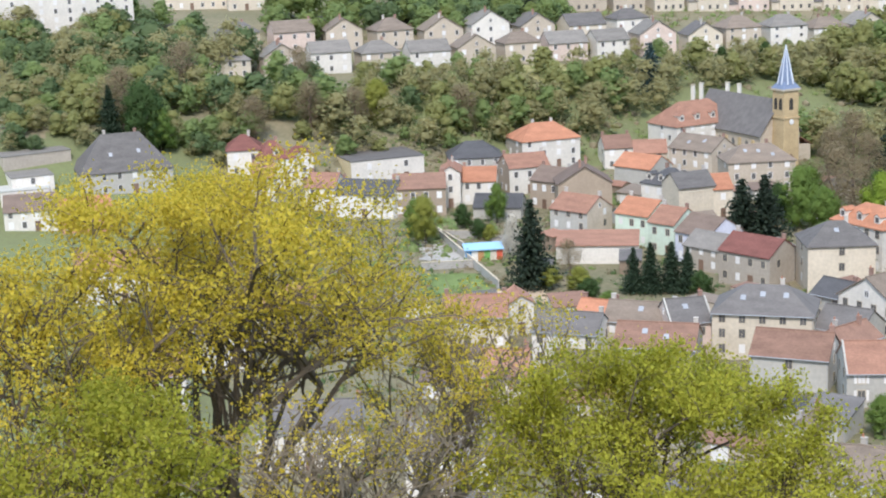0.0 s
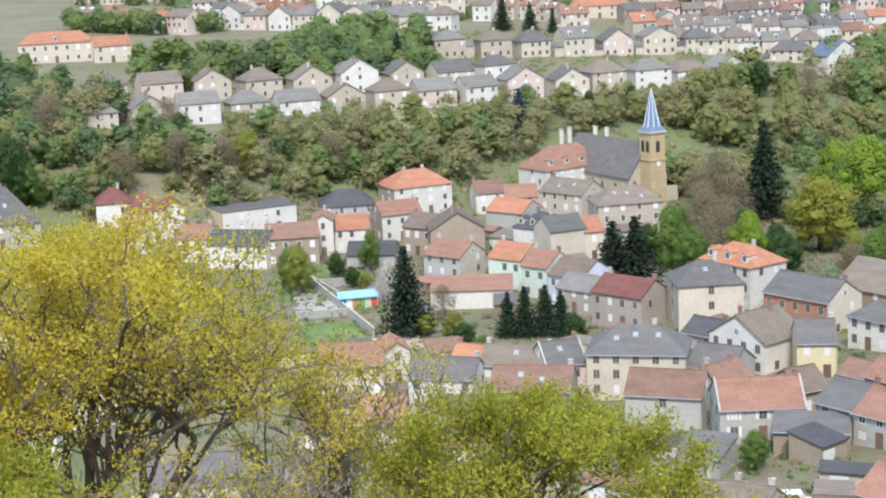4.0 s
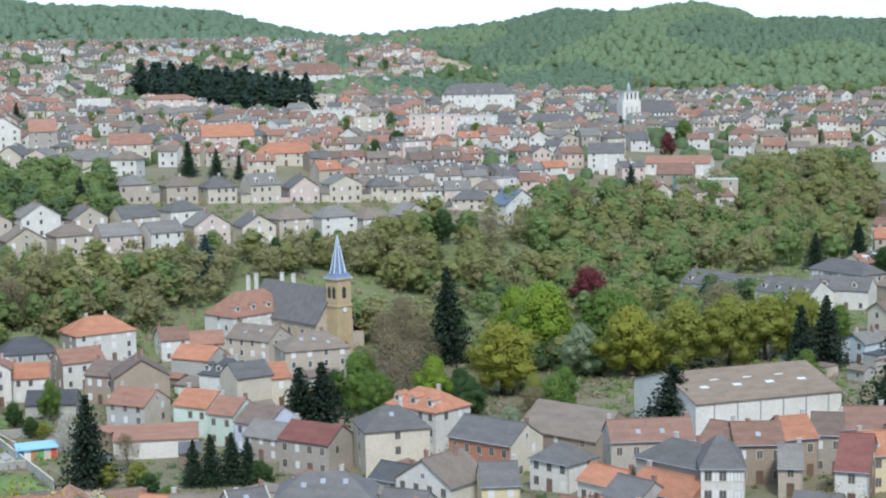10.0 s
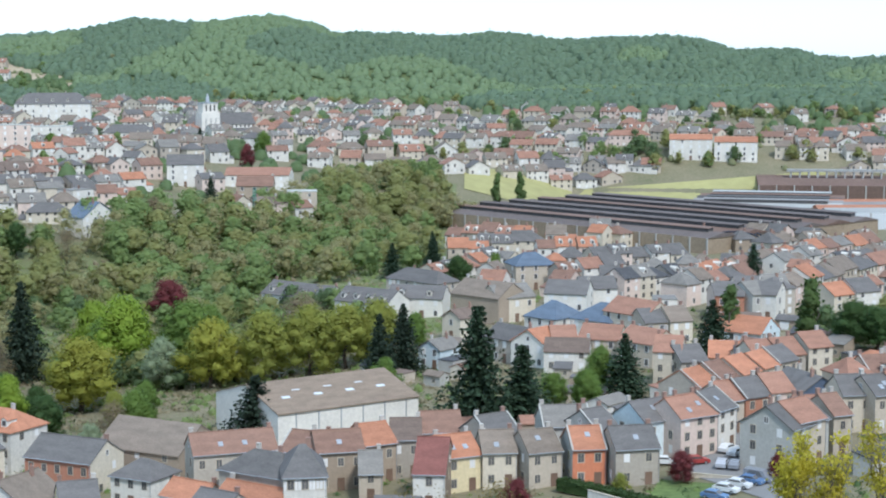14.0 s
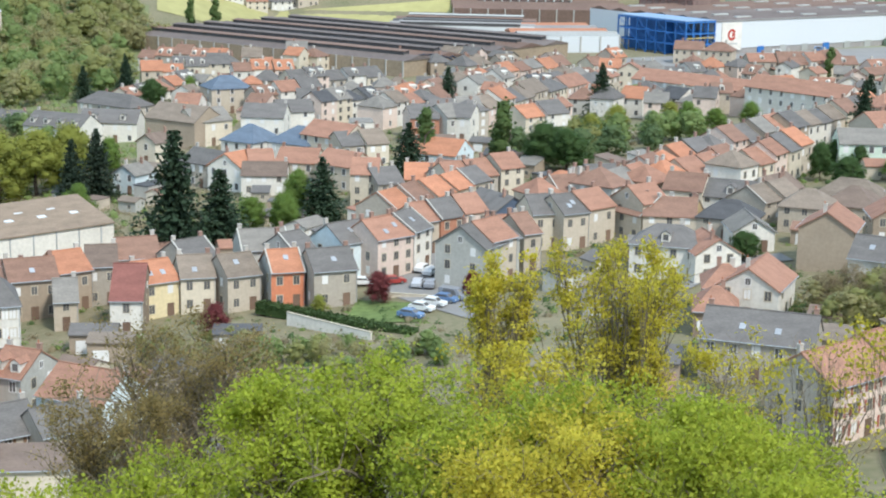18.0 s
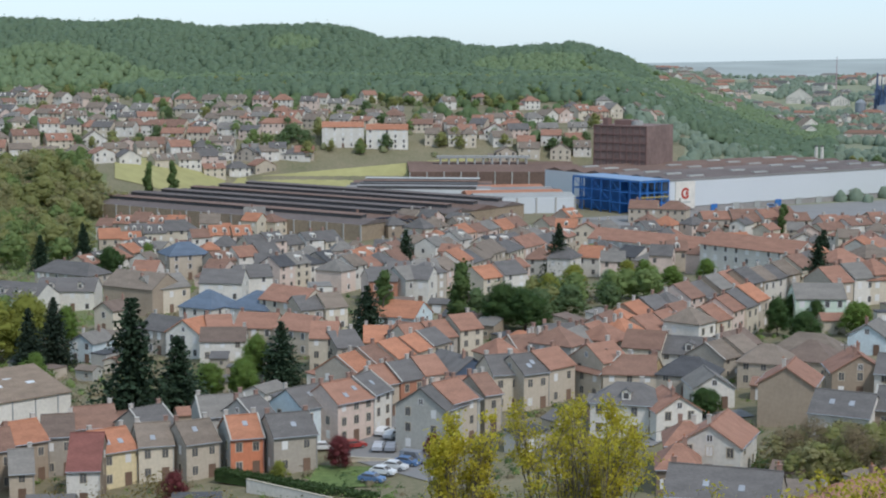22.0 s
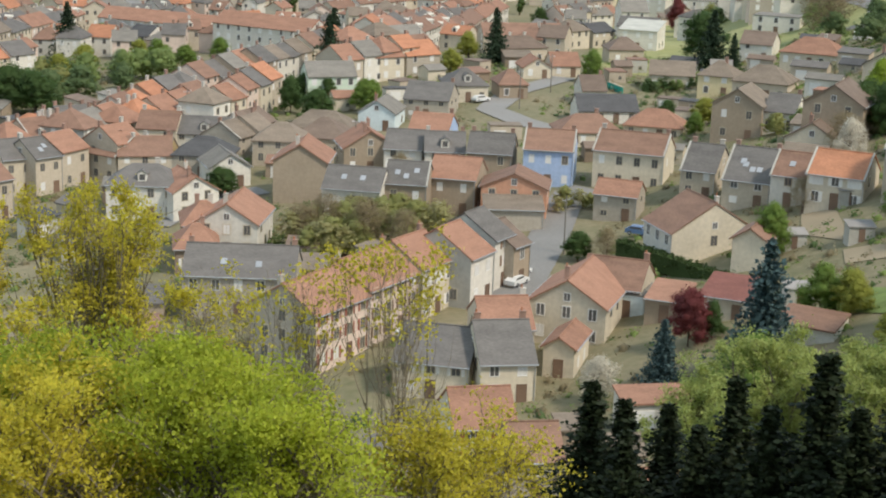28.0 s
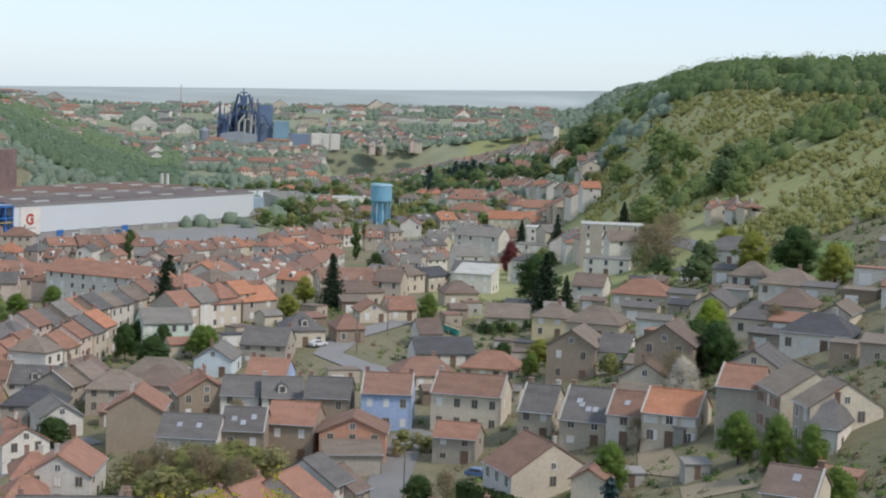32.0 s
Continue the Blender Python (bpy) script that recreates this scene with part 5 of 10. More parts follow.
hall(-545.2, 838, 34, 20, 11, 11, "F", "white", "burgundy", "white block with a red fascia", 0, "flats", 0, 0)
hall(-446, 612, 38, 15, 12, 12, "X", "white", "slate", "tall white gabled house with a slate roof", 5.5, "house")
hall(-425, 612, 36, 12, 12, 12, "G", "greybeige", "terra", "tall grey-beige house with a terracotta roof", 5, "house")
hall(-456, 590, 38, 10, 12, 15, "F", "brick", "slate", "brown brick block of flats", 0, "flats", 0, 0)
hall(-306, 612, 26, 25, 12, 5.5, "H", "cream", "orange", "low cream house with a broad orange roof", 4.0, "house")
hall(-193, 700, 14, 16, 11, 10, "G", "white", "slate", "white house with a grey slate roof", 4, "house")
hall(32, 862, -2, 22, 12, 11, "G", "white", "orange", "white block of flats with an orange roof", 2.5, "flats", 0, 0)
hall(55, 860, -4, 22, 12, 10.5, "G", "white", "orange", "white block of flats with an orange roof", 2.5, "flats", 0, 0)
hall(331.3, 587.3, -52, 20, 12, 11, "G", "white", "grey", "white block of flats with a grey roof", 3.5, "flats", 0, 0)
hall(243, 433, -40, 12, 10, 6.5, "G", "white", "slate", "white two-storey house with a dark roof", 2.5, "house", 0, 1)
hall(371, 602, -30, 12, 12, 12.5, "F", "white", "white", "white flat-roofed block of flats", 0, "flats", 0, 0)
hall(440, 793, -32, 22, 16, 9, "H", "cream", "terra", "large cream villa with a terracotta hipped roof", 5, "villa", 2, 2)
hall(420, 716, -38, 17, 11, 6.5, "G", "cream", "orange", "cream terrace with an orange tiled roof", 3.6, "house", 0, 2)
hall(447, 728, -38, 17, 11, 6.5, "G", "cream", "terra", "cream terrace with a terracotta roof", 3.6, "house", 0, 2)
hall(297, 437.6, -34, 20, 11, 10, "F", "greybeige", "white", "grey-beige flat-roofed block of flats", 0, "flats", 0, 0)
# crane beside the river flats
cr = thing("crane_mast", -146, 630, 8, None, "slim green lattice mast beside the flats", "mast")
M_GREENSTEEL = mat("green_steel", (0.05, 0.25, 0.20), 0.5, 0.15, 2, 0.3)
for u in (-0.5, 0.5):
    part("leg", Shape().box(u - 0.12, -0.12, -1, u + 0.12, 0.12, 13).mesh("leg", M_GREENSTEEL), cr)
for i in range(12):
    part("rung", Shape().box(-0.5, -0.08, 0, 0.5, 0.08, 0.16).mesh("rung", M_GREENSTEEL), cr, pose(0, 0, 0.6 + i * 1.05))

# streets of joined or close-set houses
street(15, 312, 35, 339, 5, 6.5, "mix", 1)
street(27, 337, 43, 346, 3, 6.5, "terra", 2)
street(42, 316, 58, 324, 3, 6, "terra", 3)
street(57, 315, 82, 348, 6, 6.5, "mix", 4)
street(82, 348, 110, 376, 6, 6.5, "mix", 5)
street(109, 372, 144, 410, 7, 6.5, "mix", 6)
street(66, 320, 91, 346, 5, 6, "terra", 7)
street(86, 327, 109, 354, 5, 6.5, "mix", 8)
street(127, 364, 156, 378, 5, 7, "mix", 9)
street(156, 431, 209, 522, 4, 7, "terra", 10)
street(179, 446, 266, 576, 6, 6.5, "terra", 11)
street(202, 593, 246, 610, 6, 6.5, "terra", 12)
street(243, 595, 285, 619, 4, 6.5, "terra", 13)
street(177, 612, 201, 624, 3, 6.5, "terra", 14)
street(224, 538, 257, 561, 4, 6, "mix", 15)
street(192, 411, 204, 401, 2, 5, "brown", 16)
street(278, 552, 307, 563, 4, 6, "mix", 17)
street(24, 446, 44, 451, 3, 6.5, "mix", 18)
street(20, 490, 40, 521, 5, 6.5, "mix", 19)
street(39, 530, 69, 575, 6, 6.5, "mix", 20)
street(69, 575, 91, 605, 4, 6.5, "mix", 21)
street(63, 499, 104, 568, 5, 6.5, "mix", 22)
street(-61, 518, -41, 548, 5, 6.5, "mix", 23)
street(-64, 584, -34, 590, 4, 6.5, "mix", 24)
street(-72, 639, -38, 628, 5, 6.5, "terra", 25)
street(-31, 570, -11, 576, 3, 6.5, "terra", 26)
street(-10, 537, 20, 555, 5, 7, "slate", 27)
street(-20, 501, -1, 513, 3, 7, "mix", 28)
street(-1, 476, 18, 495, 4, 7, "slate", 29)
street(17, 465, 38, 493, 5, 7, "mix", 30)
street(-12, 454, -2, 457, 1, 7, "mix", 31)
street(5, 394, 16, 399, 2, 6.5, "mix", 32)
street(33, 432, 45, 441, 2, 7, "mix", 33)
street(46, 456, 64, 488, 4, 7, "mix", 34)
street(69, 530, 93, 568, 5, 7, "slate", 35)
street(50, 529, 64, 549, 3, 7, "slate", 36)
street(55, 441, 68, 451, 2, 5, "mix", 37)
street(96, 499, 112, 480, 3, 5, "slate", 38)
street(85, 302, 94, 311, 2, 4, "slate", 39)
street(53, 304, 59, 296, 1, 6, "terra", 40)
street(-343, 344, -206, 526, 15, 6.5, "miner", 41, gapped=0.22,d=10)
street(-361, 367, -273, 486, 9, 6.5, "miner", 42, gapped=0.25,d=10)
street(-316, 497, -229, 591, 8, 6.5, "miner", 43, gapped=0.25,d=10)
street(-585, 594, -560, 610, 3, 8, "pale", 44, roof="X",gapped=0.1)
street(-568, 619, -526, 646, 5, 8, "pale", 45, roof="X",gapped=0.1)
street(-506, 626, -487, 641, 2, 8, "miner", 46, roof="X",gapped=0.1)
street(-486, 642, -455, 662, 3, 8, "pale", 47, roof="X",gapped=0.1)
street(-383, 586, -351, 588, 2, 7, "pale", 48, lite=2,gapped=0.1)
street(-305, 582, -272, 617, 3, 7, "mix", 49, lite=2,gapped=0.05)
street(-365, 642, -345, 652, 2, 8, "pale", 50, lite=2)
street(-218, 621, -194, 636, 2, 7, "mix", 51, lite=2,gapped=0.1)
street(-192, 571, -176, 575, 1, 6, "miner", 52, lite=2,gapped=0.2)
street(-223, 576, -204, 581, 1, 6, "miner", 53, lite=2,gapped=0.2)
street(-152, 625, -127, 652, 3, 8, "brown", 54, lite=2,gapped=0.1)
street(-499, 617, -419, 640, 6, 7, "mix", 55, lite=2,gapped=0.2)
street(-375, 594, -305, 592, 5, 7, "pale", 56, lite=2,gapped=0.15)
street(-302, 587, -232, 647, 7, 8, "brown", 57, lite=2,gapped=0.05)
street(-276, 574, -220, 627, 5, 7, "mix", 58, lite=2,gapped=0.1)
street(-577, 695, -448, 727, 8, 7, "brown", 59, lite=2,gapped=0.15)
street(-430, 697, -307, 714, 8, 7, "mix", 60, lite=2,gapped=0.2)
street(-276, 642, -206, 711, 6, 7, "mix", 61, lite=2,gapped=0.2)
street(-723, 883, -531, 875, 11, 7, "brown", 62, lite=2,gapped=0.25)
street(-461, 815, -389, 811, 4, 7, "pale", 63, lite=2,gapped=0.2)
street(-269, 719, -191, 774, 6, 7, "mix", 64, lite=2,gapped=0.2)
street(-876, 1085, -712, 1156, 9, 6, "pale", 65, lite=2,gapped=0.3)
street(-992, 1230, -727, 1349, 14, 6, "pale", 66, lite=2,gapped=0.3)
street(-1220, 1574, -968, 1769, 14, 6, "pale", 67, lite=2,gapped=0.3)
street(-748, 1378, -538, 1384, 10, 7, "pale", 68, lite=2,gapped=0.25)
street(-594, 1297, -509, 1307, 5, 7, "pale", 69, lite=2,gapped=0.25)
street(-320, 953, -252, 966, 4, 6, "mix", 70, lite=2,gapped=0.2)
street(-351, 772, -290, 774, 4, 8, "pale", 71, lite=2,gapped=0.2)
street(-375, 1133, -317, 1183, 4, 6, "mix", 72, lite=2,gapped=0.2)
street(-312, 1217, -126, 1072, 11, 6, "pale", 73, lite=2,gapped=0.3)
street(-194, 1012, -125, 954, 5, 6, "mix", 74, lite=2,gapped=0.25)
street(-169, 836, -90, 867, 4, 6, "pale", 75, lite=2,gapped=0.2)
street(-125, 954, -70, 967, 3, 6, "pale", 76, lite=2,gapped=0.25)
street(-69, 993, 68, 931, 8, 6, "pale", 77, lite=2,gapped=0.3)
street(-84, 840, 1, 848, 5, 6, "mix", 78, lite=2,gapped=0.25)
street(-63, 866, -24, 857, 2, 9, "pale", 79, lite=2,gapped=0.05)
street(-13, 880, 13, 885, 1, 7, "pale", 80, lite=2,gapped=0.2)
street(-60, 952, 51, 897, 6, 6, "pale", 81, lite=2,gapped=0.3)
street(76, 862, 103, 862, 2, 8, "pale", 82, lite=2,gapped=0.2)
street(115, 908, 242, 1010, 8, 6, "pale", 83, lite=2,gapped=0.25)
street(109, 860, 163, 859, 3, 6, "pale", 84, lite=2,gapped=0.25)
street(76, 901, 112, 883, 2, 6, "pale", 85, lite=2,gapped=0.3)
street(432, 803, 444, 780, 2, 7, "pale", 86, lite=2)
street(418, 733, 423, 665, 5, 7, "pale", 87, lite=2,gapped=0.1)
street(446, 764, 450, 713, 3, 7, "terra", 88, lite=2,gapped=0.1)
street(466, 794, 418, 629, 11, 7, "terra", 89, lite=2,gapped=0.1)
street(294, 588, 323, 584, 2, 5, "slate", 90, gapped=0.2)
street(351, 544, 284, 402, 13, 5, "pale", 91, lite=2,gapped=0.1)
street(320, 411, 311, 379, 4, 3.5, "terra", 92, lite=2,d=6,gapped=0.2)
street(411, 909, 448, 898, 2, 5, "pale", 93, lite=2,gapped=0.1)
street(521, 1102, 515, 999, 6, 6, "pale", 94, lite=2,gapped=0.3)
street(540, 1302, 848, 1703, 25, 6, "brown", 95, lite=2,gapped=0.3)
street(-445, 534, -336, 544, 9, 7, "miner", 96, gapped=0.15)
street(-564, 776, -427, 832, 9, 7, "mix", 97, lite=2,gapped=0.2)
street(-765, 985, -572, 1043, 12, 7, "brown", 98, lite=2,gapped=0.2)
street(-364, 642, -253, 675, 8, 7, "mix", 99, lite=2,gapped=0.15)
street(-280, 583, -207, 653, 7, 7, "slate", 100, lite=2,gapped=0.15)
street(-259, 569, -207, 603, 4, 6, "miner", 101, lite=2,gapped=0.15)
street(-847, 1252, -672, 1311, 10, 6, "pale", 102, lite=2,gapped=0.25)
street(-1260, 1523, -745, 1384, 27, 6, "pale", 103, lite=2,gapped=0.3)
street(-593, 1156, -512, 1128, 5, 6, "pale", 104, lite=2,gapped=0.2)
street(-440, 952, -362, 968, 5, 7, "mix", 105, lite=2,gapped=0.2)
street(-367, 982, -273, 1047, 6, 6, "mix", 106, lite=2,gapped=0.2)
street(-325, 852, -252, 847, 5, 7, "mix", 107, lite=2,gapped=0.15)
street(-247, 790, -196, 796, 3, 7, "brown", 108, lite=2,gapped=0.15)
street(-223, 664, -173, 699, 4, 7, "mix", 109, lite=2,gapped=0.15)
street(-986, 1759, -657, 1450, 21, 6, "pale", 110, lite=2,gapped=0.3)
street(-278, 1087, -203, 1063, 4, 6, "pale", 111, lite=2,gapped=0.3)
street(-236, 1055, -79, 998, 8, 6, "pale", 112, lite=2,gapped=0.3)
street(-183, 887, -95, 920, 5, 6, "pale", 113, lite=2,gapped=0.25)
street(-159, 799, -92, 808, 4, 6, "pale", 114, lite=2,gapped=0.2)
street(-104, 910, -10, 876, 5, 6, "mix", 115, lite=2,gapped=0.25)
street(-90, 789, -1, 838, 5, 5, "pale", 116, lite=2,gapped=0.25)
street(-82, 1032, 54, 994, 7, 6, "pale", 117, lite=2,gapped=0.3)
street(-1, 843, 62, 838, 3, 5, "mix", 118, lite=2,gapped=0.3)
street(-37, 852, 71, 839, 6, 6, "mix", 119, lite=2,gapped=0.3)
street(-102, 931, -38, 881, 4, 6, "pale", 120, lite=2,gapped=0.3)
street(-90, 821, -28, 839, 3, 6, "pale", 121, lite=2,gapped=0.3)
street(92, 876, 166, 875, 4, 6, "pale", 122, lite=2,gapped=0.3)
street(108, 849, 164, 847, 3, 6, "brown", 123, lite=2,gapped=0.3)
street(500, 908, 488, 769, 8, 6, "terra", 124, lite=2,gapped=0.25)
street(668, 1523, 883, 1686, 13, 7, "pale", 125, lite=2,gapped=0.3)
street(497, 1473, 527, 1376, 5, 7, "brown", 126, lite=2,gapped=0.4)
street(885, 1859, 615, 1001, 38, 7, "pale", 127, lite=2,gapped=0.5)
street(975, 1963, 621, 981, 37, 8, "pale", 128, lite=2,gapped=0.5)
street(469, 894, 464, 790, 7, 6, "terra", 129, lite=2,gapped=0.2)
street(446, 1094, 511, 1101, 4, 6, "mix", 130, lite=2,gapped=0.3)
street(422, 912, 448, 865, 3, 6, "pale", 131, lite=2,gapped=0.2)
street(239, 503, 246, 472, 2, 5, "mix", 132, gapped=0.2)
street(178, 391, 195, 393, 1, 4, "brown", 133, gapped=0.2)
street(218, 430, 240, 439, 2, 5, "slate", 134, gapped=0.2)
street(135, 369, 155, 374, 2, 6, "mix", 135)
street(138, 394, 164, 405, 3, 7, "mix", 136)
street(158, 422, 225, 534, 12, 7, "mix", 137)
street(223, 550, 261, 585, 5, 7, "terra", 138)
street(162, 616, 205, 618, 4, 6, "terra", 139)
street(199, 586, 234, 601, 3, 6, "terra", 140)
street(143, 666, 165, 657, 2, 6, "terra", 141)
street(447, 1165, 523, 1190, 4, 6, "pale", 142, lite=2,gapped=0.35)
street(419, 971, 455, 962, 2, 6, "mix", 143, lite=2,gapped=0.3)
street(783, 1733, 542, 1034, 41, 6, "brown", 144, lite=2,gapped=0.3)
street(848, 1703, 538, 882, 40, 6, "pale", 145, lite=2,gapped=0.4)
street(754, 1856, 927, 1865, 7, 8, "pale", 146, lite=2,gapped=0.45)
street(455, 1512, 606, 1647, 8, 8, "mix", 147, lite=2,gapped=0.5)
street(934, 1658, 530, 818, 47, 6, "terra", 148, lite=2,gapped=0.35)
street(518, 896, 473, 713, 11, 6, "brown", 149, lite=2,gapped=0.25)
street(520, 1212, 872, 1691, 27, 7, "pale", 150, lite=2,gapped=0.4)
street(396, 939, 447, 976, 3, 7, "mix", 151, lite=2,gapped=0.3)
street(264, 647, 312, 658, 5, 6, "terra", 152)
street(292, 590, 341, 597, 5, 6, "mix", 153)
street(278, 555, 304, 559, 2, 5, "slate", 154, gapped=0.2)
street(376, 659, 367, 576, 8, 7, "pale", 155, gapped=0.15)
street(345, 784, 383, 794, 3, 5, "brown", 156, lite=2,gapped=0.3)
street(356, 713, 405, 716, 4, 6, "mix", 157, gapped=0.2)
street(882, 2011, 1018, 1609, 7, 8, "pale", 158, lite=2,gapped=0.7)
street(664, 1970, 861, 1963, 4, 8, "pale", 159, lite=2,gapped=0.6)
street(879, 1898, 634, 1016, 23, 8, "mix", 160, lite=2,gapped=0.6)
street(599, 1517, 883, 1686, 12, 8, "pale", 161, lite=2,gapped=0.5)
street(-884, 901, -714, 885, 13, 7, "pale", 162, gapped=0.15)
street(-625, 636, -500, 627, 10, 7, "brown", 163, gapped=0.15)
street(-1119, 1143, -957, 1196, 11, 7, "mix", 164, lite=2,gapped=0.2)
street(-1415, 1447, -1238, 1561, 12, 7, "pale", 165, lite=2,gapped=0.25)
street(-510, 518, -440, 511, 5, 7, "mix", 166, gapped=0.15)
street(-1450, 1485, -1280, 1593, 11, 6, "pale", 167, lite=2,gapped=0.3)
street(53, 892, 132, 885, 4, 6, "pale", 168, lite=2,gapped=0.3)
street(-37, 942, 55, 923, 5, 6, "pale", 169, lite=2,gapped=0.3)


def fill(a0, a1, r0, r1, tries, gap, pal, seed, low=0.0, high=60.0, h=5.6, w=(7.5, 11), thin=-0.15):
    """Houses set at odds between the streets of the far town, none nearer than gap to another."""
    rng = random.Random(seed)
    walls, tiles = PALETTE[pal]
    near = [o.matrix_basis.translation.xy for o in scene.objects if o.parent is None and o.name.split(".")[0] in ("house", "sports_hall", "outbuilding", "factory_hall", "works_hall")]
    grid = {}
    for p in [tuple(v) for v in near] + FARSPOT:
        grid.setdefault((int(p[0] // gap), int(p[1] // gap)), []).append(p)
    for i in range(tries):
        a, r = radians(rng.uniform(a0, a1)), math.sqrt(rng.uniform(r0 * r0, r1 * r1))
        x, y = r * math.sin(a), r * math.cos(a)
        if not low < float(ground(x, y)) < high or -0.9 * (x + 209) + 0.44 * (y - 531) < 60 and x < -60:
            continue
        if 0 < 0.49 * (x + 591) + 0.87 * (y - 1004) + 45 < 90 and -600 < x < -455:
            continue
        if noise.noise(Vector((x * 0.011, y * 0.011, 20 + seed))) < thin:
            continue
        k = (int(x // gap), int(y // gap))
        if any((x - p[0]) ** 2 + (y - p[1]) ** 2 < gap * gap for u in (-1, 0, 1) for v in (-1, 0, 1) for p in grid.get((k[0] + u, k[1] + v), ())):
            continue
        grid.setdefault(k, []).append((x, y))
        far_house(rng, x, y, -math.degrees(a) + rng.choice((0, 0, 25, -25, 50)) + rng.uniform(-9, 9), rng.uniform(*w), rng.uniform(7, 10), h + rng.uniform(-1.2, 1.4), rng.choice("GGGXHH"), rng.choice(walls), rng.choice(tiles))


fill(-41, -22, 700, 1620, 5200, 17, "pale", 1, 30, 97, thin=-0.3)
fill(-24, -15, 690, 1280, 1600, 18, "pale", 2, 26, 50)
fill(-15, -8, 790, 1290, 900, 20, "pale", 3, 26, 50)
fill(-8, 13, 850, 1120, 900, 24, "pale", 4, 18, 50, 5.0)
fill(-5, 24, 470, 640, 1500, 12.5, "mix", 5, 0, 60, 5.5, (6, 8.5))
fill(24, 34, 560, 1250, 900, 19, "pale", 6, 0, 42, 5.4)
fill(13, 32, 1350, 2650, 900, 42, "pale", 7, 0, 60, 7, (14, 34), -0.05)

# sheds, garages and lean-tos in the yards
def outbuilding(x, y, rz, w, d, h, roof, wall, tiles):
    top = house(x, y, rz, w, d, h, roof, wall, tiles, rise=0.0 if roof != "G" else d * 0.22, win="none", chim=0, lite=True, name="outbuilding", cat="outbuilding", label=f"low {WALL_WORDS.get(wall, wall)} outbuilding with a {ROOF_WORDS[tiles]} roof")
    if w > 5.5:
        key = ("garage_door",)
        if key not in CACHE:
            CACHE[key] = Shape().box(-1.2, -0.06, -0.2, 1.2, 0.01, 2.0).mesh("garage_door", M_BLIND)
        part("garage_door", CACHE[key], top, pose(-w * 0.2, 0, 0))
    else:
        window(top, pose(0.6, 0, 0.9), 0.8, 0.9, "plain", "", False, True)


outbuilding(-33.3, 407.7, 55, 7.6, 5.3, 3.1, "G", "grey", "dark")
outbuilding(74.8, 120.9, -14, 5.3, 5.2, 2.7, "G", "brown", "terra")
outbuilding(57.2, 218.8, -13, 5.5, 5.6, 2.6, "M", "cream", "terra")
outbuilding(202.3, 207.9, -55, 8.1, 5.0, 2.7, "G", "white", "rust")
outbuilding(-108.4, 266.6, 72, 6.8, 5.3, 3.0, "M", "brown", "rust")
outbuilding(3.0, 308.8, 54, 5.8, 4.3, 2.9, "M", "beige", "slate")
outbuilding(-37.7, 374.5, 58, 7.8, 4.3, 3.3, "F", "grey", "dark")
outbuilding(-50.7, 294.1, 9, 6.7, 5.1, 2.9, "M", "cream", "dark")
outbuilding(90.0, 381.1, 46, 5.4, 5.8, 3.0, "G", "grey", "terra")
outbuilding(-90.0, 309.3, 69, 4.7, 3.5, 2.6, "M", "cream", "taupe")
outbuilding(-126.9, 264.6, 78, 4.6, 5.2, 2.5, "F", "cream", "rust")
outbuilding(-247.0, 324.4, 57, 6.4, 5.7, 3.1, "G", "white", "brown")
outbuilding(174.9, 288.7, -38, 4.5, 4.9, 3.0, "F", "cream", "brown")
outbuilding(-63.8, 148.1, -1, 6.3, 5.5, 2.6, "M", "greybeige", "terra")
outbuilding(42.1, 198.9, -18, 5.4, 4.6, 3.1, "M", "brown", "rust")
outbuilding(-57.1, 399.5, 58, 7.4, 5.5, 2.5, "M", "tan", "brown")
outbuilding(-161.6, 277.2, 29, 4.4, 5.4, 3.0, "M", "brown", "slate")
outbuilding(221.9, 279.5, -52, 6.2, 5.6, 2.8, "F", "tan", "taupe")
outbuilding(157.4, 189.6, -52, 5.5, 4.7, 2.8, "G", "cream", "terra")
outbuilding(-71.7, 285.1, 25, 4.0, 4.7, 2.5, "M", "brown", "dark")
outbuilding(70.5, 213.9, -18, 4.8, 5.2, 3.2, "M", "greybeige", "taupe")
outbuilding(212.0, 241.0, -53, 6.4, 3.4, 2.8, "M", "cream", "slate")
outbuilding(47.7, 358.1, 301, 4.3, 4.4, 2.6, "F", "greybeige", "dark")
outbuilding(136.1, 292.1, -15, 6.4, 3.9, 2.8, "F", "beige", "taupe")
outbuilding(209.2, 213.2, -55, 7.3, 4.8, 2.3, "M", "cream", "dark")
outbuilding(153.4, 216.4, -49, 7.0, 5.7, 3.2, "G", "white", "taupe")
outbuilding(73.5, 228.3, -28, 4.8, 4.5, 2.7, "G", "cream", "brown")
outbuilding(-35.2, 246.3, 0, 7.2, 4.8, 3.2, "G", "tan", "slate")
outbuilding(222.8, 299.0, -52, 7.0, 3.9, 2.8, "M", "beige", "slate")
outbuilding(166.9, 314.9, -15, 4.2, 3.5, 3.1, "G", "beige", "terra")
outbuilding(-186.1, 289.2, 84, 4.8, 3.2, 3.3, "M", "brown", "terra")
outbuilding(-43.4, 360.5, -32, 4.8, 3.3, 2.7, "G", "grey", "taupe")
outbuilding(-39.0, 174.8, 6, 6.1, 3.5, 3.1, "M", "cream", "grey")
outbuilding(44.8, 246.3, -11, 8.1, 3.2, 2.9, "G", "grey", "slate")
outbuilding(159.3, 359.1, 12, 6.4, 4.1, 2.7, "M", "brown", "rust")
outbuilding(181.2, 277.9, -38, 5.1, 3.5, 3.2, "G", "grey", "grey")
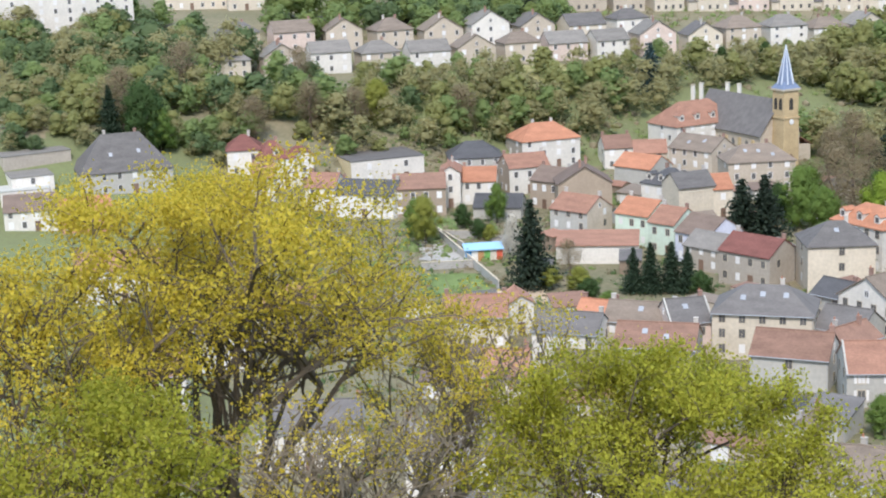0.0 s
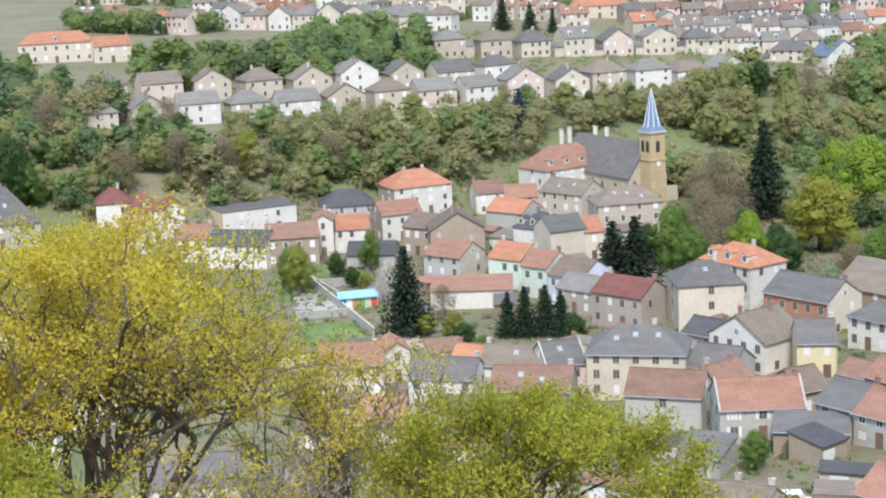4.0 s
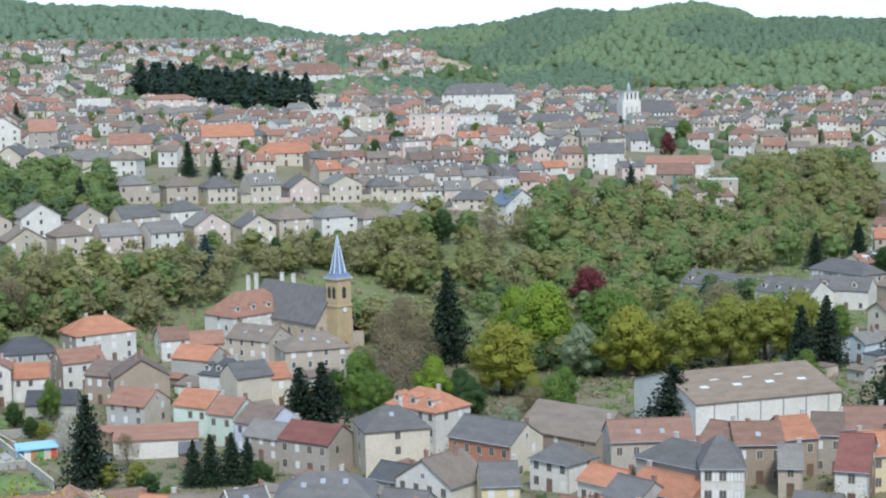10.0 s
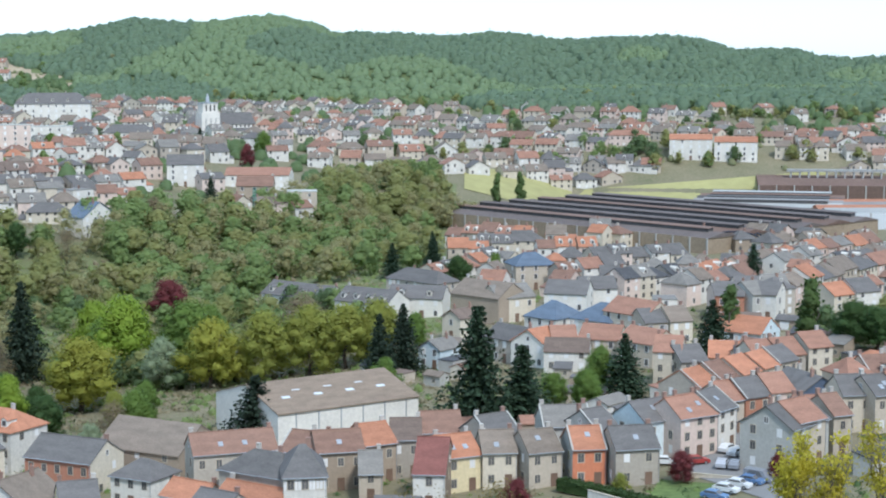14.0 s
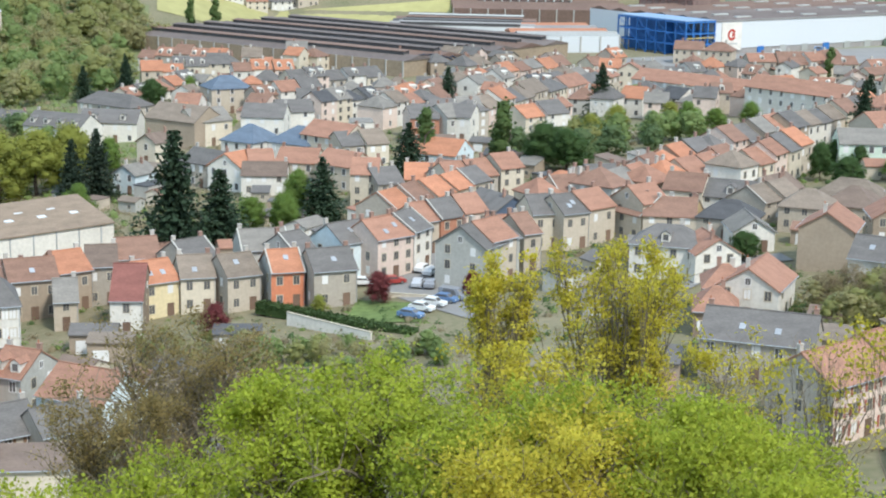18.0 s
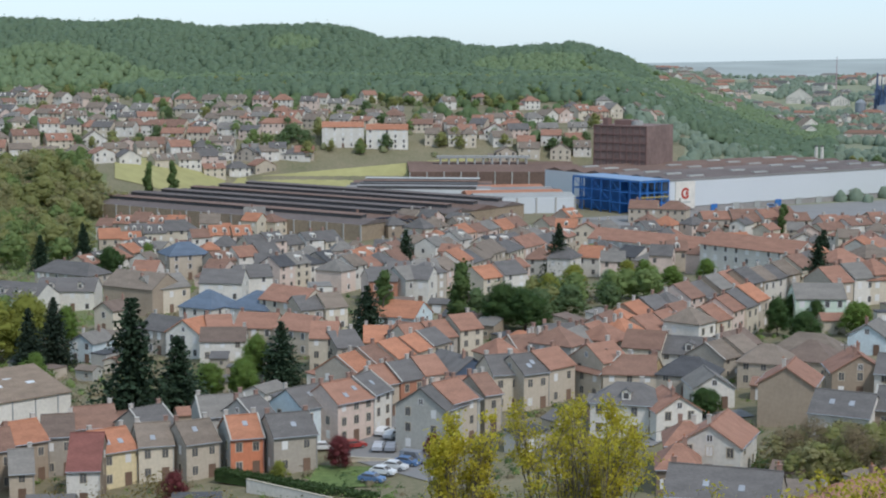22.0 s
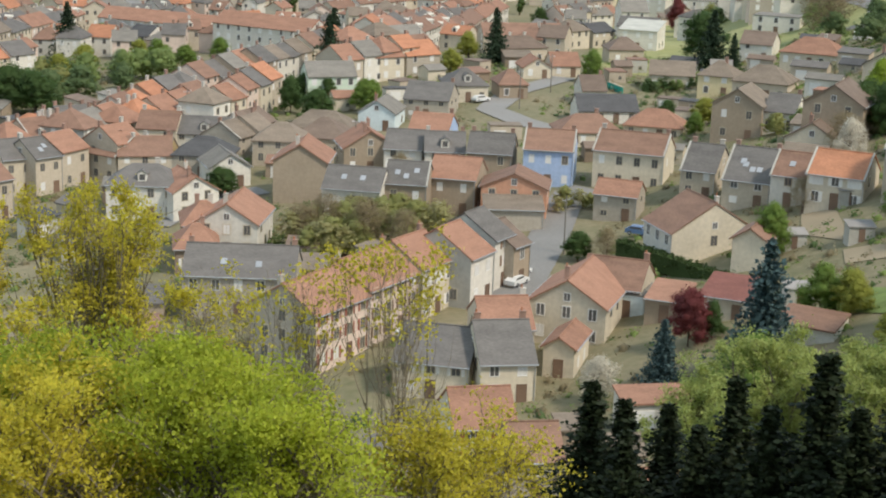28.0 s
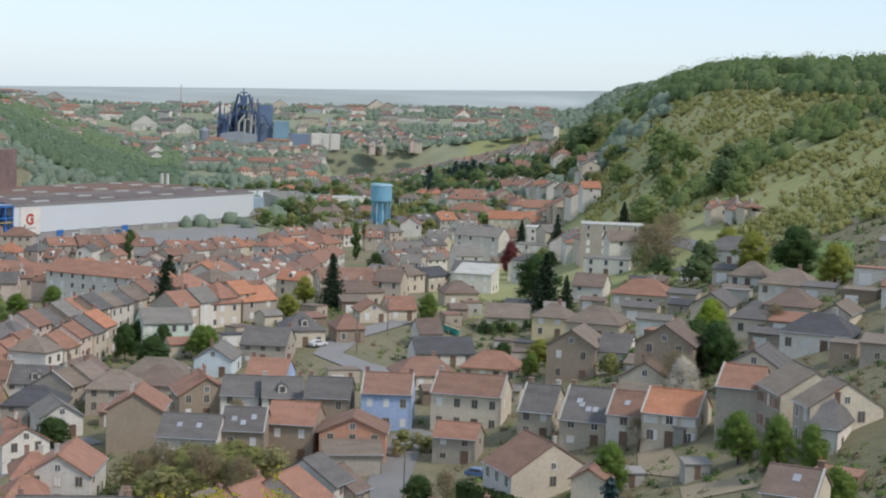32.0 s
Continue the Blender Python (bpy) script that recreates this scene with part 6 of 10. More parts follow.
outbuilding(-133.2, 253.5, -12, 7.5, 4.7, 2.5, "F", "beige", "taupe")
outbuilding(75.1, 362.3, 43, 6.4, 3.7, 2.8, "G", "white", "brown")
outbuilding(-15.9, 302.1, 13, 6.9, 4.6, 3.2, "G", "tan", "terra")
outbuilding(-8.7, 342.7, -8, 6.2, 3.6, 3.3, "F", "tan", "slate")
outbuilding(-147.3, 337.2, 43, 8.1, 3.7, 2.5, "G", "grey", "rust")
outbuilding(-91.2, 181.6, 2, 8.5, 3.4, 2.6, "G", "beige", "rust")
outbuilding(-132.8, 208.5, 15, 6.7, 5.3, 2.8, "M", "brown", "taupe")
outbuilding(-188.5, 351.0, -9, 7.0, 5.2, 3.2, "G", "white", "taupe")
outbuilding(-14.6, 186.7, 33, 8.3, 4.8, 2.4, "M", "white", "slate")
outbuilding(-168.9, 323.3, 54, 5.0, 3.4, 2.7, "G", "white", "taupe")
outbuilding(-35.1, 366.9, 55, 4.9, 4.1, 2.8, "G", "cream", "rust")
outbuilding(-1.3, 319.3, 54, 7.4, 5.2, 2.8, "G", "white", "grey")
outbuilding(-154.6, 244.0, 44, 6.7, 5.7, 2.3, "M", "white", "rust")
outbuilding(57.6, 280.3, -21, 8.0, 4.7, 3.1, "G", "brown", "grey")
outbuilding(-132.7, 304.4, -23, 4.8, 5.3, 2.8, "F", "beige", "dark")
outbuilding(-89.9, 196.8, 31, 4.9, 3.6, 2.8, "M", "white", "dark")
outbuilding(190.3, 261.1, -51, 7.2, 4.2, 3.1, "F", "brown", "terra")
outbuilding(-184.1, 316.8, 54, 5.3, 5.5, 2.8, "G", "grey", "grey")
outbuilding(102.5, 395.9, 319, 8.0, 4.8, 2.6, "M", "greybeige", "rust")
outbuilding(-134.6, 312.9, -23, 4.6, 3.7, 3.2, "G", "cream", "rust")
outbuilding(75.7, 131.5, -14, 4.4, 5.5, 3.2, "G", "beige", "taupe")
outbuilding(-225.1, 352.3, 53, 4.2, 5.6, 2.7, "G", "cream", "brown")
outbuilding(-98.7, 264.5, -18, 4.7, 5.9, 2.5, "M", "greybeige", "grey")
outbuilding(61.6, 349.1, 12, 5.2, 3.5, 2.5, "M", "cream", "brown")
outbuilding(-163.8, 350.6, 43, 4.0, 5.7, 3.0, "F", "white", "slate")
outbuilding(-146.7, 194.3, 30, 7.9, 4.1, 2.9, "M", "grey", "brown")
outbuilding(143.0, 265.6, -15, 5.4, 3.5, 2.8, "G", "brown", "brown")
outbuilding(-47.1, 169.2, 17, 4.3, 3.2, 2.6, "M", "grey", "taupe")
outbuilding(-182.3, 379.1, 41, 8.4, 3.2, 2.9, "M", "grey", "rust")
outbuilding(-129.3, 179.5, 30, 4.4, 3.8, 3.1, "M", "white", "slate")
outbuilding(185.0, 312.7, -45, 5.7, 3.4, 2.4, "F", "beige", "brown")
outbuilding(13.5, 364.0, -41, 4.6, 3.3, 2.3, "F", "tan", "taupe")
outbuilding(85.1, 141.4, -12, 7.5, 3.7, 2.9, "M", "white", "terra")
outbuilding(-14.1, 361.3, -3, 4.0, 4.2, 2.4, "M", "greybeige", "slate")
outbuilding(-58.4, 418.5, 53, 4.0, 5.0, 3.2, "G", "grey", "rust")
outbuilding(87.8, 284.1, -27, 7.1, 4.5, 2.8, "G", "tan", "rust")
outbuilding(-90.7, 168.1, 2, 6.7, 3.2, 2.8, "G", "brown", "taupe")
outbuilding(-197.6, 311.7, 38, 5.5, 4.8, 2.5, "M", "brown", "taupe")
outbuilding(-6.1, 349.7, -8, 5.3, 3.2, 2.7, "G", "beige", "taupe")
outbuilding(-122.9, 253.6, -15, 5.2, 4.0, 2.6, "G", "grey", "taupe")
outbuilding(171.4, 241.4, -47, 5.9, 5.2, 2.5, "M", "beige", "taupe")
outbuilding(25.5, 407.4, 26, 4.9, 5.4, 2.9, "F", "tan", "rust")
outbuilding(45.8, 272.9, 300, 4.4, 5.3, 3.0, "G", "cream", "slate")
outbuilding(191.8, 225.6, -53, 6.7, 5.9, 2.5, "M", "greybeige", "terra")
outbuilding(-25.0, 222.3, 61, 4.1, 3.7, 3.1, "M", "tan", "rust")
outbuilding(-133.2, 241.4, 15, 6.0, 3.7, 3.2, "M", "grey", "terra")
outbuilding(54.6, 141.9, -12, 5.3, 3.6, 2.4, "F", "greybeige", "taupe")
outbuilding(42.8, 143.0, -12, 7.1, 4.7, 2.9, "M", "beige", "terra")
outbuilding(-8.1, 333.0, -8, 8.2, 3.8, 2.5, "G", "cream", "slate")
outbuilding(-3.7, 391.2, -44, 4.2, 4.3, 3.2, "G", "grey", "brown")
outbuilding(-12.9, 241.8, 0, 7.3, 3.3, 2.7, "M", "greybeige", "dark")
outbuilding(218.6, 363.7, -46, 7.5, 4.8, 3.1, "G", "grey", "dark")
outbuilding(-28.5, 304.9, 17, 4.7, 3.5, 3.3, "G", "brown", "rust")
outbuilding(243.0, 343.0, -46, 6.6, 3.3, 2.8, "G", "grey", "dark")
outbuilding(215.3, 289.6, -52, 4.9, 4.5, 2.3, "G", "greybeige", "dark")
outbuilding(4.4, 422.0, 53, 8.0, 5.7, 2.9, "G", "brown", "taupe")
outbuilding(-19.9, 216.8, 61, 5.3, 3.7, 3.0, "M", "tan", "taupe")
outbuilding(118.4, 339.0, -6, 5.1, 5.2, 3.2, "G", "cream", "terra")
outbuilding(225.5, 339.3, -46, 6.5, 3.3, 2.4, "G", "greybeige", "brown")
outbuilding(184.2, 270.3, -47, 5.9, 5.3, 2.5, "M", "greybeige", "rust")
outbuilding(-88.9, 158.0, -1, 5.1, 4.6, 3.1, "M", "white", "slate")
outbuilding(35.6, 192.0, -18, 4.1, 4.6, 3.1, "M", "white", "grey")
outbuilding(-2.9, 356.8, -41, 5.4, 4.4, 2.8, "F", "tan", "grey")
outbuilding(-160.0, 374.5, 41, 6.2, 4.8, 2.4, "G", "cream", "rust")
outbuilding(-35.7, 298.4, 17, 6.2, 3.6, 2.8, "F", "white", "grey")
outbuilding(184.3, 303.2, -47, 4.6, 3.8, 2.4, "F", "tan", "dark")
outbuilding(240.2, 304.8, -48, 7.3, 4.8, 3.1, "G", "cream", "slate")
outbuilding(-44.0, 404.4, -37, 5.4, 3.4, 2.8, "M", "cream", "taupe")
outbuilding(-52.4, 364.2, -32, 4.6, 4.7, 2.7, "F", "beige", "brown")
outbuilding(-60.0, 377.0, -32, 6.4, 4.3, 2.5, "G", "cream", "dark")
outbuilding(44.6, 252.3, -21, 6.8, 5.2, 3.2, "M", "grey", "taupe")
outbuilding(-112.4, 204.6, 20, 6.8, 4.6, 2.8, "G", "beige", "brown")
outbuilding(-169.9, 356.1, 41, 6.6, 4.7, 2.9, "M", "grey", "brown")
outbuilding(168.1, 375.3, 27, 4.4, 5.7, 2.8, "F", "beige", "brown")
outbuilding(-101.3, 179.5, 2, 4.2, 3.6, 3.1, "G", "cream", "taupe")
outbuilding(138.4, 352.4, 24, 5.3, 3.8, 2.6, "F", "beige", "brown")
outbuilding(83.7, 220.1, 37, 5.1, 3.4, 2.6, "M", "grey", "taupe")
outbuilding(240.3, 334.1, -51, 5.0, 4.8, 2.7, "M", "brown", "brown")
outbuilding(41.8, 264.4, 46, 7.0, 3.7, 3.0, "M", "grey", "dark")
outbuilding(-76.0, 153.8, -1, 7.4, 4.6, 2.5, "M", "beige", "slate")
outbuilding(-48.3, 285.5, 35, 5.5, 3.4, 2.7, "M", "cream", "taupe")
outbuilding(-62.6, 192.7, 11, 8.2, 3.4, 2.7, "G", "beige", "dark")
outbuilding(149.8, 362.6, 12, 5.1, 4.3, 3.2, "G", "cream", "grey")
outbuilding(-159.5, 339.9, 43, 6.4, 4.8, 2.8, "F", "brown", "taupe")
outbuilding(187.3, 191.9, -54, 6.5, 5.7, 3.3, "M", "cream", "taupe")
outbuilding(52.7, 132.1, -14, 4.8, 4.8, 2.8, "G", "beige", "grey")
outbuilding(100.4, 112.0, -54, 7.3, 4.4, 3.0, "G", "white", "dark")
outbuilding(217.6, 232.4, -53, 7.1, 3.6, 2.9, "F", "white", "terra")
outbuilding(125.0, 300.1, -35, 5.3, 5.9, 2.4, "F", "tan", "slate")
outbuilding(-197.5, 338.2, -9, 7.3, 5.7, 2.7, "M", "white", "taupe")
outbuilding(-158.0, 325.5, 43, 5.0, 5.6, 3.2, "F", "beige", "rust")
outbuilding(184.4, 222.0, -55, 6.7, 3.5, 3.0, "G", "greybeige", "slate")
outbuilding(180.4, 381.5, -14, 7.4, 5.6, 3.0, "M", "brown", "taupe")
outbuilding(85.4, 130.3, -14, 4.2, 3.6, 2.6, "M", "greybeige", "taupe")
outbuilding(-155.2, 367.6, 41, 5.3, 6.0, 3.0, "G", "greybeige", "slate")
outbuilding(251.7, 311.3, -51, 4.5, 4.5, 3.2, "G", "cream", "brown")
outbuilding(171.8, 182.3, -52, 4.0, 4.4, 3.3, "M", "greybeige", "taupe")
outbuilding(-18.0, 204.1, -29, 8.0, 5.3, 2.5, "F", "tan", "grey")
outbuilding(-106.5, 303.5, -23, 6.4, 4.5, 2.5, "G", "grey", "rust")
outbuilding(-18.6, 165.7, 3, 5.6, 5.7, 2.9, "G", "tan", "grey")
outbuilding(47.5, 234.7, -13, 5.6, 4.4, 3.0, "F", "cream", "dark")
outbuilding(-207.8, 347.4, -8, 7.1, 3.5, 2.5, "G", "brown", "terra")
outbuilding(-99.2, 192.5, 2, 4.8, 4.6, 2.5, "F", "grey", "dark")
outbuilding(38.4, 173.0, -6, 8.4, 4.5, 2.7, "G", "greybeige", "grey")
outbuilding(-2.7, 303.3, 54, 4.3, 5.4, 2.7, "G", "grey", "grey")
outbuilding(-110.8, 150.5, 36, 4.6, 3.6, 2.4, "G", "brown", "slate")
outbuilding(-138.5, 299.0, 67, 6.0, 4.9, 2.9, "M", "white", "grey")
outbuilding(47.7, 422.3, -24, 5.3, 4.8, 2.8, "F", "beige", "brown")
outbuilding(68.6, 193.1, 25, 6.9, 3.7, 2.5, "G", "grey", "taupe")
outbuilding(207.9, 368.4, -16, 5.0, 4.1, 3.3, "F", "grey", "rust")
outbuilding(77.2, 143.5, -12, 4.4, 3.2, 2.4, "M", "tan", "taupe")
outbuilding(-77.0, 162.9, -1, 5.8, 3.3, 3.0, "M", "brown", "dark")
outbuilding(57.6, 125.5, -14, 4.7, 5.6, 2.6, "G", "white", "taupe")
outbuilding(-53.9, 148.4, -1, 4.0, 3.6, 2.5, "F", "cream", "slate")
outbuilding(-98.8, 162.6, 36, 8.1, 5.9, 2.5, "G", "brown", "grey")
outbuilding(45.1, 211.9, -18, 6.9, 5.5, 2.7, "M", "tan", "slate")
outbuilding(-144.3, 202.8, 15, 5.3, 5.3, 2.9, "G", "brown", "taupe")
outbuilding(47.6, 176.7, -6, 7.1, 5.6, 3.2, "G", "grey", "taupe")
outbuilding(133.7, 344.1, -6, 7.3, 3.3, 2.5, "F", "white", "dark")
outbuilding(-113.8, 245.9, -15, 5.1, 4.5, 3.1, "G", "cream", "terra")
outbuilding(-31.8, 240.0, 0, 6.9, 3.4, 3.3, "M", "tan", "taupe")
outbuilding(-61.6, 182.5, 17, 4.6, 5.2, 2.9, "F", "tan", "taupe")
outbuilding(155.3, 391.8, 22, 6.4, 4.5, 3.1, "G", "tan", "taupe")
outbuilding(-194.2, 284.8, 84, 5.9, 4.7, 2.3, "G", "greybeige", "grey")
outbuilding(41.5, 379.1, -30, 7.1, 5.7, 3.1, "M", "cream", "rust")
outbuilding(203.9, 221.1, -53, 6.2, 5.2, 2.9, "F", "brown", "taupe")
outbuilding(-151.9, 208.4, 34, 6.9, 5.4, 2.5, "G", "white", "brown")
outbuilding(-36.0, 227.4, -27, 5.8, 5.9, 3.0, "G", "cream", "brown")
outbuilding(238.2, 250.1, -53, 4.4, 4.0, 2.7, "M", "beige", "grey")
outbuilding(76.3, 372.6, 48, 6.9, 4.7, 2.5, "M", "white", "grey")
outbuilding(-177.3, 349.9, 41, 5.4, 4.0, 2.9, "M", "grey", "rust")
outbuilding(49.7, 162.7, -9, 6.7, 4.5, 2.8, "M", "tan", "brown")
outbuilding(42.1, 225.0, -13, 4.7, 4.8, 2.6, "M", "grey", "slate")
outbuilding(31.3, 420.2, -5, 5.7, 4.4, 2.7, "G", "white", "brown")
outbuilding(-177.9, 228.5, 44, 4.9, 5.2, 3.0, "F", "white", "brown")
outbuilding(-44.5, 232.8, 15, 7.7, 3.8, 2.5, "M", "grey", "rust")
outbuilding(-68.8, 204.1, 71, 5.6, 5.4, 2.8, "M", "tan", "dark")
outbuilding(46.0, 369.3, -30, 5.3, 5.9, 3.3, "M", "tan", "grey")
outbuilding(9.9, 327.6, 56, 6.2, 3.9, 3.2, "M", "white", "terra")
outbuilding(201.1, 279.2, -51, 7.4, 4.0, 3.1, "G", "white", "grey")
outbuilding(207.1, 328.4, -31, 8.4, 3.2, 3.0, "M", "brown", "dark")
outbuilding(-120.3, 192.9, 30, 8.2, 3.7, 2.3, "M", "cream", "terra")
outbuilding(150.9, 253.1, -42, 4.4, 3.2, 3.2, "G", "cream", "grey")
outbuilding(217.6, 273.5, -51, 6.2, 3.8, 3.2, "F", "grey", "grey")
outbuilding(-112.8, 187.8, 30, 5.5, 4.9, 2.9, "F", "brown", "grey")
outbuilding(50.1, 311.2, 28, 5.6, 4.6, 3.3, "G", "brown", "taupe")
outbuilding(-12.5, 217.5, 61, 5.7, 3.7, 3.2, "M", "brown", "taupe")
outbuilding(151.6, 353.3, -12, 4.2, 3.6, 2.8, "F", "grey", "dark")
outbuilding(-61.3, 155.3, -1, 4.8, 3.6, 2.5, "G", "grey", "rust")
outbuilding(106.2, 146.4, -54, 7.0, 4.8, 2.4, "M", "white", "rust")
outbuilding(-83.3, 304.0, -21, 6.5, 5.0, 2.9, "G", "tan", "terra")
outbuilding(40.7, 412.1, -24, 7.7, 4.3, 2.6, "G", "tan", "slate")
outbuilding(-25.9, 402.3, -35, 7.9, 4.1, 2.6, "F", "greybeige", "slate")
outbuilding(108.6, 405.0, 317, 5.9, 4.5, 2.6, "M", "brown", "taupe")
outbuilding(-169.3, 237.8, 44, 4.6, 3.5, 3.2, "M", "cream", "slate")
outbuilding(-119.7, 181.9, 30, 7.9, 4.9, 2.7, "G", "brown", "dark")
outbuilding(9.8, 419.4, -44, 7.0, 5.0, 3.3, "G", "white", "dark")
outbuilding(200.9, 363.0, -14, 4.5, 4.7, 3.0, "G", "tan", "brown")
outbuilding(-173.8, 262.5, 29, 5.2, 5.1, 3.0, "M", "brown", "slate")
outbuilding(10.2, 357.4, -8, 6.4, 3.9, 2.8, "M", "brown", "terra")
outbuilding(-239.8, 334.0, 40, 6.2, 6.0, 3.2, "G", "tan", "grey")
outbuilding(68.3, 367.4, 43, 5.1, 5.9, 2.7, "M", "beige", "brown")
outbuilding(-32.0, 162.9, 3, 7.8, 3.9, 3.1, "G", "grey", "brown")
outbuilding(-9.1, 200.9, 303, 4.1, 4.0, 2.9, "G", "brown", "terra")
outbuilding(173.0, 190.2, -52, 4.2, 4.8, 3.2, "F", "tan", "taupe")
outbuilding(-21.9, 225.6, -27, 7.9, 3.7, 2.5, "M", "greybeige", "dark")
outbuilding(41.5, 388.2, -30, 7.3, 5.4, 2.7, "G", "beige", "dark")
outbuilding(216.4, 342.3, -31, 5.3, 4.2, 3.0, "M", "beige", "grey")
outbuilding(129.5, 142.5, -55, 5.4, 4.3, 2.4, "F", "brown", "terra")
outbuilding(-50.3, 157.1, -1, 5.0, 4.6, 2.4, "F", "cream", "taupe")
outbuilding(57.2, 147.2, -12, 4.2, 3.7, 2.7, "M", "tan", "slate")
outbuilding(193.9, 353.2, -14, 4.2, 6.0, 2.7, "F", "beige", "rust")
outbuilding(212.7, 300.9, -47, 8.1, 4.5, 3.1, "G", "beige", "slate")
outbuilding(-20.2, 174.2, 3, 5.3, 3.5, 2.6, "M", "cream", "dark")


# ---- churches, halls, works and other landmarks ----
def church(x, y, rz):
    top = thing("church", x, y, rz, None, "village church of ochre stone with a blue slate spire", "church")
    st, sl, bl = mat("ochre_ashlar", (0.50, 0.38, 0.21), 0.9, 0.2, 1.6, 0.3, 0.3), roofmat("slate"), mat("spire_slate", (0.19, 0.24, 0.34), 0.6, 0.2, 3, 0.4, 0.2)
    pale = mat("pale_metal", (0.62, 0.66, 0.70), 0.5, 0.1, 3, 0.4, 0.05)
    w, d, h, r = 13.0, 34.0, 9.0, 8.5
    s = Shape().prism([(-w / 2, -6), (w / 2, -6), (w / 2, h), (0, h + r), (-w / 2, h)], 2.5, d)
    part("nave_wall", s.mesh("nave_wall", wallmat("beige")), top)
    s = Shape()
    for k in (-1, 1):
        s.slab([(k * (w / 2 + 0.5), 2.0, h - 0.6), (0, 2.0, h + r + 0.1), (0, d + 0.4, h + r + 0.1), (k * (w / 2 + 0.5), d + 0.4, h - 0.6)], 0.25)
    part("nave_roof", s.mesh("nave_roof", sl), top, None, "grey slate roof")
    s = Shape()
    for k in (-1, 1):
        for i in range(5):
            s.box(k * w / 2 - 0.4, 5 + 6 * i, -4, k * w / 2 + 0.4, 6 + 6 * i, 7)
    part("buttress", s.mesh("buttress", st), top)
    th = 20.5
    tower = part("tower", Shape().box(-2.5, -2.2, -6, 2.5, 2.8, 13).box(-2.7, -2.4, 13, 2.7, 3.0, 13.5).box(-2.4, -2.1, 13.5, 2.4, 2.7, th).mesh("tower", st), top, None, "square ochre stone tower")
    part("cornice", Shape().box(-2.8, -2.5, th, 2.8, 3.1, th + 0.5).mesh("cornice", M_STONE), tower)
    dark = mat("louvre_dark", (0.05, 0.045, 0.04), 0.8)
    arch = Shape().prism([(-0.65, 0), (0.65, 0), (0.65, 2.4), (0.4, 2.95), (0, 3.15), (-0.4, 2.95), (-0.65, 2.4)], -0.03, 0.06).mesh("belfry_opening", dark)
    for a, px, py in ((0, 0, -2.12), (90, 2.42, 0.3), (-90, -2.42, 0.3)):
        for u in (-1.0, 1.0) if a else (0,):
            part("belfry_opening", arch, tower, pose(px + (u if a == 0 else 0), py + (u if a else 0), 15.4, 0, 0, a))
    part("clock", Shape().tube([(0, -2.28, 12.2), (0, -2.4, 12.2)], [0.7, 0.7], 20).mesh("clock", M_FRAME), tower, None, "round white clock face")
    base = [(2.15 * math.cos(radians(45 * i + 22.5)), 0.3 + 2.15 * math.sin(radians(45 * i + 22.5)), th + 1.6) for i in range(8)]
    s = Shape()
    s.add(base + [(0, 0.3, th + 12)], [(i, (i + 1) % 8, 8) for i in range(8)])
    sq = [(-2.8, -2.5, th + 0.5), (2.8, -2.5, th + 0.5), (2.8, 3.1, th + 0.5), (-2.8, 3.1, th + 0.5)]
    s.add(sq + [(0, 0.3, th + 4.0)], [(i, (i + 1) % 4, 4) for i in range(4)])
    spire = part("spire", s.mesh("spire", bl), tower, None, "octagonal blue slate spire")
    for i in range(8):
        part("spire_rib", Shape().tube([(base[i][0] * 1.02, base[i][1] * 1.02, base[i][2]), (0, 0.3, th + 12.05)], [0.2, 0.07], 5).mesh("spire_rib", pale), spire)
    part("cross", Shape().box(-0.05, 0.25, th + 12, 0.05, 0.35, th + 13.4).box(-0.35, 0.25, th + 12.8, 0.35, 0.35, th + 12.9).mesh("cross", dark), spire)
    part("door", Shape().prism([(-1, -0.3), (1, -0.3), (1, 2.6), (0, 3.8), (-1, 2.6)], -2.26, -2.1).mesh("door", M_DOOR), tower)
    win = Shape().prism([(-0.6, 0), (0.6, 0), (0.6, 3), (0, 3.8), (-0.6, 3)], -0.05, 0.05).mesh("window", M_GLASS)
    for k in (-1, 1):
        for i in range(5):
            part("window", win, top, pose(k * w / 2, 8.5 + 6 * i, 3, 0, 0, 90 * k))
        part("window", win, top, pose(k * 4.4, 2.46, 3.5))
    part("chapel", Shape().box(w / 2, 4, -5, w / 2 + 5, 14, 4.5).mesh("chapel", wallmat("beige")), top)
    part("chapel_roof", Shape().slab([(w / 2, 3.7, 7.5), (w / 2 + 5.4, 3.7, 4.3), (w / 2 + 5.4, 14.3, 4.3), (w / 2, 14.3, 7.5)], 0.2).mesh("chapel_roof", roofmat("terra")), top, None, "red tiled lean-to roof")


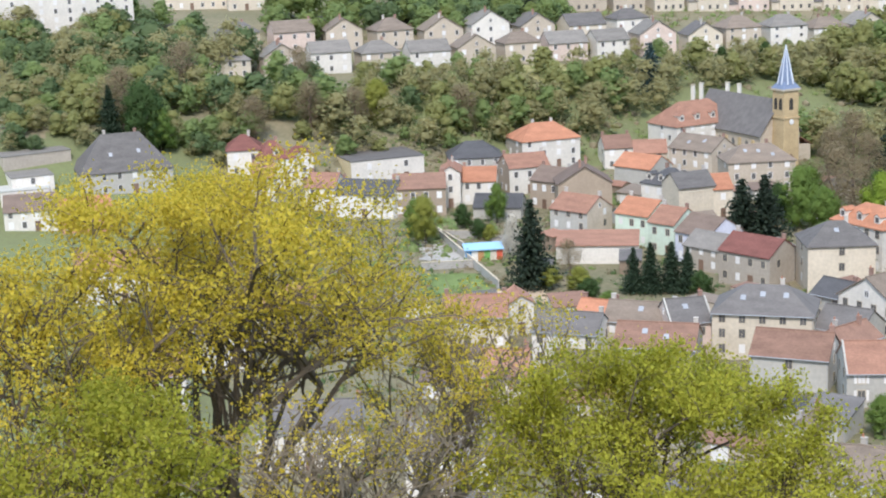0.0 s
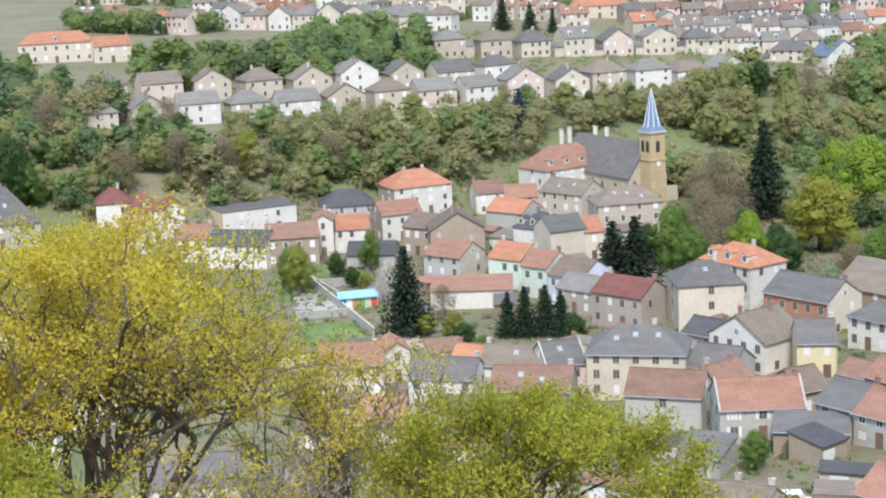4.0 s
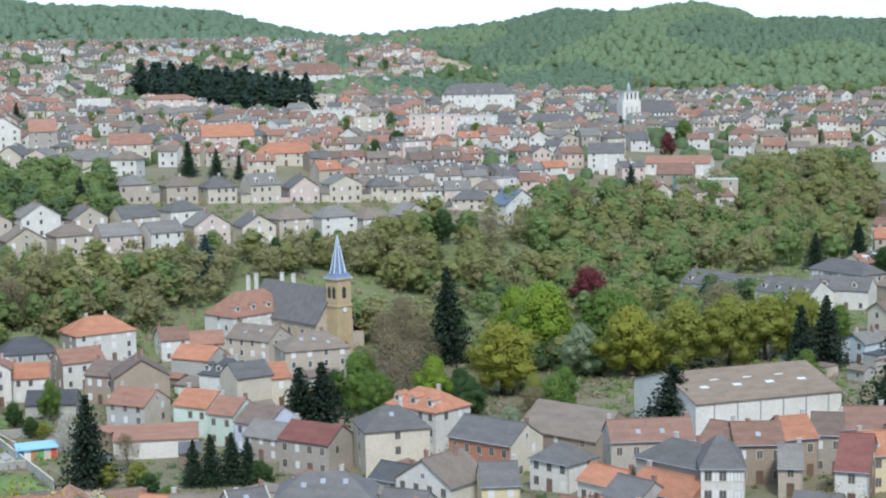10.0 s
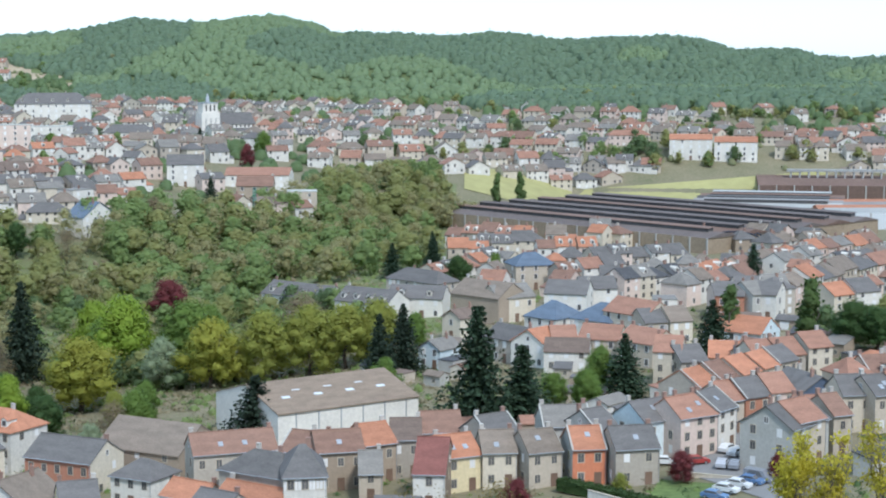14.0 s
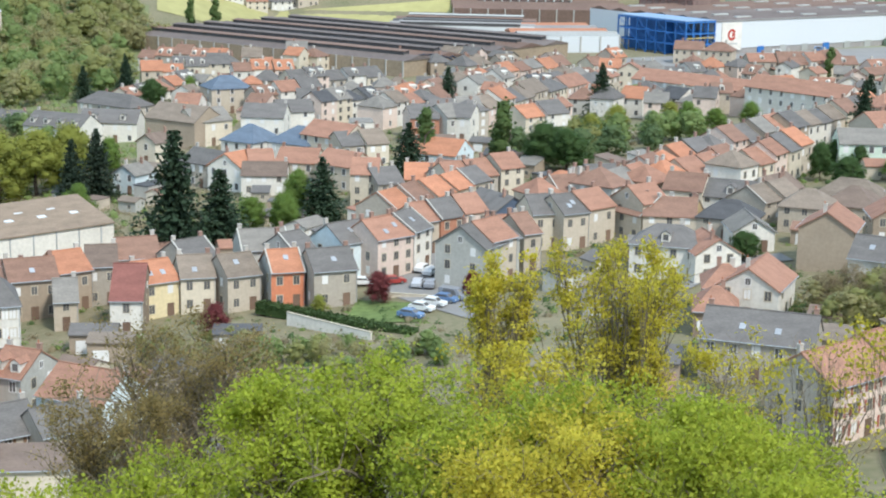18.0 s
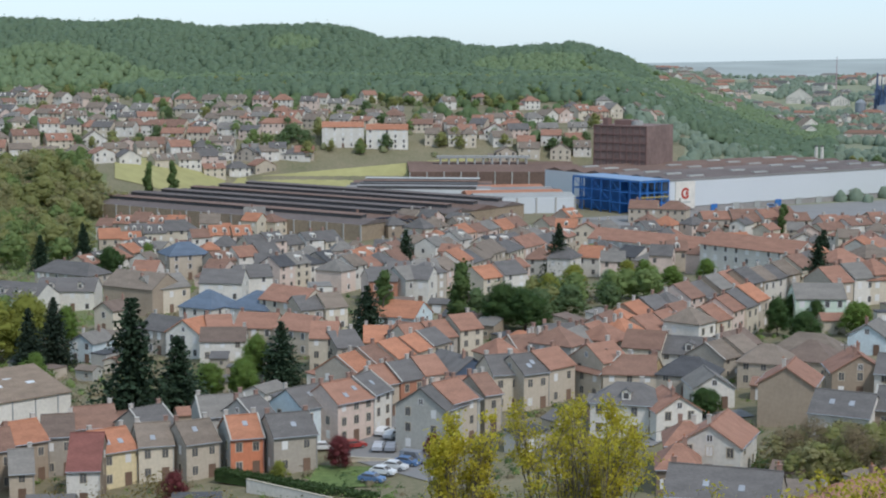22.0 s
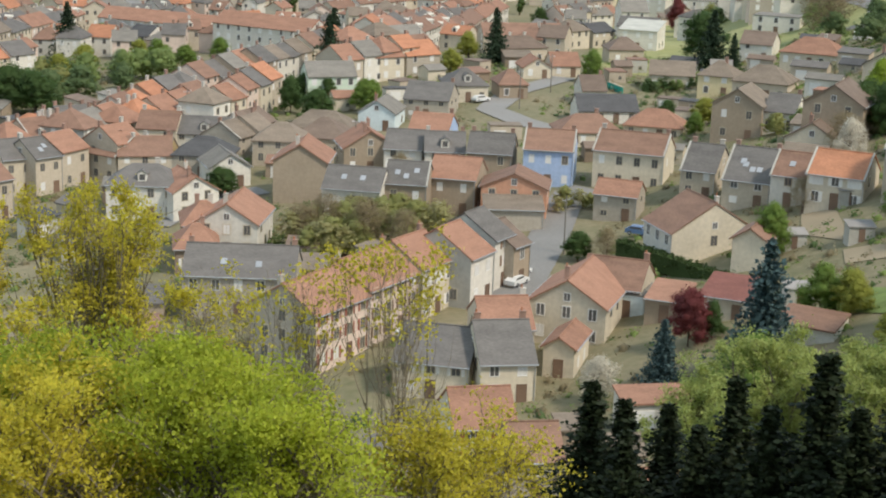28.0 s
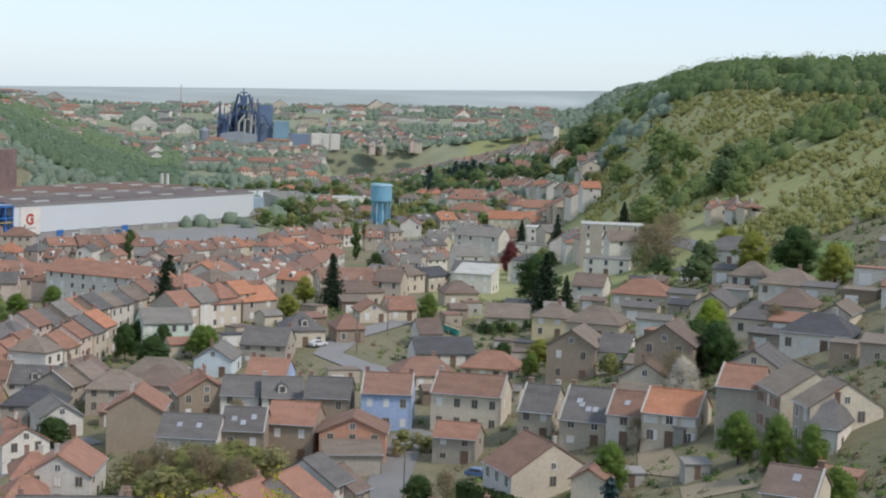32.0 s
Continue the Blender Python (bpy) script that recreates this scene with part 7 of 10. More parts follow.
def hill_church(x, y, rz):
    top = thing("church", x, y, rz, None, "white modern church with a square tower", "church")
    top.scale = (0.86, 0.86, 0.86)
    wh, sl = wallmat("white"), roofmat("slate")
    dark = mat("louvre_dark", (0.05, 0.045, 0.04))
    tower = part("tower", Shape().box(-6.4, -4, -8, 6.4, 8, 17).box(-5.2, -3.2, 17, 5.2, 7, 23).mesh("tower", wh), top, None, "square white tower")
    for a in (0,):
        for u in (-2.2, 0, 2.2):
            part("belfry_opening", Shape().box(-0.55, -0.05, 0, 0.55, 0.05, 4.2).mesh("belfry_opening", dark), tower, pose(0, 0, 0, 0, 0, a) @ pose(u * 1.3, -3.22, 18))
        for u in (-3, 0, 3):
            part("slit_window", Shape().box(-0.25, -0.05, 0, 0.25, 0.05, 7).mesh("slit_window", M_GLASS), tower, pose(0, 0, 0, 0, 0, a) @ pose(u * 1.2, -4.02, 6))
    part("tower_cap", Shape().box(-5.5, -3.5, 23, 5.5, 7.3, 23.6).tube([(0, 2, 23.6), (0, 2, 26), (0, 2, 30)], [1.6, 1.3, 0.05], 8).mesh("tower_cap", M_ZINC), tower)
    part("nave_wall", Shape().box(4, 2, -8, 34, 20, 9).box(2, -3, -8, 34, 2, 4.5).mesh("nave_wall", wh), top)
    s = Shape().slab([(3.5, 1.5, 8.8), (34.5, 1.5, 8.8), (34.5, 11, 16.5), (3.5, 11, 16.5)], 0.3).slab([(3.5, 11, 16.5), (34.5, 11, 16.5), (34.5, 20.5, 8.8), (3.5, 20.5, 8.8)], 0.3).slab([(1.6, -3.4, 4.4), (34.5, -3.4, 4.4), (34.5, 2, 6.2), (1.6, 2, 6.2)], 0.2)
    part("roof", s.mesh("roof", sl), top, None, "grey slate roof")
    for i in range(10):
        part("window", Shape().box(-0.6, -0.05, 0, 0.6, 0.05, 1.8).mesh("window", M_GLASS), top, pose(5.5 + 3 * i, 1.96, 6.4))
        part("window", Shape().box(-0.6, -0.05, 0, 0.6, 0.05, 1.8).mesh("window", M_GLASS), top, pose(4.5 + 3 * i, -3.04, 1.6))


def frame_of(x0, y0, x1, y1):
    """Middle, turn and length of a front that runs from x0, y0 to x1, y1."""
    return (x0 + x1) / 2, (y0 + y1) / 2, math.degrees(math.atan2(y1 - y0, x1 - x0)), math.hypot(x1 - x0, y1 - y0)


RUSTY = mat("rusty_sheet", (0.19, 0.125, 0.095), 0.85, 0.25, 0.8, 0.06, 0.2, obj=0.12)
GREYSH = mat("grey_sheet", (0.30, 0.28, 0.26), 0.75, 0.22, 0.8, 0.06, 0.2, obj=0.15)
PALESH = mat("pale_sheet", (0.40, 0.40, 0.37), 0.7, 0.18, 0.8, 0.06, 0.1, obj=0.12)
OLDSH = mat("old_brown_sheet", (0.165, 0.135, 0.12), 0.85, 0.25, 0.5, 0.04, 0.2, obj=0.12)
TANWALL = mat("tan_works_wall", (0.36, 0.28, 0.19), 0.9, 0.22, 0.8, 0.06, 0.2)
DARKSH = mat("sooty_sheet", (0.11, 0.105, 0.10), 0.8, 0.25, 0.8, 0.06, 0.2)
OLDWALL = mat("old_works_wall", (0.28, 0.22, 0.145), 0.9, 0.2, 0.8, 0.08, 0.2)
STEEL_BLUE = mat("blue_steel", (0.05, 0.17, 0.45), 0.5, 0.15, 1, 0.2, 0.05)
STEEL_DARK = mat("dark_steel", (0.045, 0.05, 0.065), 0.6, 0.25, 1, 0.2, 0.1)
WHITESH = mat("white_cladding", (0.62, 0.64, 0.64), 0.5, 0.05, 0.8, 0.05, 0.03)


def works_hall(x0, y0, x1, y1, depth, h, bays, sheets, lantern=True, wall=OLDWALL, label="old steelworks hall with long sheet roofs", rise=1.7):
    cx, cy, rz, L = frame_of(x0, y0, x1, y1)
    z = min(float(ground(x0, y0)), float(ground(x1, y1)))
    top = thing("works_hall", cx, cy, rz, z, label, "factory hall")
    part("wall", Shape().box(-L / 2, 0, -4, L / 2, depth, h).mesh("wall", wall), top)
    b = depth / bays
    for i in range(bays):
        y, r = i * b, rise
        s = Shape().prism([(0, 0), (b, 0), (b / 2, r)], -L / 2 - 0.4, L / 2 + 0.4)
        s.v = [(v[1], v[0] + y, v[2] + h) for v in s.v]
        part("roof", s.mesh("roof", sheets[i % len(sheets)]), top, None, "corrugated sheet roof")
        if lantern:
            s = Shape().box(-L / 2 + 6, y + b / 2 - 1.6, h + r - 0.7, L / 2 - 6, y + b / 2 + 1.6, h + r + 1.1)
            lt = part("roof_lantern", s.mesh("roof_lantern", DARKSH), top, None, "long sooty roof lantern")
            part("lantern_roof", Shape().slab([(-L / 2 + 5.5, y + b / 2 - 2, h + r + 1.1), (L / 2 - 5.5, y + b / 2 - 2, h + r + 1.1), (L / 2 - 5.5, y + b / 2 + 2, h + r + 1.5), (-L / 2 + 5.5, y + b / 2 + 2, h + r + 1.5)], 0.15).mesh("lantern_roof", sheets[(i + 1) % len(sheets)]), lt)
    n = int(L / 8)
    for i in range(n + 1):
        part("pilaster", Shape().box(-0.3, -0.35, -4, 0.3, 0.05, h).mesh("pilaster", M_CONC), top, pose(-L / 2 + L * i / n, 0, 0))
    return top, L


def white_hall(x0, y0, x1, y1):
    cx, cy, rz, L = frame_of(x0, y0, x1, y1)
    h, d = 14.5, 85.0
    top = thing("factory_hall", cx, cy, rz, float(ground(cx, cy)), "long white clad factory hall with a round red sign", "factory hall")
    part("cladding", Shape().box(-L / 2, 0, 2.6, L / 2, d, h).mesh("cladding", WHITESH), top, None, "smooth white cladding")
    part("plinth", Shape().box(-L / 2, 0.3, -5, L / 2, d - 0.3, 2.6).mesh("plinth", GREYSH), top)
    for i in range(6):
        y = d * i / 6
        s = Shape().prism([(0, 0), (d / 6, 0), (d / 12, 1.6)], -L / 2, L / 2)
        s.v = [(v[1], v[0] + y, v[2] + h) for v in s.v]
        part("roof", s.mesh("roof", RUSTY if i > 2 else OLDSH), top)
        for j in range(4):
            part("roof_light", Shape().box(-4.5, y + 4, h + 0.9, 4.5, y + 6.2, h + 1.5).mesh("roof_light", PALESH), top, pose(-L / 2 + L * (j + 0.5) / 4, 0, 0))
    part("parapet", Shape().box(-L / 2, -0.2, h - 0.3, L / 2, 0.2, h + 0.6).mesh("parapet", GREYSH), top)
    sign = part("sign_panel", Shape().box(-6, -0.35, 1.8, 6, 0, h - 0.6).mesh("sign_panel", wallmat("white")), top, pose(-L / 2 + 9.5, 0, 0), "white sign panel")
    red = mat("sign_red", (0.45, 0.05, 0.03), 0.6)
    ring = Shape()
    for i in range(20):
        a, b = radians(18 * i + 30), radians(18 * i + 48)
        if i < 17:
            ring.prism([(2.5 * math.cos(a), 2.5 * math.sin(a)), (2.5 * math.cos(b), 2.5 * math.sin(b)), (1.5 * math.cos(b), 1.5 * math.sin(b)), (1.5 * math.cos(a), 1.5 * math.sin(a))][::-1], -0.46, -0.36)
    ring.prism([(0.2, -1.1), (2.3, 0), (0.2, 1.1)], -0.46, -0.36)
    part("sign_mark", ring.mesh("sign_mark", red), sign, pose(0, 0, 8.6), "round red mark")
    part("sign_line", Shape().box(-3.4, -0.42, 4.4, 3.4, -0.34, 5.0).mesh("sign_line", PALESH), sign)
    for i in range(7):
        part("dock_door", Shape().box(-2, -0.06, 0, 2, 0.32, 4).mesh("dock_door", PALESH if i % 3 else STEEL_BLUE), top, pose(-L / 2 + 28 + i * 14, 0, -1))
    part("end_block", Shape().box(L / 2, 4, -5, L / 2 + 14, 60, 11.5).mesh("end_block", mat("bluegrey_cladding", (0.33, 0.40, 0.47), 0.5, 0.08, 1, 0.1, 0.03)), top, None, "blue-grey end block")
    # open steel frame at the near end
    fr = thing("factory_bay", *(Vector((cx, cy, 0)) + Matrix.Rotation(radians(rz), 3, "Z") @ Vector((-L / 2 - 0.5, 0, 0)))[:2], rz, float(ground(cx, cy)), "unfinished blue steel frame of a factory bay", "factory bay")
    W, D = 17.0, 44.0
    nx, ny, nz = 4, 7, 3
    post = Shape().box(-0.28, -0.28, -4, 0.28, 0.28, h + 0.5).mesh("post", STEEL_BLUE)
    beamx = Shape().box(-W, -0.2, -0.3, 0, 0.2, 0.3).mesh("beam", STEEL_BLUE)
    beamy = Shape().box(-0.2, 0, -0.3, 0.2, D, 0.3).mesh("beam", STEEL_BLUE)
    for i in range(nx + 1):
        for j in range(ny + 1):
            if i in (0, nx) or j in (0, ny):
                part("post", post, fr, pose(-W * i / nx, D * j / ny, 0))
    for k in range(1, nz + 1):
        z = h * k / nz
        for j in range(ny + 1):
            part("beam", beamx, fr, pose(0, D * j / ny, z))
        for i in range(nx + 1):
            part("beam", beamy, fr, pose(-W * i / nx, 0, z))
    for i in range(nx):
        for k in range(nz):
            a, b = (-W * i / nx, -0.1, h * k / nz), (-W * (i + 1) / nx, -0.1, h * (k + 1) / nz)
            if (i + k) % 2:
                part("brace", Shape().tube([a, b], [0.16, 0.16], 5).mesh("brace", STEEL_BLUE), fr)
    for j in range(ny):
        for k in range(nz):
            if (j + k) % 2 == 0:
                part("brace", Shape().tube([(-W - 0.1, D * j / ny, h * k / nz), (-W - 0.1, D * (j + 1) / ny, h * (k + 1) / nz)], [0.16, 0.16], 5).mesh("brace", STEEL_BLUE), fr)
    part("inner_sheeting", Shape().box(-W + 3, D * 0.35, 0, -1, D * 0.36, h - 1).box(-W * 0.6, 6, 0, -W * 0.6 + 0.2, D, h - 1).mesh("inner_sheeting", STEEL_BLUE), fr)
    part("roof_deck", Shape().box(-W, 0, h + 0.5, 0, D, h + 0.8).mesh("roof_deck", mat("bluish_deck", (0.25, 0.36, 0.52), 0.5, 0.15, 1, 0.1)), fr)
    part("yellow_girder", Shape().box(-W, -0.4, h * 0.52, 0, -0.1, h * 0.52 + 0.5).mesh("yellow_girder", mat("ochre_paint", (0.45, 0.36, 0.14), 0.6)), fr)


def brick_tower(x, y, rz, zb, zt):
    top = thing("brick_tower", x, y, rz, zb, "tall square works tower of red-brown brick in a steel grid", "tower")
    h, w = zt - zb, 29.0
    red = mat("works_brick", (0.22, 0.135, 0.115), 0.9, 0.2, 1.5, 0.1, 0.2, obj=0.1)
    part("core", Shape().box(-w / 2, 0, -4, w / 2, w, h).mesh("core", mat("works_brick_pale", (0.25, 0.175, 0.15), 0.9, 0.25, 0.4, 0.08, 0.1)), top)
    for i in range(9):
        u = -w / 2 + w * i / 8
        for m in (pose(u, 0, 0), pose(-w / 2, w / 2 + u, 0, 0, 0, -90)):
            part("post", Shape().box(-0.35, -0.4, -4, 0.35, 0.05, h).mesh("post", red), top, m)
    n = 9
    for k in range(n):
        z = h * (k + 1) / n
        for m in (pose(0, 0, z), pose(-w / 2, w / 2, z, 0, 0, -90)):
            part("belt", Shape().box(-w / 2, -0.45, -0.6, w / 2, 0.05, 0.0).mesh("belt", red), top, m)
    part("roof_house", Shape().box(-6, 5, h, 3, 14, h + 2.5).box(-11, 2, h, -8, 6, h + 3.5).mesh("roof_house", red), top)
    part("roof_tank", Shape().tube([(5, 8, h), (5, 8, h + 2.2)], [3, 3], 16).mesh("roof_tank", PALESH), top)


def water_tower(x, y, h=17.0):
    top = thing("water_tower", x, y, 0, None, "pale blue water tower on slender legs", "water tower")
    c = mat("water_tower_blue", (0.24, 0.48, 0.62), 0.6, 0.12, 1, 0.2, 0.05)
    part("tank", Shape().tube([(0, 0, h - 9), (0, 0, h - 8.4), (0, 0, h - 0.6), (0, 0, h)], [4.6, 5.3, 5.3, 5.0], 32).mesh("tank", c), top)
    part("rim", Shape().tube([(0, 0, h - 0.8), (0, 0, h - 0.3)], [5.55, 5.55], 32).mesh("rim", wallmat("paleblue")), top)
    for i in range(10):
        a = 2 * math.pi * i / 10
        part("leg", Shape().tube([(4.6 * math.cos(a), 4.6 * math.sin(a), -2), (4.4 * math.cos(a), 4.4 * math.sin(a), h - 8.8)], [0.42, 0.36], 8).mesh("leg", c), top)
    part("shaft", Shape().tube([(0, 0, -2), (0, 0, h - 8.5)], [1.6, 1.6], 12).mesh("shaft", c), top)


def blast_furnace(x, y, rz, k=1.0):
    z = float(ground(x, y))
    top = thing("blast_furnace", x, y, rz, z, "dark blue disused blast furnace with pipes and stoves, tinted by painted haze", "blast furnace")
    top.scale = (k, k, k)
    # Steel lightened towards blue; the haze before it is part of this colour.
    dk = mat("hazed_furnace_steel", (0.10, 0.14, 0.23), 0.7, 0.25, 0.3, 0.05, 0.1)
    gy = mat("furnace_grey", (0.33, 0.35, 0.37), 0.7, 0.2, 0.3, 0.05, 0.1)
    rng = random.Random(4)
    part("furnace_body", Shape().tube([(0, 0, 0), (0, 0, 14), (0, 0, 22), (0, 0, 38), (0, 0, 42)], [7, 8, 8.5, 5.5, 3], 16).mesh("furnace_body", dk), top)
    for i, (a, b) in enumerate(((-11, -11), (11, -11), (11, 11), (-11, 11))):
        part("frame_post", Shape().tube([(a, b, 0), (a * 0.55, b * 0.55, 48)], [0.9, 0.7], 6).mesh("frame_post", dk), top)
    for zz in (10, 19, 28, 37, 46):
        q = 11 - 5.2 * zz / 48
        part("platform", Shape().box(-q - 2, -q - 2, zz, q + 2, q + 2, zz + 0.7).mesh("platform", dk), top)
    for s_ in (-1, 1):
        part("downcomer", Shape().tube([(s_ * 2, 0, 42), (s_ * 3, 0, 57), (s_ * 6, 0, 59), (s_ * 12, 4, 34), (s_ * 13, 4, 22)], [1.4, 1.4, 1.4, 1.5, 1.6], 10).mesh("downcomer", dk), top)
    part("headgear", Shape().box(-3, -3, 46, 3, 3, 56).tube([(0, 0, 56), (0, 0, 66)], [1.2, 0.5], 8).box(-5, -1, 60, 5, 1, 61.2).mesh("headgear", dk), top)
    part("skip_bridge", Shape().tube([(-27, -6, 3), (-4, -2, 48)], [2.0, 1.8], 4).mesh("skip_bridge", dk), top)
    for i in range(4):
        st = part("stove", Shape().tube([(-25 + 8 * i, 8, 0), (-25 + 8 * i, 8, 30 - 4 * (i % 2)), (-25 + 8 * i, 8, 34), (-25 + 8 * i, 8, 36)], [3.2, 3.2, 2.4, 0.5], 14).mesh("stove", dk if i != 1 else gy), top)
    for i, (px, hh, r) in enumerate(((-8, 44, 1.3), (6, 40, 1.6), (14, 36, 1.2), (10, 56, 1.0), (-18, 36, 1.2), (16, 54, 0.9))):
        part("flue", Shape().tube([(px, -9 + i, 0), (px, -9 + i, hh)], [r * 1.2, r * 0.8], 10).mesh("flue", gy if i in (1, 2) else dk), top)
    for i in range(13):
        px, py, hh, r = rng.uniform(-30, 22), rng.uniform(-6, 14), rng.uniform(24, 52), rng.uniform(1.2, 2.6)
        tw = part("lattice_tower", Shape().box(px - r, py - r, 0, px + r, py + r, hh * 0.62).tube([(px, py, hh * 0.6), (px, py, hh)], [r * 0.7, r * 0.35], 8).mesh("lattice_tower", dk if i % 5 else gy), top)
        part("gallery", Shape().box(px - r - 1.2, py - r - 1.2, hh * 0.4, px + r + 1.2, py + r + 1.2, hh * 0.4 + 0.8).box(px - r - 0.8, py - r - 0.8, hh * 0.62, px + r + 0.8, py + r + 0.8, hh * 0.62 + 0.6).mesh("gallery", dk), tw)
    for i in range(3):
        part("gas_main", Shape().tube([(-6 + 7 * i, -13, 2), (-5 + 7 * i, -13, 26 + 5 * i), (2 + 5 * i, -12, 36 - 6 * i)], [1.5, 1.5, 1.3], 10).mesh("gas_main", wallmat("grey")), top, None, "pale grey gas main")
    for i in range(26):
        a = (rng.uniform(-26, 18), rng.uniform(-10, 12), rng.uniform(4, 36))
        b = (a[0] + rng.uniform(-16, 16), a[1] + rng.uniform(-4, 4), max(1, a[2] + rng.uniform(-14, 14)))
        part("pipe", Shape().tube([a, ((a[0] + b[0]) / 2, a[1], max(a[2], b[2])), b], [0.8, 0.8, 0.7], 6).mesh("pipe", dk if i % 4 else gy), top)
    part("cast_house", Shape().box(-26, -16, -2, 16, -6, 13).prism([(-26, 13), (16, 13), (-5, 17)], -16, -6).mesh("cast_house", gy), top)
    part("blower_house", Shape().box(16, 14, -2, 34, 30, 47).mesh("blower_house", mat("bluegreen_sheet", (0.16, 0.22, 0.32), 0.7, 0.2, 0.3, 0.05, 0.1)), top, None, "tall blue-grey sheeted house")
    part("turquoise_shed", Shape().box(35, 8, -2, 53, 26, 29).mesh("turquoise_shed", mat("turquoise_sheet", (0.26, 0.40, 0.48), 0.7, 0.2, 0.3, 0.05, 0.1)), top)
    part("navy_shed", Shape().box(54, 6, -2, 77, 26, 15).mesh("navy_shed", mat("navy_sheet", (0.20, 0.25, 0.33), 0.7, 0.2, 0.3, 0.05, 0.1)), top)
    part("white_shed", Shape().box(79, 4, -2, 112, 24, 16).mesh("white_shed", wallmat("white")), top)
    part("shed_vent", Shape().box(98, 10, 20, 101, 13, 36).mesh("shed_vent", gy), top)
    part("gas_holder", Shape().tube([(-44, 10, -2), (-44, 10, 16), (-44, 10, 20)], [6, 6, 1], 18).mesh("gas_holder", gy), top)


def mast(x, y, h, r=0.8, label="tall slender works chimney", col=(0.5, 0.45, 0.42), z=None):
    top = thing("chimney_stack", x, y, 0, z, label, "chimney")
    m = mat("stack_%d" % int(col[0] * 100 + col[2] * 1000), col, 0.8, 0.15, 0.3, 0.05)
    n = 4
    for i in range(n):
        part("section", Shape().tube([(0, 0, h * i / n - (3 if i == 0 else 0)), (0, 0, h * (i + 1) / n)], [r * (1 - 0.12 * i), r * (1 - 0.12 * (i + 1))], 12).mesh("section", m), top)
    part("rim", Shape().tube([(0, 0, h - 0.6), (0, 0, h + 0.1)], [r * 0.62, r * 0.62], 12).mesh("rim", DARKSH), top)


def draped(name, corners, material, label, n=14, lift=0.14, cat="ground", kind="structure"):
    """A patch of another surface laid on the land between four corners."""
    a, b, c, d = [Vector(p) for p in corners]
    v, f = [], []
    for i in range(n + 1):
        for j in range(n + 1):
            u, w = i / n, j / n
            p = a * (1 - u) * (1 - w) + b * u * (1 - w) + c * u * w + d * (1 - u) * w
            v.append((p.x, p.y, float(ground(p.x, p.y)) + lift))
    for i in range(n):
        for j in range(n):
            k = i * (n + 1) + j
            f.append((k, k + n + 1, k + n + 2, k + 1))
    me = mesh_of(name, v, f, [material])
    me.polygons.foreach_set("use_smooth", [True] * len(f))
    return tagged(new(name, me), label, cat, "", kind)


def road(pts, width, label="narrow grey tarmac street between the houses", material=None, lift=0.2, name="road"):
    v, f = [], []
    P = []
    for (x0, y0), (x1, y1) in zip(pts[:-1], pts[1:]):
        n = max(1, int(math.hypot(x1 - x0, y1 - y0) / 4))
        P += [(x0 + (x1 - x0) * i / n, y0 + (y1 - y0) * i / n) for i in range(n)]
    P.append(pts[-1])
    for i, p in enumerate(P):
        q, r = P[max(0, i - 1)], P[min(len(P) - 1, i + 1)]
        t = Vector((r[0] - q[0], r[1] - q[1])).normalized()
        for k in (-1, -0.33, 0.33, 1):
            x, y = p[0] - t.y * k * width / 2, p[1] + t.x * k * width / 2
            v.append((x, y, float(ground(x, y)) + lift))
    for i in range(len(P) - 1):
        for k in range(3):
            f.append((4 * i + k, 4 * i + k + 1, 4 * i + k + 5, 4 * i + k + 4))
    tagged(new(name, mesh_of(name, v, f, [material or M_TARMAC])), label, "road", "", "structure")


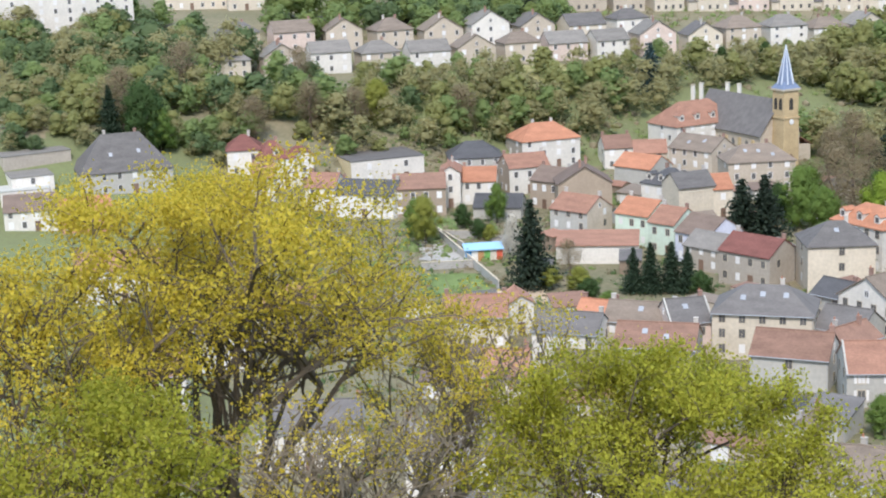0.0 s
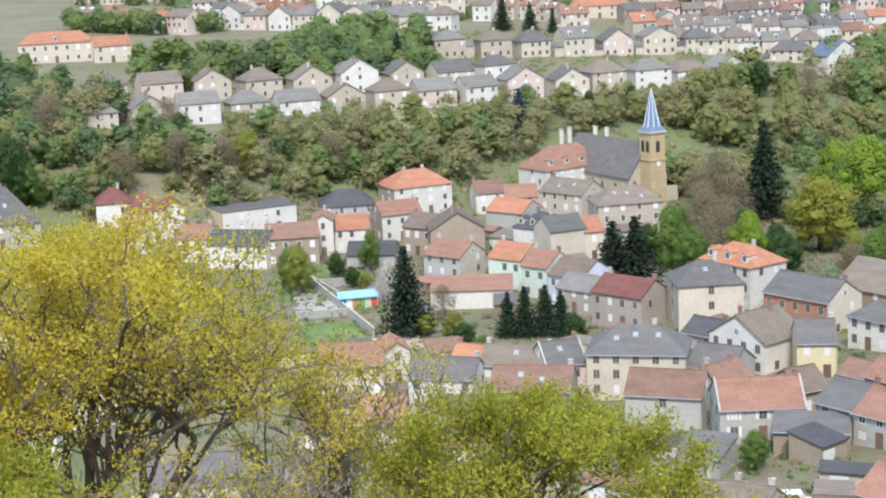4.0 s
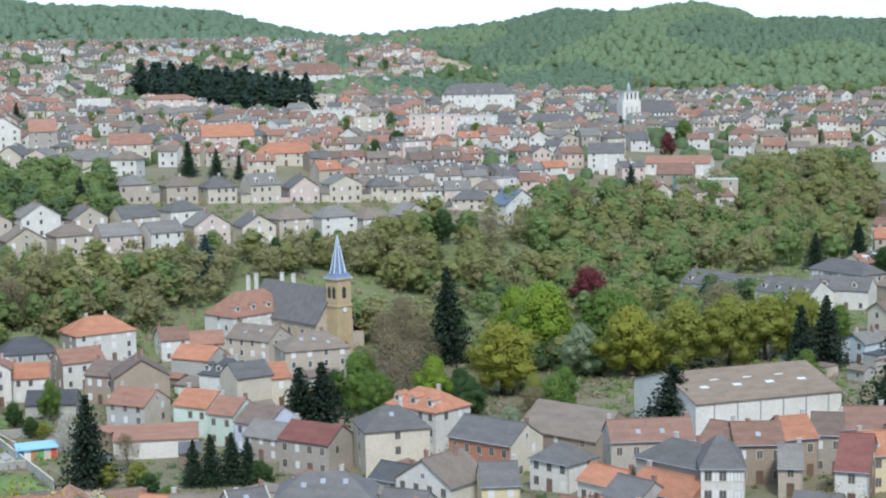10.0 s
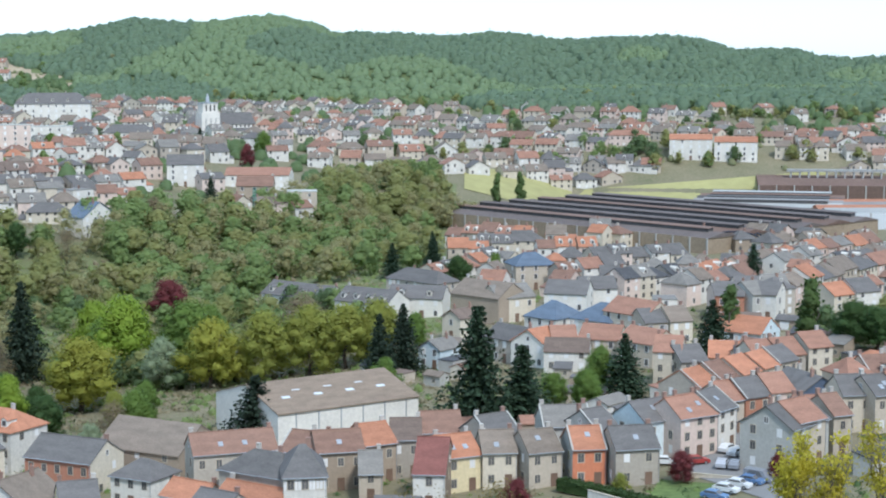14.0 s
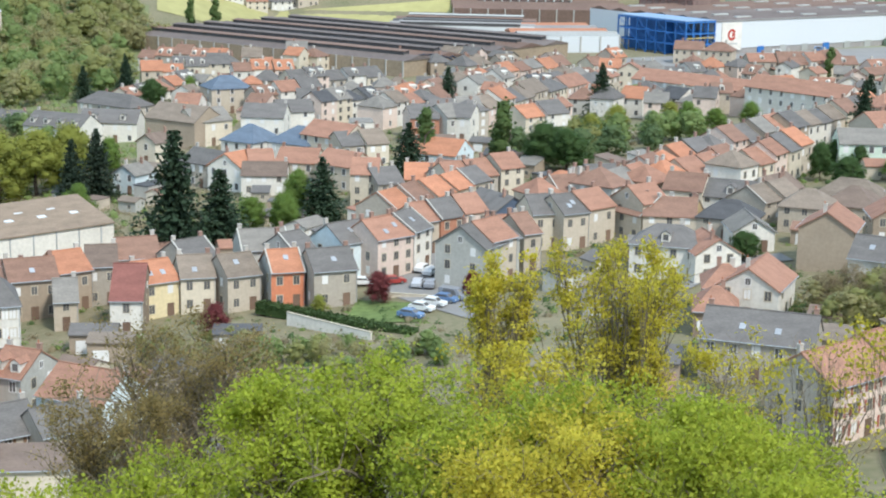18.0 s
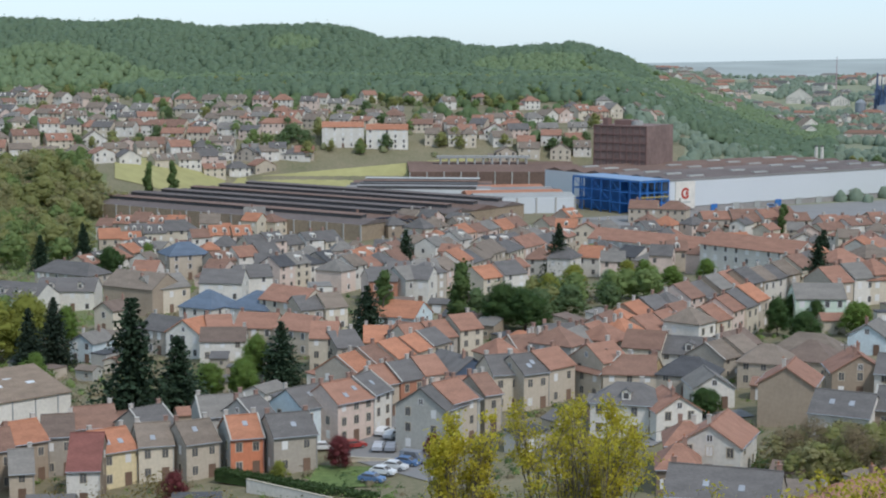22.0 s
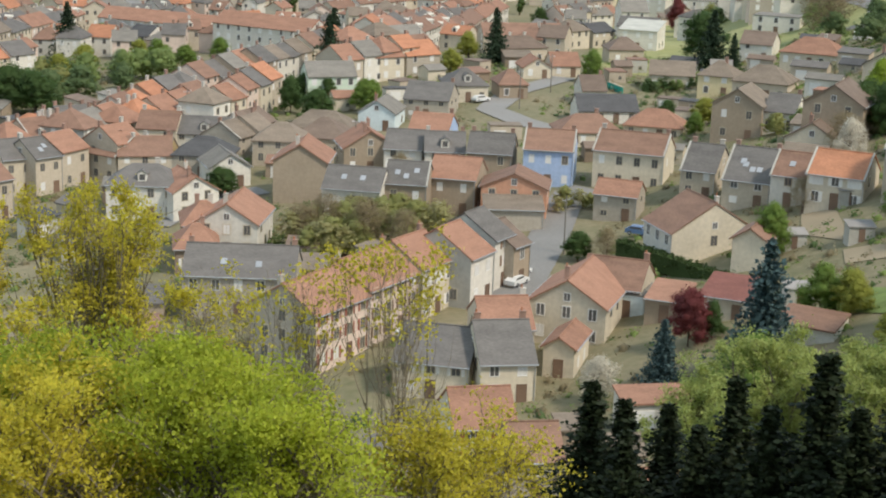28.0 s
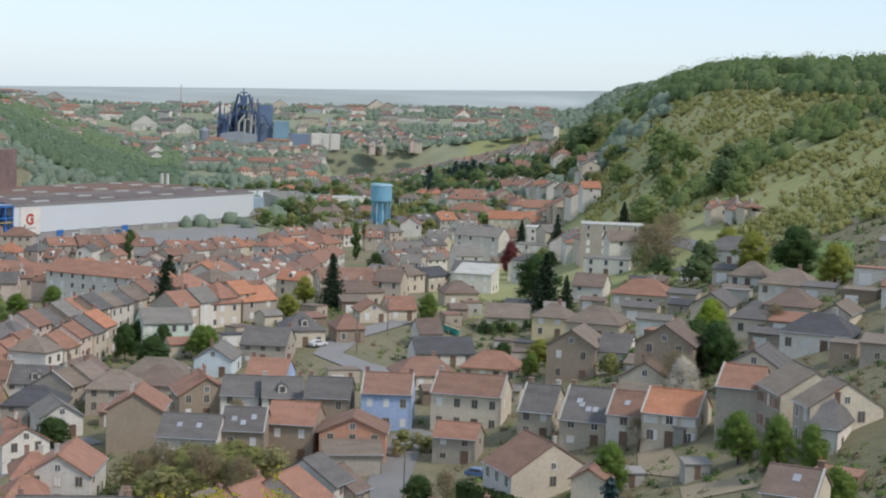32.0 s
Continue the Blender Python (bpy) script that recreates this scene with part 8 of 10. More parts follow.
def car(x, y, rz, col, label="parked car", van=False):
    top = thing("car", x, y, rz, None, label, "car", "parked cars")
    top.location.z += 0.22
    m = mat("car_paint_%d" % int(sum(c * k for c, k in zip(col, (100, 1000, 10)))), col, 0.3, 0.05, 3, 0.4, 0.0, spec=0.6)
    L, W, H = (4.9, 1.9, 1.95) if van else (4.2, 1.75, 1.42)
    prof = [(-L / 2, 0.3), (L / 2, 0.3), (L / 2, 0.75), (L / 2 - 0.15, 0.85)] + ([(L * 0.33, 1.0), (L * 0.2, H), (-L / 2 + 0.1, H), (-L / 2, 0.9)] if van else [(L * 0.24, 0.95), (-L * 0.45, 0.98), (-L / 2, 0.9)])
    part("body", Shape().prism(prof, -W / 2, W / 2).mesh("body", m), top)
    if not van:
        part("cabin", Shape().prism([(L * 0.26, 0.93), (L * 0.1, H), (-L * 0.3, H), (-L * 0.44, 0.95)], -W / 2 + 0.1, W / 2 - 0.1).mesh("cabin", m), top)
    for k in (-1, 1):
        y0 = k * (W / 2 - (0.1 if not van else 0.0))
        part("side_window", Shape().prism([(L * 0.2, 1.0), (L * 0.08, H - 0.1), (-L * 0.28, H - 0.1), (-L * 0.38, 1.0)], y0 - 0.015, y0 + 0.015).mesh("side_window", M_GLASS), top)
        for u in (-L * 0.3, L * 0.31):
            wheel = part("wheel", Shape().tube([(0, -0.1, 0), (0, 0.1, 0)], [0.31, 0.31], 14).mesh("wheel", M_TYRE), top, pose(u, k * (W / 2 - 0.06), 0.31))
            part("rim", Shape().tube([(0, -0.105, 0), (0, 0.105, 0)], [0.18, 0.18], 10).mesh("rim", M_ZINC), wheel)
        part("headlight", Shape().box(L / 2 - 0.03, k * 0.6 - 0.18, 0.6, L / 2 + 0.02, k * 0.6 + 0.18, 0.74).mesh("headlight", M_FRAME), top)
    part("windscreen", Shape().slab([(L * 0.255, -W / 2 + 0.2, 0.99), (L * 0.255, W / 2 - 0.2, 0.99), (L * 0.115, W / 2 - 0.2, H - 0.04), (L * 0.115, -W / 2 + 0.2, H - 0.04)], 0.03).mesh("windscreen", M_GLASS), top)


M_TYRE = mat("tyre_rubber", (0.02, 0.02, 0.02), 0.8, 0.1)
M_EARTH = mat("bare_earth", (0.24, 0.17, 0.11), 0.95, 0.25, 0.5, 0.05, 0.4)
M_SAND = mat("sandy_quarry", (0.52, 0.40, 0.27), 0.95, 0.2, 0.1, 0.02, 0.4)
M_FIELD = mat("pale_field", (0.34, 0.315, 0.13), 0.95, 0.2, 0.2, 0.02, 0.3)
M_LAWN = mat("lawn", (0.17, 0.23, 0.07), 0.95, 0.35, 0.7, 0.06, 0.4)
M_HEDGE = leafmat("hedge_leaves", (0.06, 0.095, 0.03), 0.25, 0.2)


def hedge(x0, y0, x1, y1, h=1.6, w=1.4, seed=1):
    cx, cy, rz, L = frame_of(x0, y0, x1, y1)
    r = np.random.default_rng(seed)
    n = int(L * 130)
    c = np.stack([r.uniform(-L / 2, L / 2, n), r.uniform(-w / 2, w / 2, n), h * r.uniform(0, 1, n) ** 0.5], 1)
    c[:, 2] += 0.1 * np.sin(c[:, 0] * 3)
    top = thing("hedge", cx, cy, rz, None, "clipped dark green garden hedge", "hedge")
    part("foliage", quads("foliage", leaf_quads(r, c, np.tile([0, -0.4, 0.8], (n, 1)), 0.42, 0.3), M_HEDGE), top)
    part("hedge_core", Shape().box(-L / 2, -w * 0.42, -0.5, L / 2, w * 0.42, h * 0.86).mesh("hedge_core", M_HEDGE), top)


def garden_wall(x0, y0, x1, y1, h=1.8, material=None, label="grey concrete garden wall"):
    cx, cy, rz, L = frame_of(x0, y0, x1, y1)
    top = thing("garden_wall", cx, cy, rz, min(float(ground(x0, y0)), float(ground(x1, y1))), label, "wall")
    part("wall", Shape().box(-L / 2, -0.12, -1.5, L / 2, 0.12, h).mesh("wall", material or M_CONC), top)
    part("coping", Shape().box(-L / 2, -0.2, h, L / 2, 0.2, h + 0.1).mesh("coping", M_STONE), top)


def pole(x, y, h=9.0):
    top = thing("utility_pole", x, y, 15, None, "grey wooden utility pole with a crossarm", "pole")
    part("post", Shape().tube([(0, 0, -1), (0, 0, h)], [0.14, 0.1], 8).mesh("post", mat("grey_wood", (0.22, 0.2, 0.17), 0.9, 0.2, 6, 1)), top)
    part("crossarm", Shape().box(-0.8, -0.06, h - 0.7, 0.8, 0.06, h - 0.58).mesh("crossarm", M_ZINC), top)
    for u in (-0.7, 0, 0.7):
        part("insulator", Shape().tube([(u, 0, h - 0.58), (u, 0, h - 0.35)], [0.05, 0.06], 6).mesh("insulator", M_FRAME), top)


church(-185.4, 400.6, 63)
hill_church(-241.6, 928.7, 35)
works_hall(-87.8, 712.1, 29.2, 607.2, 110, 6.0, 6, [OLDSH, RUSTY, OLDSH], wall=TANWALL)
works_hall(84.6, 704.9, 128.6, 711.1, 60, 7, 4, [PALESH, roofmat("orange"), GREYSH, roofmat("orange")], False, WHITESH, "white walled works hall with patched orange and grey roofs")
works_hall(27.2, 738.3, 92.6, 728.7, 60, 7, 4, [PALESH, GREYSH, DARKSH, RUSTY], True, OLDWALL)
works_hall(63.1, 808.2, 147.6, 804.2, 110, 10, 5, [RUSTY], False, RUSTY, "huge rust-brown steelworks hall", 3.0)
white_hall(169.0, 703.3, 312.1, 788.2)
brick_tower(166.4, 798.0, -40, 8, 44.9)
water_tower(357.9, 732.2, 23)
blast_furnace(686.0, 1771.8, -21, 1.0)
mast(310.0, 929.7, 17, 1.6, "pair of pale works chimneys", (0.6, 0.56, 0.5))
mast(313.1, 928.6, 17, 1.6, "pair of pale works chimneys", (0.6, 0.56, 0.5))
mast(749.6, 2174.4, 46, 0.9, "far red and white mast", (0.45, 0.33, 0.33))
mast(778.4, 1733.3, 24, 1.4)
# sports hall
gym = house(-53.7, 312.3, 40, 31.9, 27, 6.5, "G", "white", "umber", rise=3.6, win="none", chim=0, name="sports_hall", cat="sports hall", label="long white sports hall with a brown sheet roof")
for i in range(6):
    part("wall_post", Shape().box(-0.12, -0.1, -1, 0.12, 0.02, 6.4).mesh("wall_post", M_ZINC), gym, pose(-12 + i * 5, 0, 0))
for i in range(7):
    part("roof_light", Shape().box(-0.9, -0.5, 0, 0.9, 0.5, 0.25).mesh("roof_light", WHITESH), gym, pose(-11 + 3.6 * i, 6 + 3 * (i % 2), 6.5 + (6 + 3 * (i % 2)) * 0.24 - 0.02, 13))
# trestle
tr = thing("steel_trestle", 102.7, 833.0, -2, None, "pale steel trestle bridge in the works", "trestle")
part("deck", Shape().box(-24, -2, 7, 24, 2, 8.2).mesh("deck", PALESH), tr)
for i in range(11):
    part("post", Shape().box(-0.4, -1.6, -3, 0.4, 1.6, 7).mesh("post", PALESH), tr, pose(-22 + 4.4 * i, 0, 0))
# arched end of the old hall
ac = thing("arched_canopy", 40.4, 623.5, -14, None, "dark arched steel canopy over the works yard", "canopy")
for j in range(4):
    part("arch", Shape().tube([(14 * math.cos(radians(a)), j * 7, 7.5 * math.sin(radians(a)) - 0.5) for a in range(0, 181, 15)], [0.35] * 13, 6).mesh("arch", STEEL_DARK), ac)
for a in range(15, 180, 15):
    part("purlin", Shape().box(-0.15, 0, -0.15, 0.15, 21, 0.15).mesh("purlin", STEEL_DARK), ac, pose(14 * math.cos(radians(a)), 0, 7.5 * math.sin(radians(a)) - 0.5))
part("sheeting", Shape().slab([(-11, 1, 4.2), (11, 1, 4.2), (11, 20, 4.2), (-11, 20, 4.2)], 0.2).mesh("sheeting", DARKSH), ac)
# tall pale chimneys of the presbytery
for u, v in ((-3.9, 3), (-3.9, 8), (3.5, 10), (0.5, 11.5)):
    pc = thing("tall_chimney", -216.3, 414.7, 0, None, "tall white house chimney", "chimney")
    pc.location.x += u * 1.5
    pc.location.y += v
    part("shaft", Shape().box(-0.5, -0.4, -2, 0.5, 0.4, 15).mesh("shaft", wallmat("white")), pc)
    part("cap", Shape().box(-0.62, -0.52, 15, 0.62, 0.52, 15.2).mesh("cap", M_STONE), pc)
# painted pavilion and the yards round it
pv = thing("pavilion", -194.6, 273.2, 43, None, "low pavilion with a pale blue roof and painted panels", "pavilion")
part("roof", Shape().slab([(-4.2, -0.6, 2.6), (4.2, -0.6, 2.6), (4.2, 3.2, 3.3), (-4.2, 3.2, 3.3)], 0.2).mesh("roof", mat("pale_blue_roof", (0.33, 0.55, 0.78), 0.5, 0.1)), pv)
part("wall", Shape().box(-4, 0, -1, 4, 3, 2.5).mesh("wall", wallmat("white")), pv)
for i, c in enumerate(((0.05, 0.25, 0.5), (0.75, 0.72, 0.65), (0.5, 0.28, 0.12), (0.2, 0.45, 0.12), (0.7, 0.62, 0.5), (0.6, 0.12, 0.06))):
    part("painted_panel", Shape().box(-0.62, -0.08, 0.1, 0.62, 0.0, 2.2).mesh("painted_panel", mat("panel_paint_%d" % i, c, 0.6)), pv, pose(-3.3 + 1.32 * i, 0, 0))
garden_wall(-216.0, 286.4, -178.2, 254.8)
garden_wall(-216.0, 286.4, -208.3, 290.2)
garden_wall(-201.3, 260.2, -192.6, 267.7, 1.6)
garden_wall(-220.4, 290.8, -204.8, 280.1, 1.4)
draped("yard_slab", [(-207.3, 267.3), (-192.6, 267.7), (-208.1, 283.4), (-218.8, 282.4)], M_CONC, "pale concrete yard")
draped("lawn_strip", [(-188.5, 243.1), (-177.5, 251.9), (-189.2, 262.9), (-199.3, 257.5)], M_LAWN, "green lawn behind the wall")
draped("lawn_strip", [(-223.5, 289.7), (-214.8, 292.8), (-225.6, 304.5), (-233.3, 303.8)], M_LAWN, "green lawn behind the wall")
draped("tennis_court", [(-178.9, 242.6), (-162.8, 250.9), (-169.8, 258.0), (-183.8, 249.5)], M_SAND, "sandy yard beside the street")
# parking place
draped("parking", [(8.3, 273.5), (24.1, 248.5), (27.6, 287.6), (9.6, 283.5)], M_TARMAC, "grey tarmac parking place")
draped("parking_lawn", [(3.3, 252.9), (15.5, 250.3), (14.9, 262.5), (5.8, 267.1)], M_LAWN, "green lawn beside the parking place", lift=0.2)
car(14.1, 253.2, -28, (0.12, 0.2, 0.35), "blue car parked at the roadside", False)
car(16.1, 257.0, -29, (0.7, 0.7, 0.68), "white car parked at the roadside", False)
car(18.2, 259.5, -29, (0.7, 0.7, 0.68), "white car parked at the roadside", False)
car(20.3, 261.5, -29, (0.12, 0.2, 0.35), "blue car parked at the roadside", False)
car(21.7, 262.9, -30, (0.25, 0.26, 0.28), "grey van parked at the roadside", True)
car(18.0, 284.3, 56, (0.7, 0.7, 0.68), "white car parked at the roadside", False)
car(19.3, 281.2, 56, (0.7, 0.7, 0.68), "white car parked at the roadside", False)
car(16.4, 273.6, 77, (0.45, 0.46, 0.48), "silver car parked at the roadside", False)
car(18.5, 272.4, 76, (0.25, 0.26, 0.28), "grey car parked at the roadside", False)
car(22.4, 277.6, -15, (0.25, 0.26, 0.28), "grey car parked at the roadside", False)
car(24.5, 279.8, 25, (0.25, 0.26, 0.28), "grey car parked at the roadside", False)
car(7.0, 277.1, -1, (0.7, 0.7, 0.68), "white car parked at the roadside", False)
car(12.3, 276.5, 17, (0.35, 0.05, 0.04), "red car parked at the roadside", False)
car(96.9, 201.9, 34, (0.7, 0.7, 0.68), "white car parked at the roadside", False)
car(148.2, 332.4, 16, (0.7, 0.7, 0.68), "white car parked at the roadside", False)
car(123.2, 214.2, -50, (0.12, 0.2, 0.35), "blue car parked at the roadside", False)
car(160.6, 344.8, 5, (0.25, 0.26, 0.28), "grey car parked at the roadside", False)
car(-67.5, 185.0, 30, (0.7, 0.7, 0.68), "white van parked at the roadside", True)
car(75.5, 187.8, 18, (0.7, 0.7, 0.68), "white car parked at the roadside", False)
car(99.1, 205.8, 34, (0.7, 0.7, 0.68), "white car parked at the roadside", False)
car(199.2, 711.4, -6, (0.7, 0.7, 0.68), "white van parked at the roadside", True)
car(222.5, 726.6, -17, (0.12, 0.2, 0.35), "blue van parked at the roadside", True)
car(205.8, 706.6, -6, (0.35, 0.05, 0.04), "red car parked at the roadside", False)
car(245.5, 326.2, -37, (0.7, 0.7, 0.68), "white van parked at the roadside", True)

garden_wall(9.1, 268.3, 25.4, 263.7, 1.0, wallmat("cream"), "low cream wall along the parking place")
garden_wall(-5.6, 254.5, 7.5, 242.2, 2.2, wallmat("white"), "long pale weathered garden wall")
# streets
road([(88.7, 189.8), (97.8, 202.1), (111.3, 221.6), (120.5, 236.1), (127.7, 246.1), (131.7, 247.5)], 6.5)
road([(148.4, 297.5), (146.6, 308.6), (146.6, 323.4), (162.0, 344.7), (184.8, 363.7)], 6.5)
road([(9.0, 281.5), (22.3, 295.7), (33.6, 307.1)], 7)
road([(58.3, 260.9), (70.0, 274.4), (81.4, 276.0)], 6)
road([(262.1, 357.3), (263.0, 343.8), (284.4, 373.4), (300.8, 410.8)], 5)
# fields, gardens and bare ground
draped("quarry", [(-852.3, 1879.8), (-487.1, 1391.4), (-511.9, 1431.2), (-1882.6, 4519.4)], M_SAND, "bare sandy quarry slope", 20, 0.6)
draped("field", [(-76.3, 762.0), (98.9, 829.9), (101.0, 849.9), (-81.6, 814.7)], M_FIELD, "pale yellow-green field beside the works", 20, 0.3)
draped("meadow", [(239.4, 294.9), (223.6, 244.0), (255.4, 279.4), (272.8, 324.6)], M_LAWN, "bright green meadow on the slope", 16, 0.3)
draped("vegetable_plot", [(131.9, 184.8), (131.5, 172.6), (140.0, 188.1), (139.6, 195.9)], M_EARTH, "dug brown vegetable plot")
draped("vegetable_plot", [(125.5, 165.7), (130.6, 157.1), (134.0, 163.6), (129.0, 171.1)], M_EARTH, "dug brown vegetable plot")
draped("lawn", [(113.7, 154.1), (116.5, 140.0), (121.7, 147.6), (119.5, 161.6)], M_LAWN, "green lawn by the house")
draped("allotment", [(-273.6, 394.5), (-254.6, 409.5), (-267.6, 431.0), (-284.7, 416.7)], M_FIELD, "green and yellow allotment gardens")
draped("works_yard", [(116.2, 636.8), (276.8, 692.6), (308.3, 772.3), (124.9, 685.3)], M_TARMAC, "grey tarmac yard before the factory hall", 14, 0.2)
hedge(112.6, 200.9, 118.6, 173.9, 2.2, 2.0, 3)
hedge(194.2, 339.6, 217.1, 356.5, 2.2, 2.0, 4)
hedge(-10.4, 262.5, 14.3, 244.1, 1.6, 2.4, 5)
hedge(114.0, 361.4, 126.5, 358.7, 2.8, 3.0, 6)
hedge(113.1, 367.8, 125.4, 353.5, 3.0, 3.0, 7)
for px, py in ((109.8, 213.1), (152.8, 321.9), (42.2, 304.7), (102.5, 286.9), (170.7, 343.0), (82.4, 336.4)):
    pole(px, py)
# green net fence and garden sheds
garden_wall(187.6, 346.5, 186.7, 337.2, 1.6, mat("green_net", (0.03, 0.33, 0.26), 0.8, 0.1), "green mesh fence")
garden_wall(69.5, 284.6, 76.6, 284.4, 1.6, mat("green_net", (0.03, 0.33, 0.26), 0.8, 0.1), "green mesh fence")
for q in ((131.7, 171.0), (127.7, 180.1), (141.8, 195.5), (142.3, 187.9), (114.3, 158.9)):
    sd = thing("garden_shed", *q, -20, None, "small grey garden shed with a sheet roof", "shed")
    part("wall", Shape().box(-1.7, 0, -1, 1.7, 2.4, 2.1).mesh("wall", wallmat("grey")), sd)
    part("roof", Shape().slab([(-1.9, -0.2, 2.1), (1.9, -0.2, 2.1), (1.9, 2.6, 2.5), (-1.9, 2.6, 2.5)], 0.1).mesh("roof", GREYSH), sd)
    part("door", Shape().box(-0.4, -0.05, 0, 0.4, 0.01, 1.8).mesh("door", M_DOOR), sd)


GROVE = {}


def grove(x0, y0, x1, y1, width, n, h0, h1, kinds, seed):
    """Trees scattered along a strip, gathered kind by kind."""
    rng = np.random.default_rng(900 + seed)
    kinds = kinds.split(",")
    L = math.hypot(x1 - x0, y1 - y0) or 1
    for i in range(n):
        u, v = (i + rng.random()) / n, rng.uniform(-0.5, 0.5) * width
        x, y = x0 + (x1 - x0) * u - (y1 - y0) / L * v, y0 + (y1 - y0) * u + (x1 - x0) / L * v
        h, w, kind = rng.uniform(h0, h1), rng.uniform(1.2, 1.8), kinds[rng.integers(0, len(kinds))]
        tree_meshes(kind, i % 3)
        a = rng.uniform(0, 6.28)
        turn = np.array([[math.cos(a), -math.sin(a), 0], [math.sin(a), math.cos(a), 0], [0, 0, 1]])
        size, foot = np.array([h / 10 * w, h / 10 * w, h / 10]), np.array([x, y, float(ground(x, y)) - 0.06 * h])
        if "spruce" in kind:
            me = tree_meshes(kind, i % 3)[1]
            co = np.empty(len(me.vertices) * 3, np.float32)
            me.vertices.foreach_get("co", co)
            q, lob = co.reshape(-1, 4, 3), np.array([(0, 0, 0.5 + 1.15 * j, 2.1 - 0.27 * j, 1.3) for j in range(8)])
            q = q[rng.random(len(q)) < 0.10]
            d = bulge(q, np.array([0, 0, 4.0]), 0.3)
        else:
            lob, q, d = LOBES[(kind, i % 3)]
            pick = rng.random(len(q)) < (0.062 if kind != "bare" else 0.085)
            q, d = q[pick], d[pick]
            lob = lob[[0, 1] + list(range(2 + i % 3, len(lob), 3))] * np.array([1, 1, 1, 1.2, 1.15])
        c = q.mean(1, keepdims=True)
        q = (c + (q - c) * (2.9 if "spruce" not in kind else 2.4)) @ turn.T * size + foot
        g = GROVE.setdefault(kind, ([], [], [], []))
        g[0].append(lob[:, :3] @ turn.T * size + foot)
        g[1].append(np.stack([lob[:, 3], lob[:, 3], lob[:, 4]], 1) * size * (0.68 if kind != "bare" else 0.42))
        g[2].append(q)
        g[3].append(d @ turn.T)


# ---- trees among the houses and in the park ----
tree(-151.5, 394.0, 26, "darkspruce", 0.85)
tree(-139.0, 412.0, 19, "bright", 1.15)
tree(-124.5, 391.0, 22, "bright", 1.3)
tree(-122.0, 352.0, 18, "yellow", 1.6)
tree(-109.0, 372.0, 14, "silver", 1.1)
tree(-109.5, 396.0, 20, "green", 1.3)
tree(-97.0, 372.0, 18, "yellow", 1.35)
tree(-86.0, 378.0, 18, "olive", 1.35)
tree(-76.0, 384.0, 18, "olive", 1.3)
tree(-81.0, 401.0, 19, "bare", 1.3)
tree(-60.5, 394.0, 17, "olive", 1.3)
tree(-68.0, 390.0, 17, "olive", 1.4)
tree(-138.0, 480.0, 15, "purple", 1.4)
tree(-132.0, 422.8, 16, "deep", 1)
tree(-110.3, 421.4, 15, "green", 1)
tree(-133.5, 401.0, 15, "green", 1.1)
tree(-168.1, 404.0, 17, "bare", 1.1)
tree(-154.2, 380.9, 15, "bare", 1.1)
tree(-164.5, 382.3, 16, "bare", 1)
tree(-158.0, 355.0, 10, "green", 1.1)
tree(-155.8, 333.4, 10, "deep", 1.1)
tree(-142.1, 355.4, 10, "deep", 1.2)
tree(-128.9, 342.3, 9, "deep", 1.2)
tree(-102.4, 337.1, 10, "green", 1)
tree(-107.4, 330.7, 9, "olive", 1.1)
tree(-52.0, 347.8, 10, "green", 1.1)
tree(-53.2, 409.5, 11, "green", 0.9)
tree(-56.8, 371.4, 16, "darkspruce", 1.00)
tree(-52.2, 378.4, 17, "darkspruce", 1.00)
tree(-28.5, 311.6, 25, "spruce", 1.06)
tree(-20.1, 316.0, 16, "spruce", 1.38)
tree(-0.2, 335.1, 14, "spruce", 1.25)
tree(-5.1, 338.7, 12, "green", 1)
tree(-8.4, 326.4, 9, "green", 1)
tree(19.4, 369.1, 15, "spruce", 1.25)
tree(14.8, 332.3, 6, "spruce", 1.00)
tree(-71.9, 309.6, 14, "darkspruce", 1.75)
tree(-79.4, 295.6, 7, "green", 1.6)
tree(-67.3, 564.0, 14, "spruce", 1.00)
tree(-53.5, 516.6, 12, "deep", 1.3)
tree(-43.3, 534.3, 10, "green", 1)
tree(-79.8, 550.7, 13, "spruce", 1.12)
tree(-59.2, 738.8, 20, "poplar", 0.9)
tree(-49.2, 748.0, 21, "poplar", 0.9)
tree(-239.8, 424.3, 15, "bluespruce", 1.1)
tree(-322.9, 560.5, 14, "spruce", 1)
tree(-311.3, 562.1, 12, "spruce", 1)
tree(-233.6, 458.2, 7, "deep", 1)
tree(-225.1, 471.5, 8, "deep", 1.2)
tree(-199.9, 516.9, 13, "deep", 1.1)
tree(-186.5, 527.7, 13, "bare", 1.1)
tree(-173.9, 587.0, 13, "bare", 1.1)
tree(-166.0, 639.6, 14, "spruce", 0.9)
tree(-521.4, 727.7, 15, "spruce", 0.8)
tree(-708.1, 1049.8, 12, "spruce", 0.9)
tree(-212.5, 799.2, 13, "spruce", 0.9)
tree(-181.0, 766.4, 13, "purple", 1)
tree(-182.8, 810.0, 14, "green", 1.2)
tree(-282.0, 675.1, 12, "deep", 1.4)
tree(-281.8, 649.1, 10, "deep", 1.2)
tree(-283.0, 781.4, 10, "green", 1.6)
tree(-306.5, 461.0, 17, "darkspruce", 0.8)
tree(-375.0, 988.0, 9, "green", 1.1)
tree(-304.6, 568.0, 10, "spruce", 0.8)
tree(-531.8, 702.5, 11, "deep", 1)
tree(-173.2, 258.8, 18, "darkspruce", 0.95)
tree(-214.6, 279.1, 12, "olive", 1)
tree(-219.9, 282.9, 10, "green", 1)
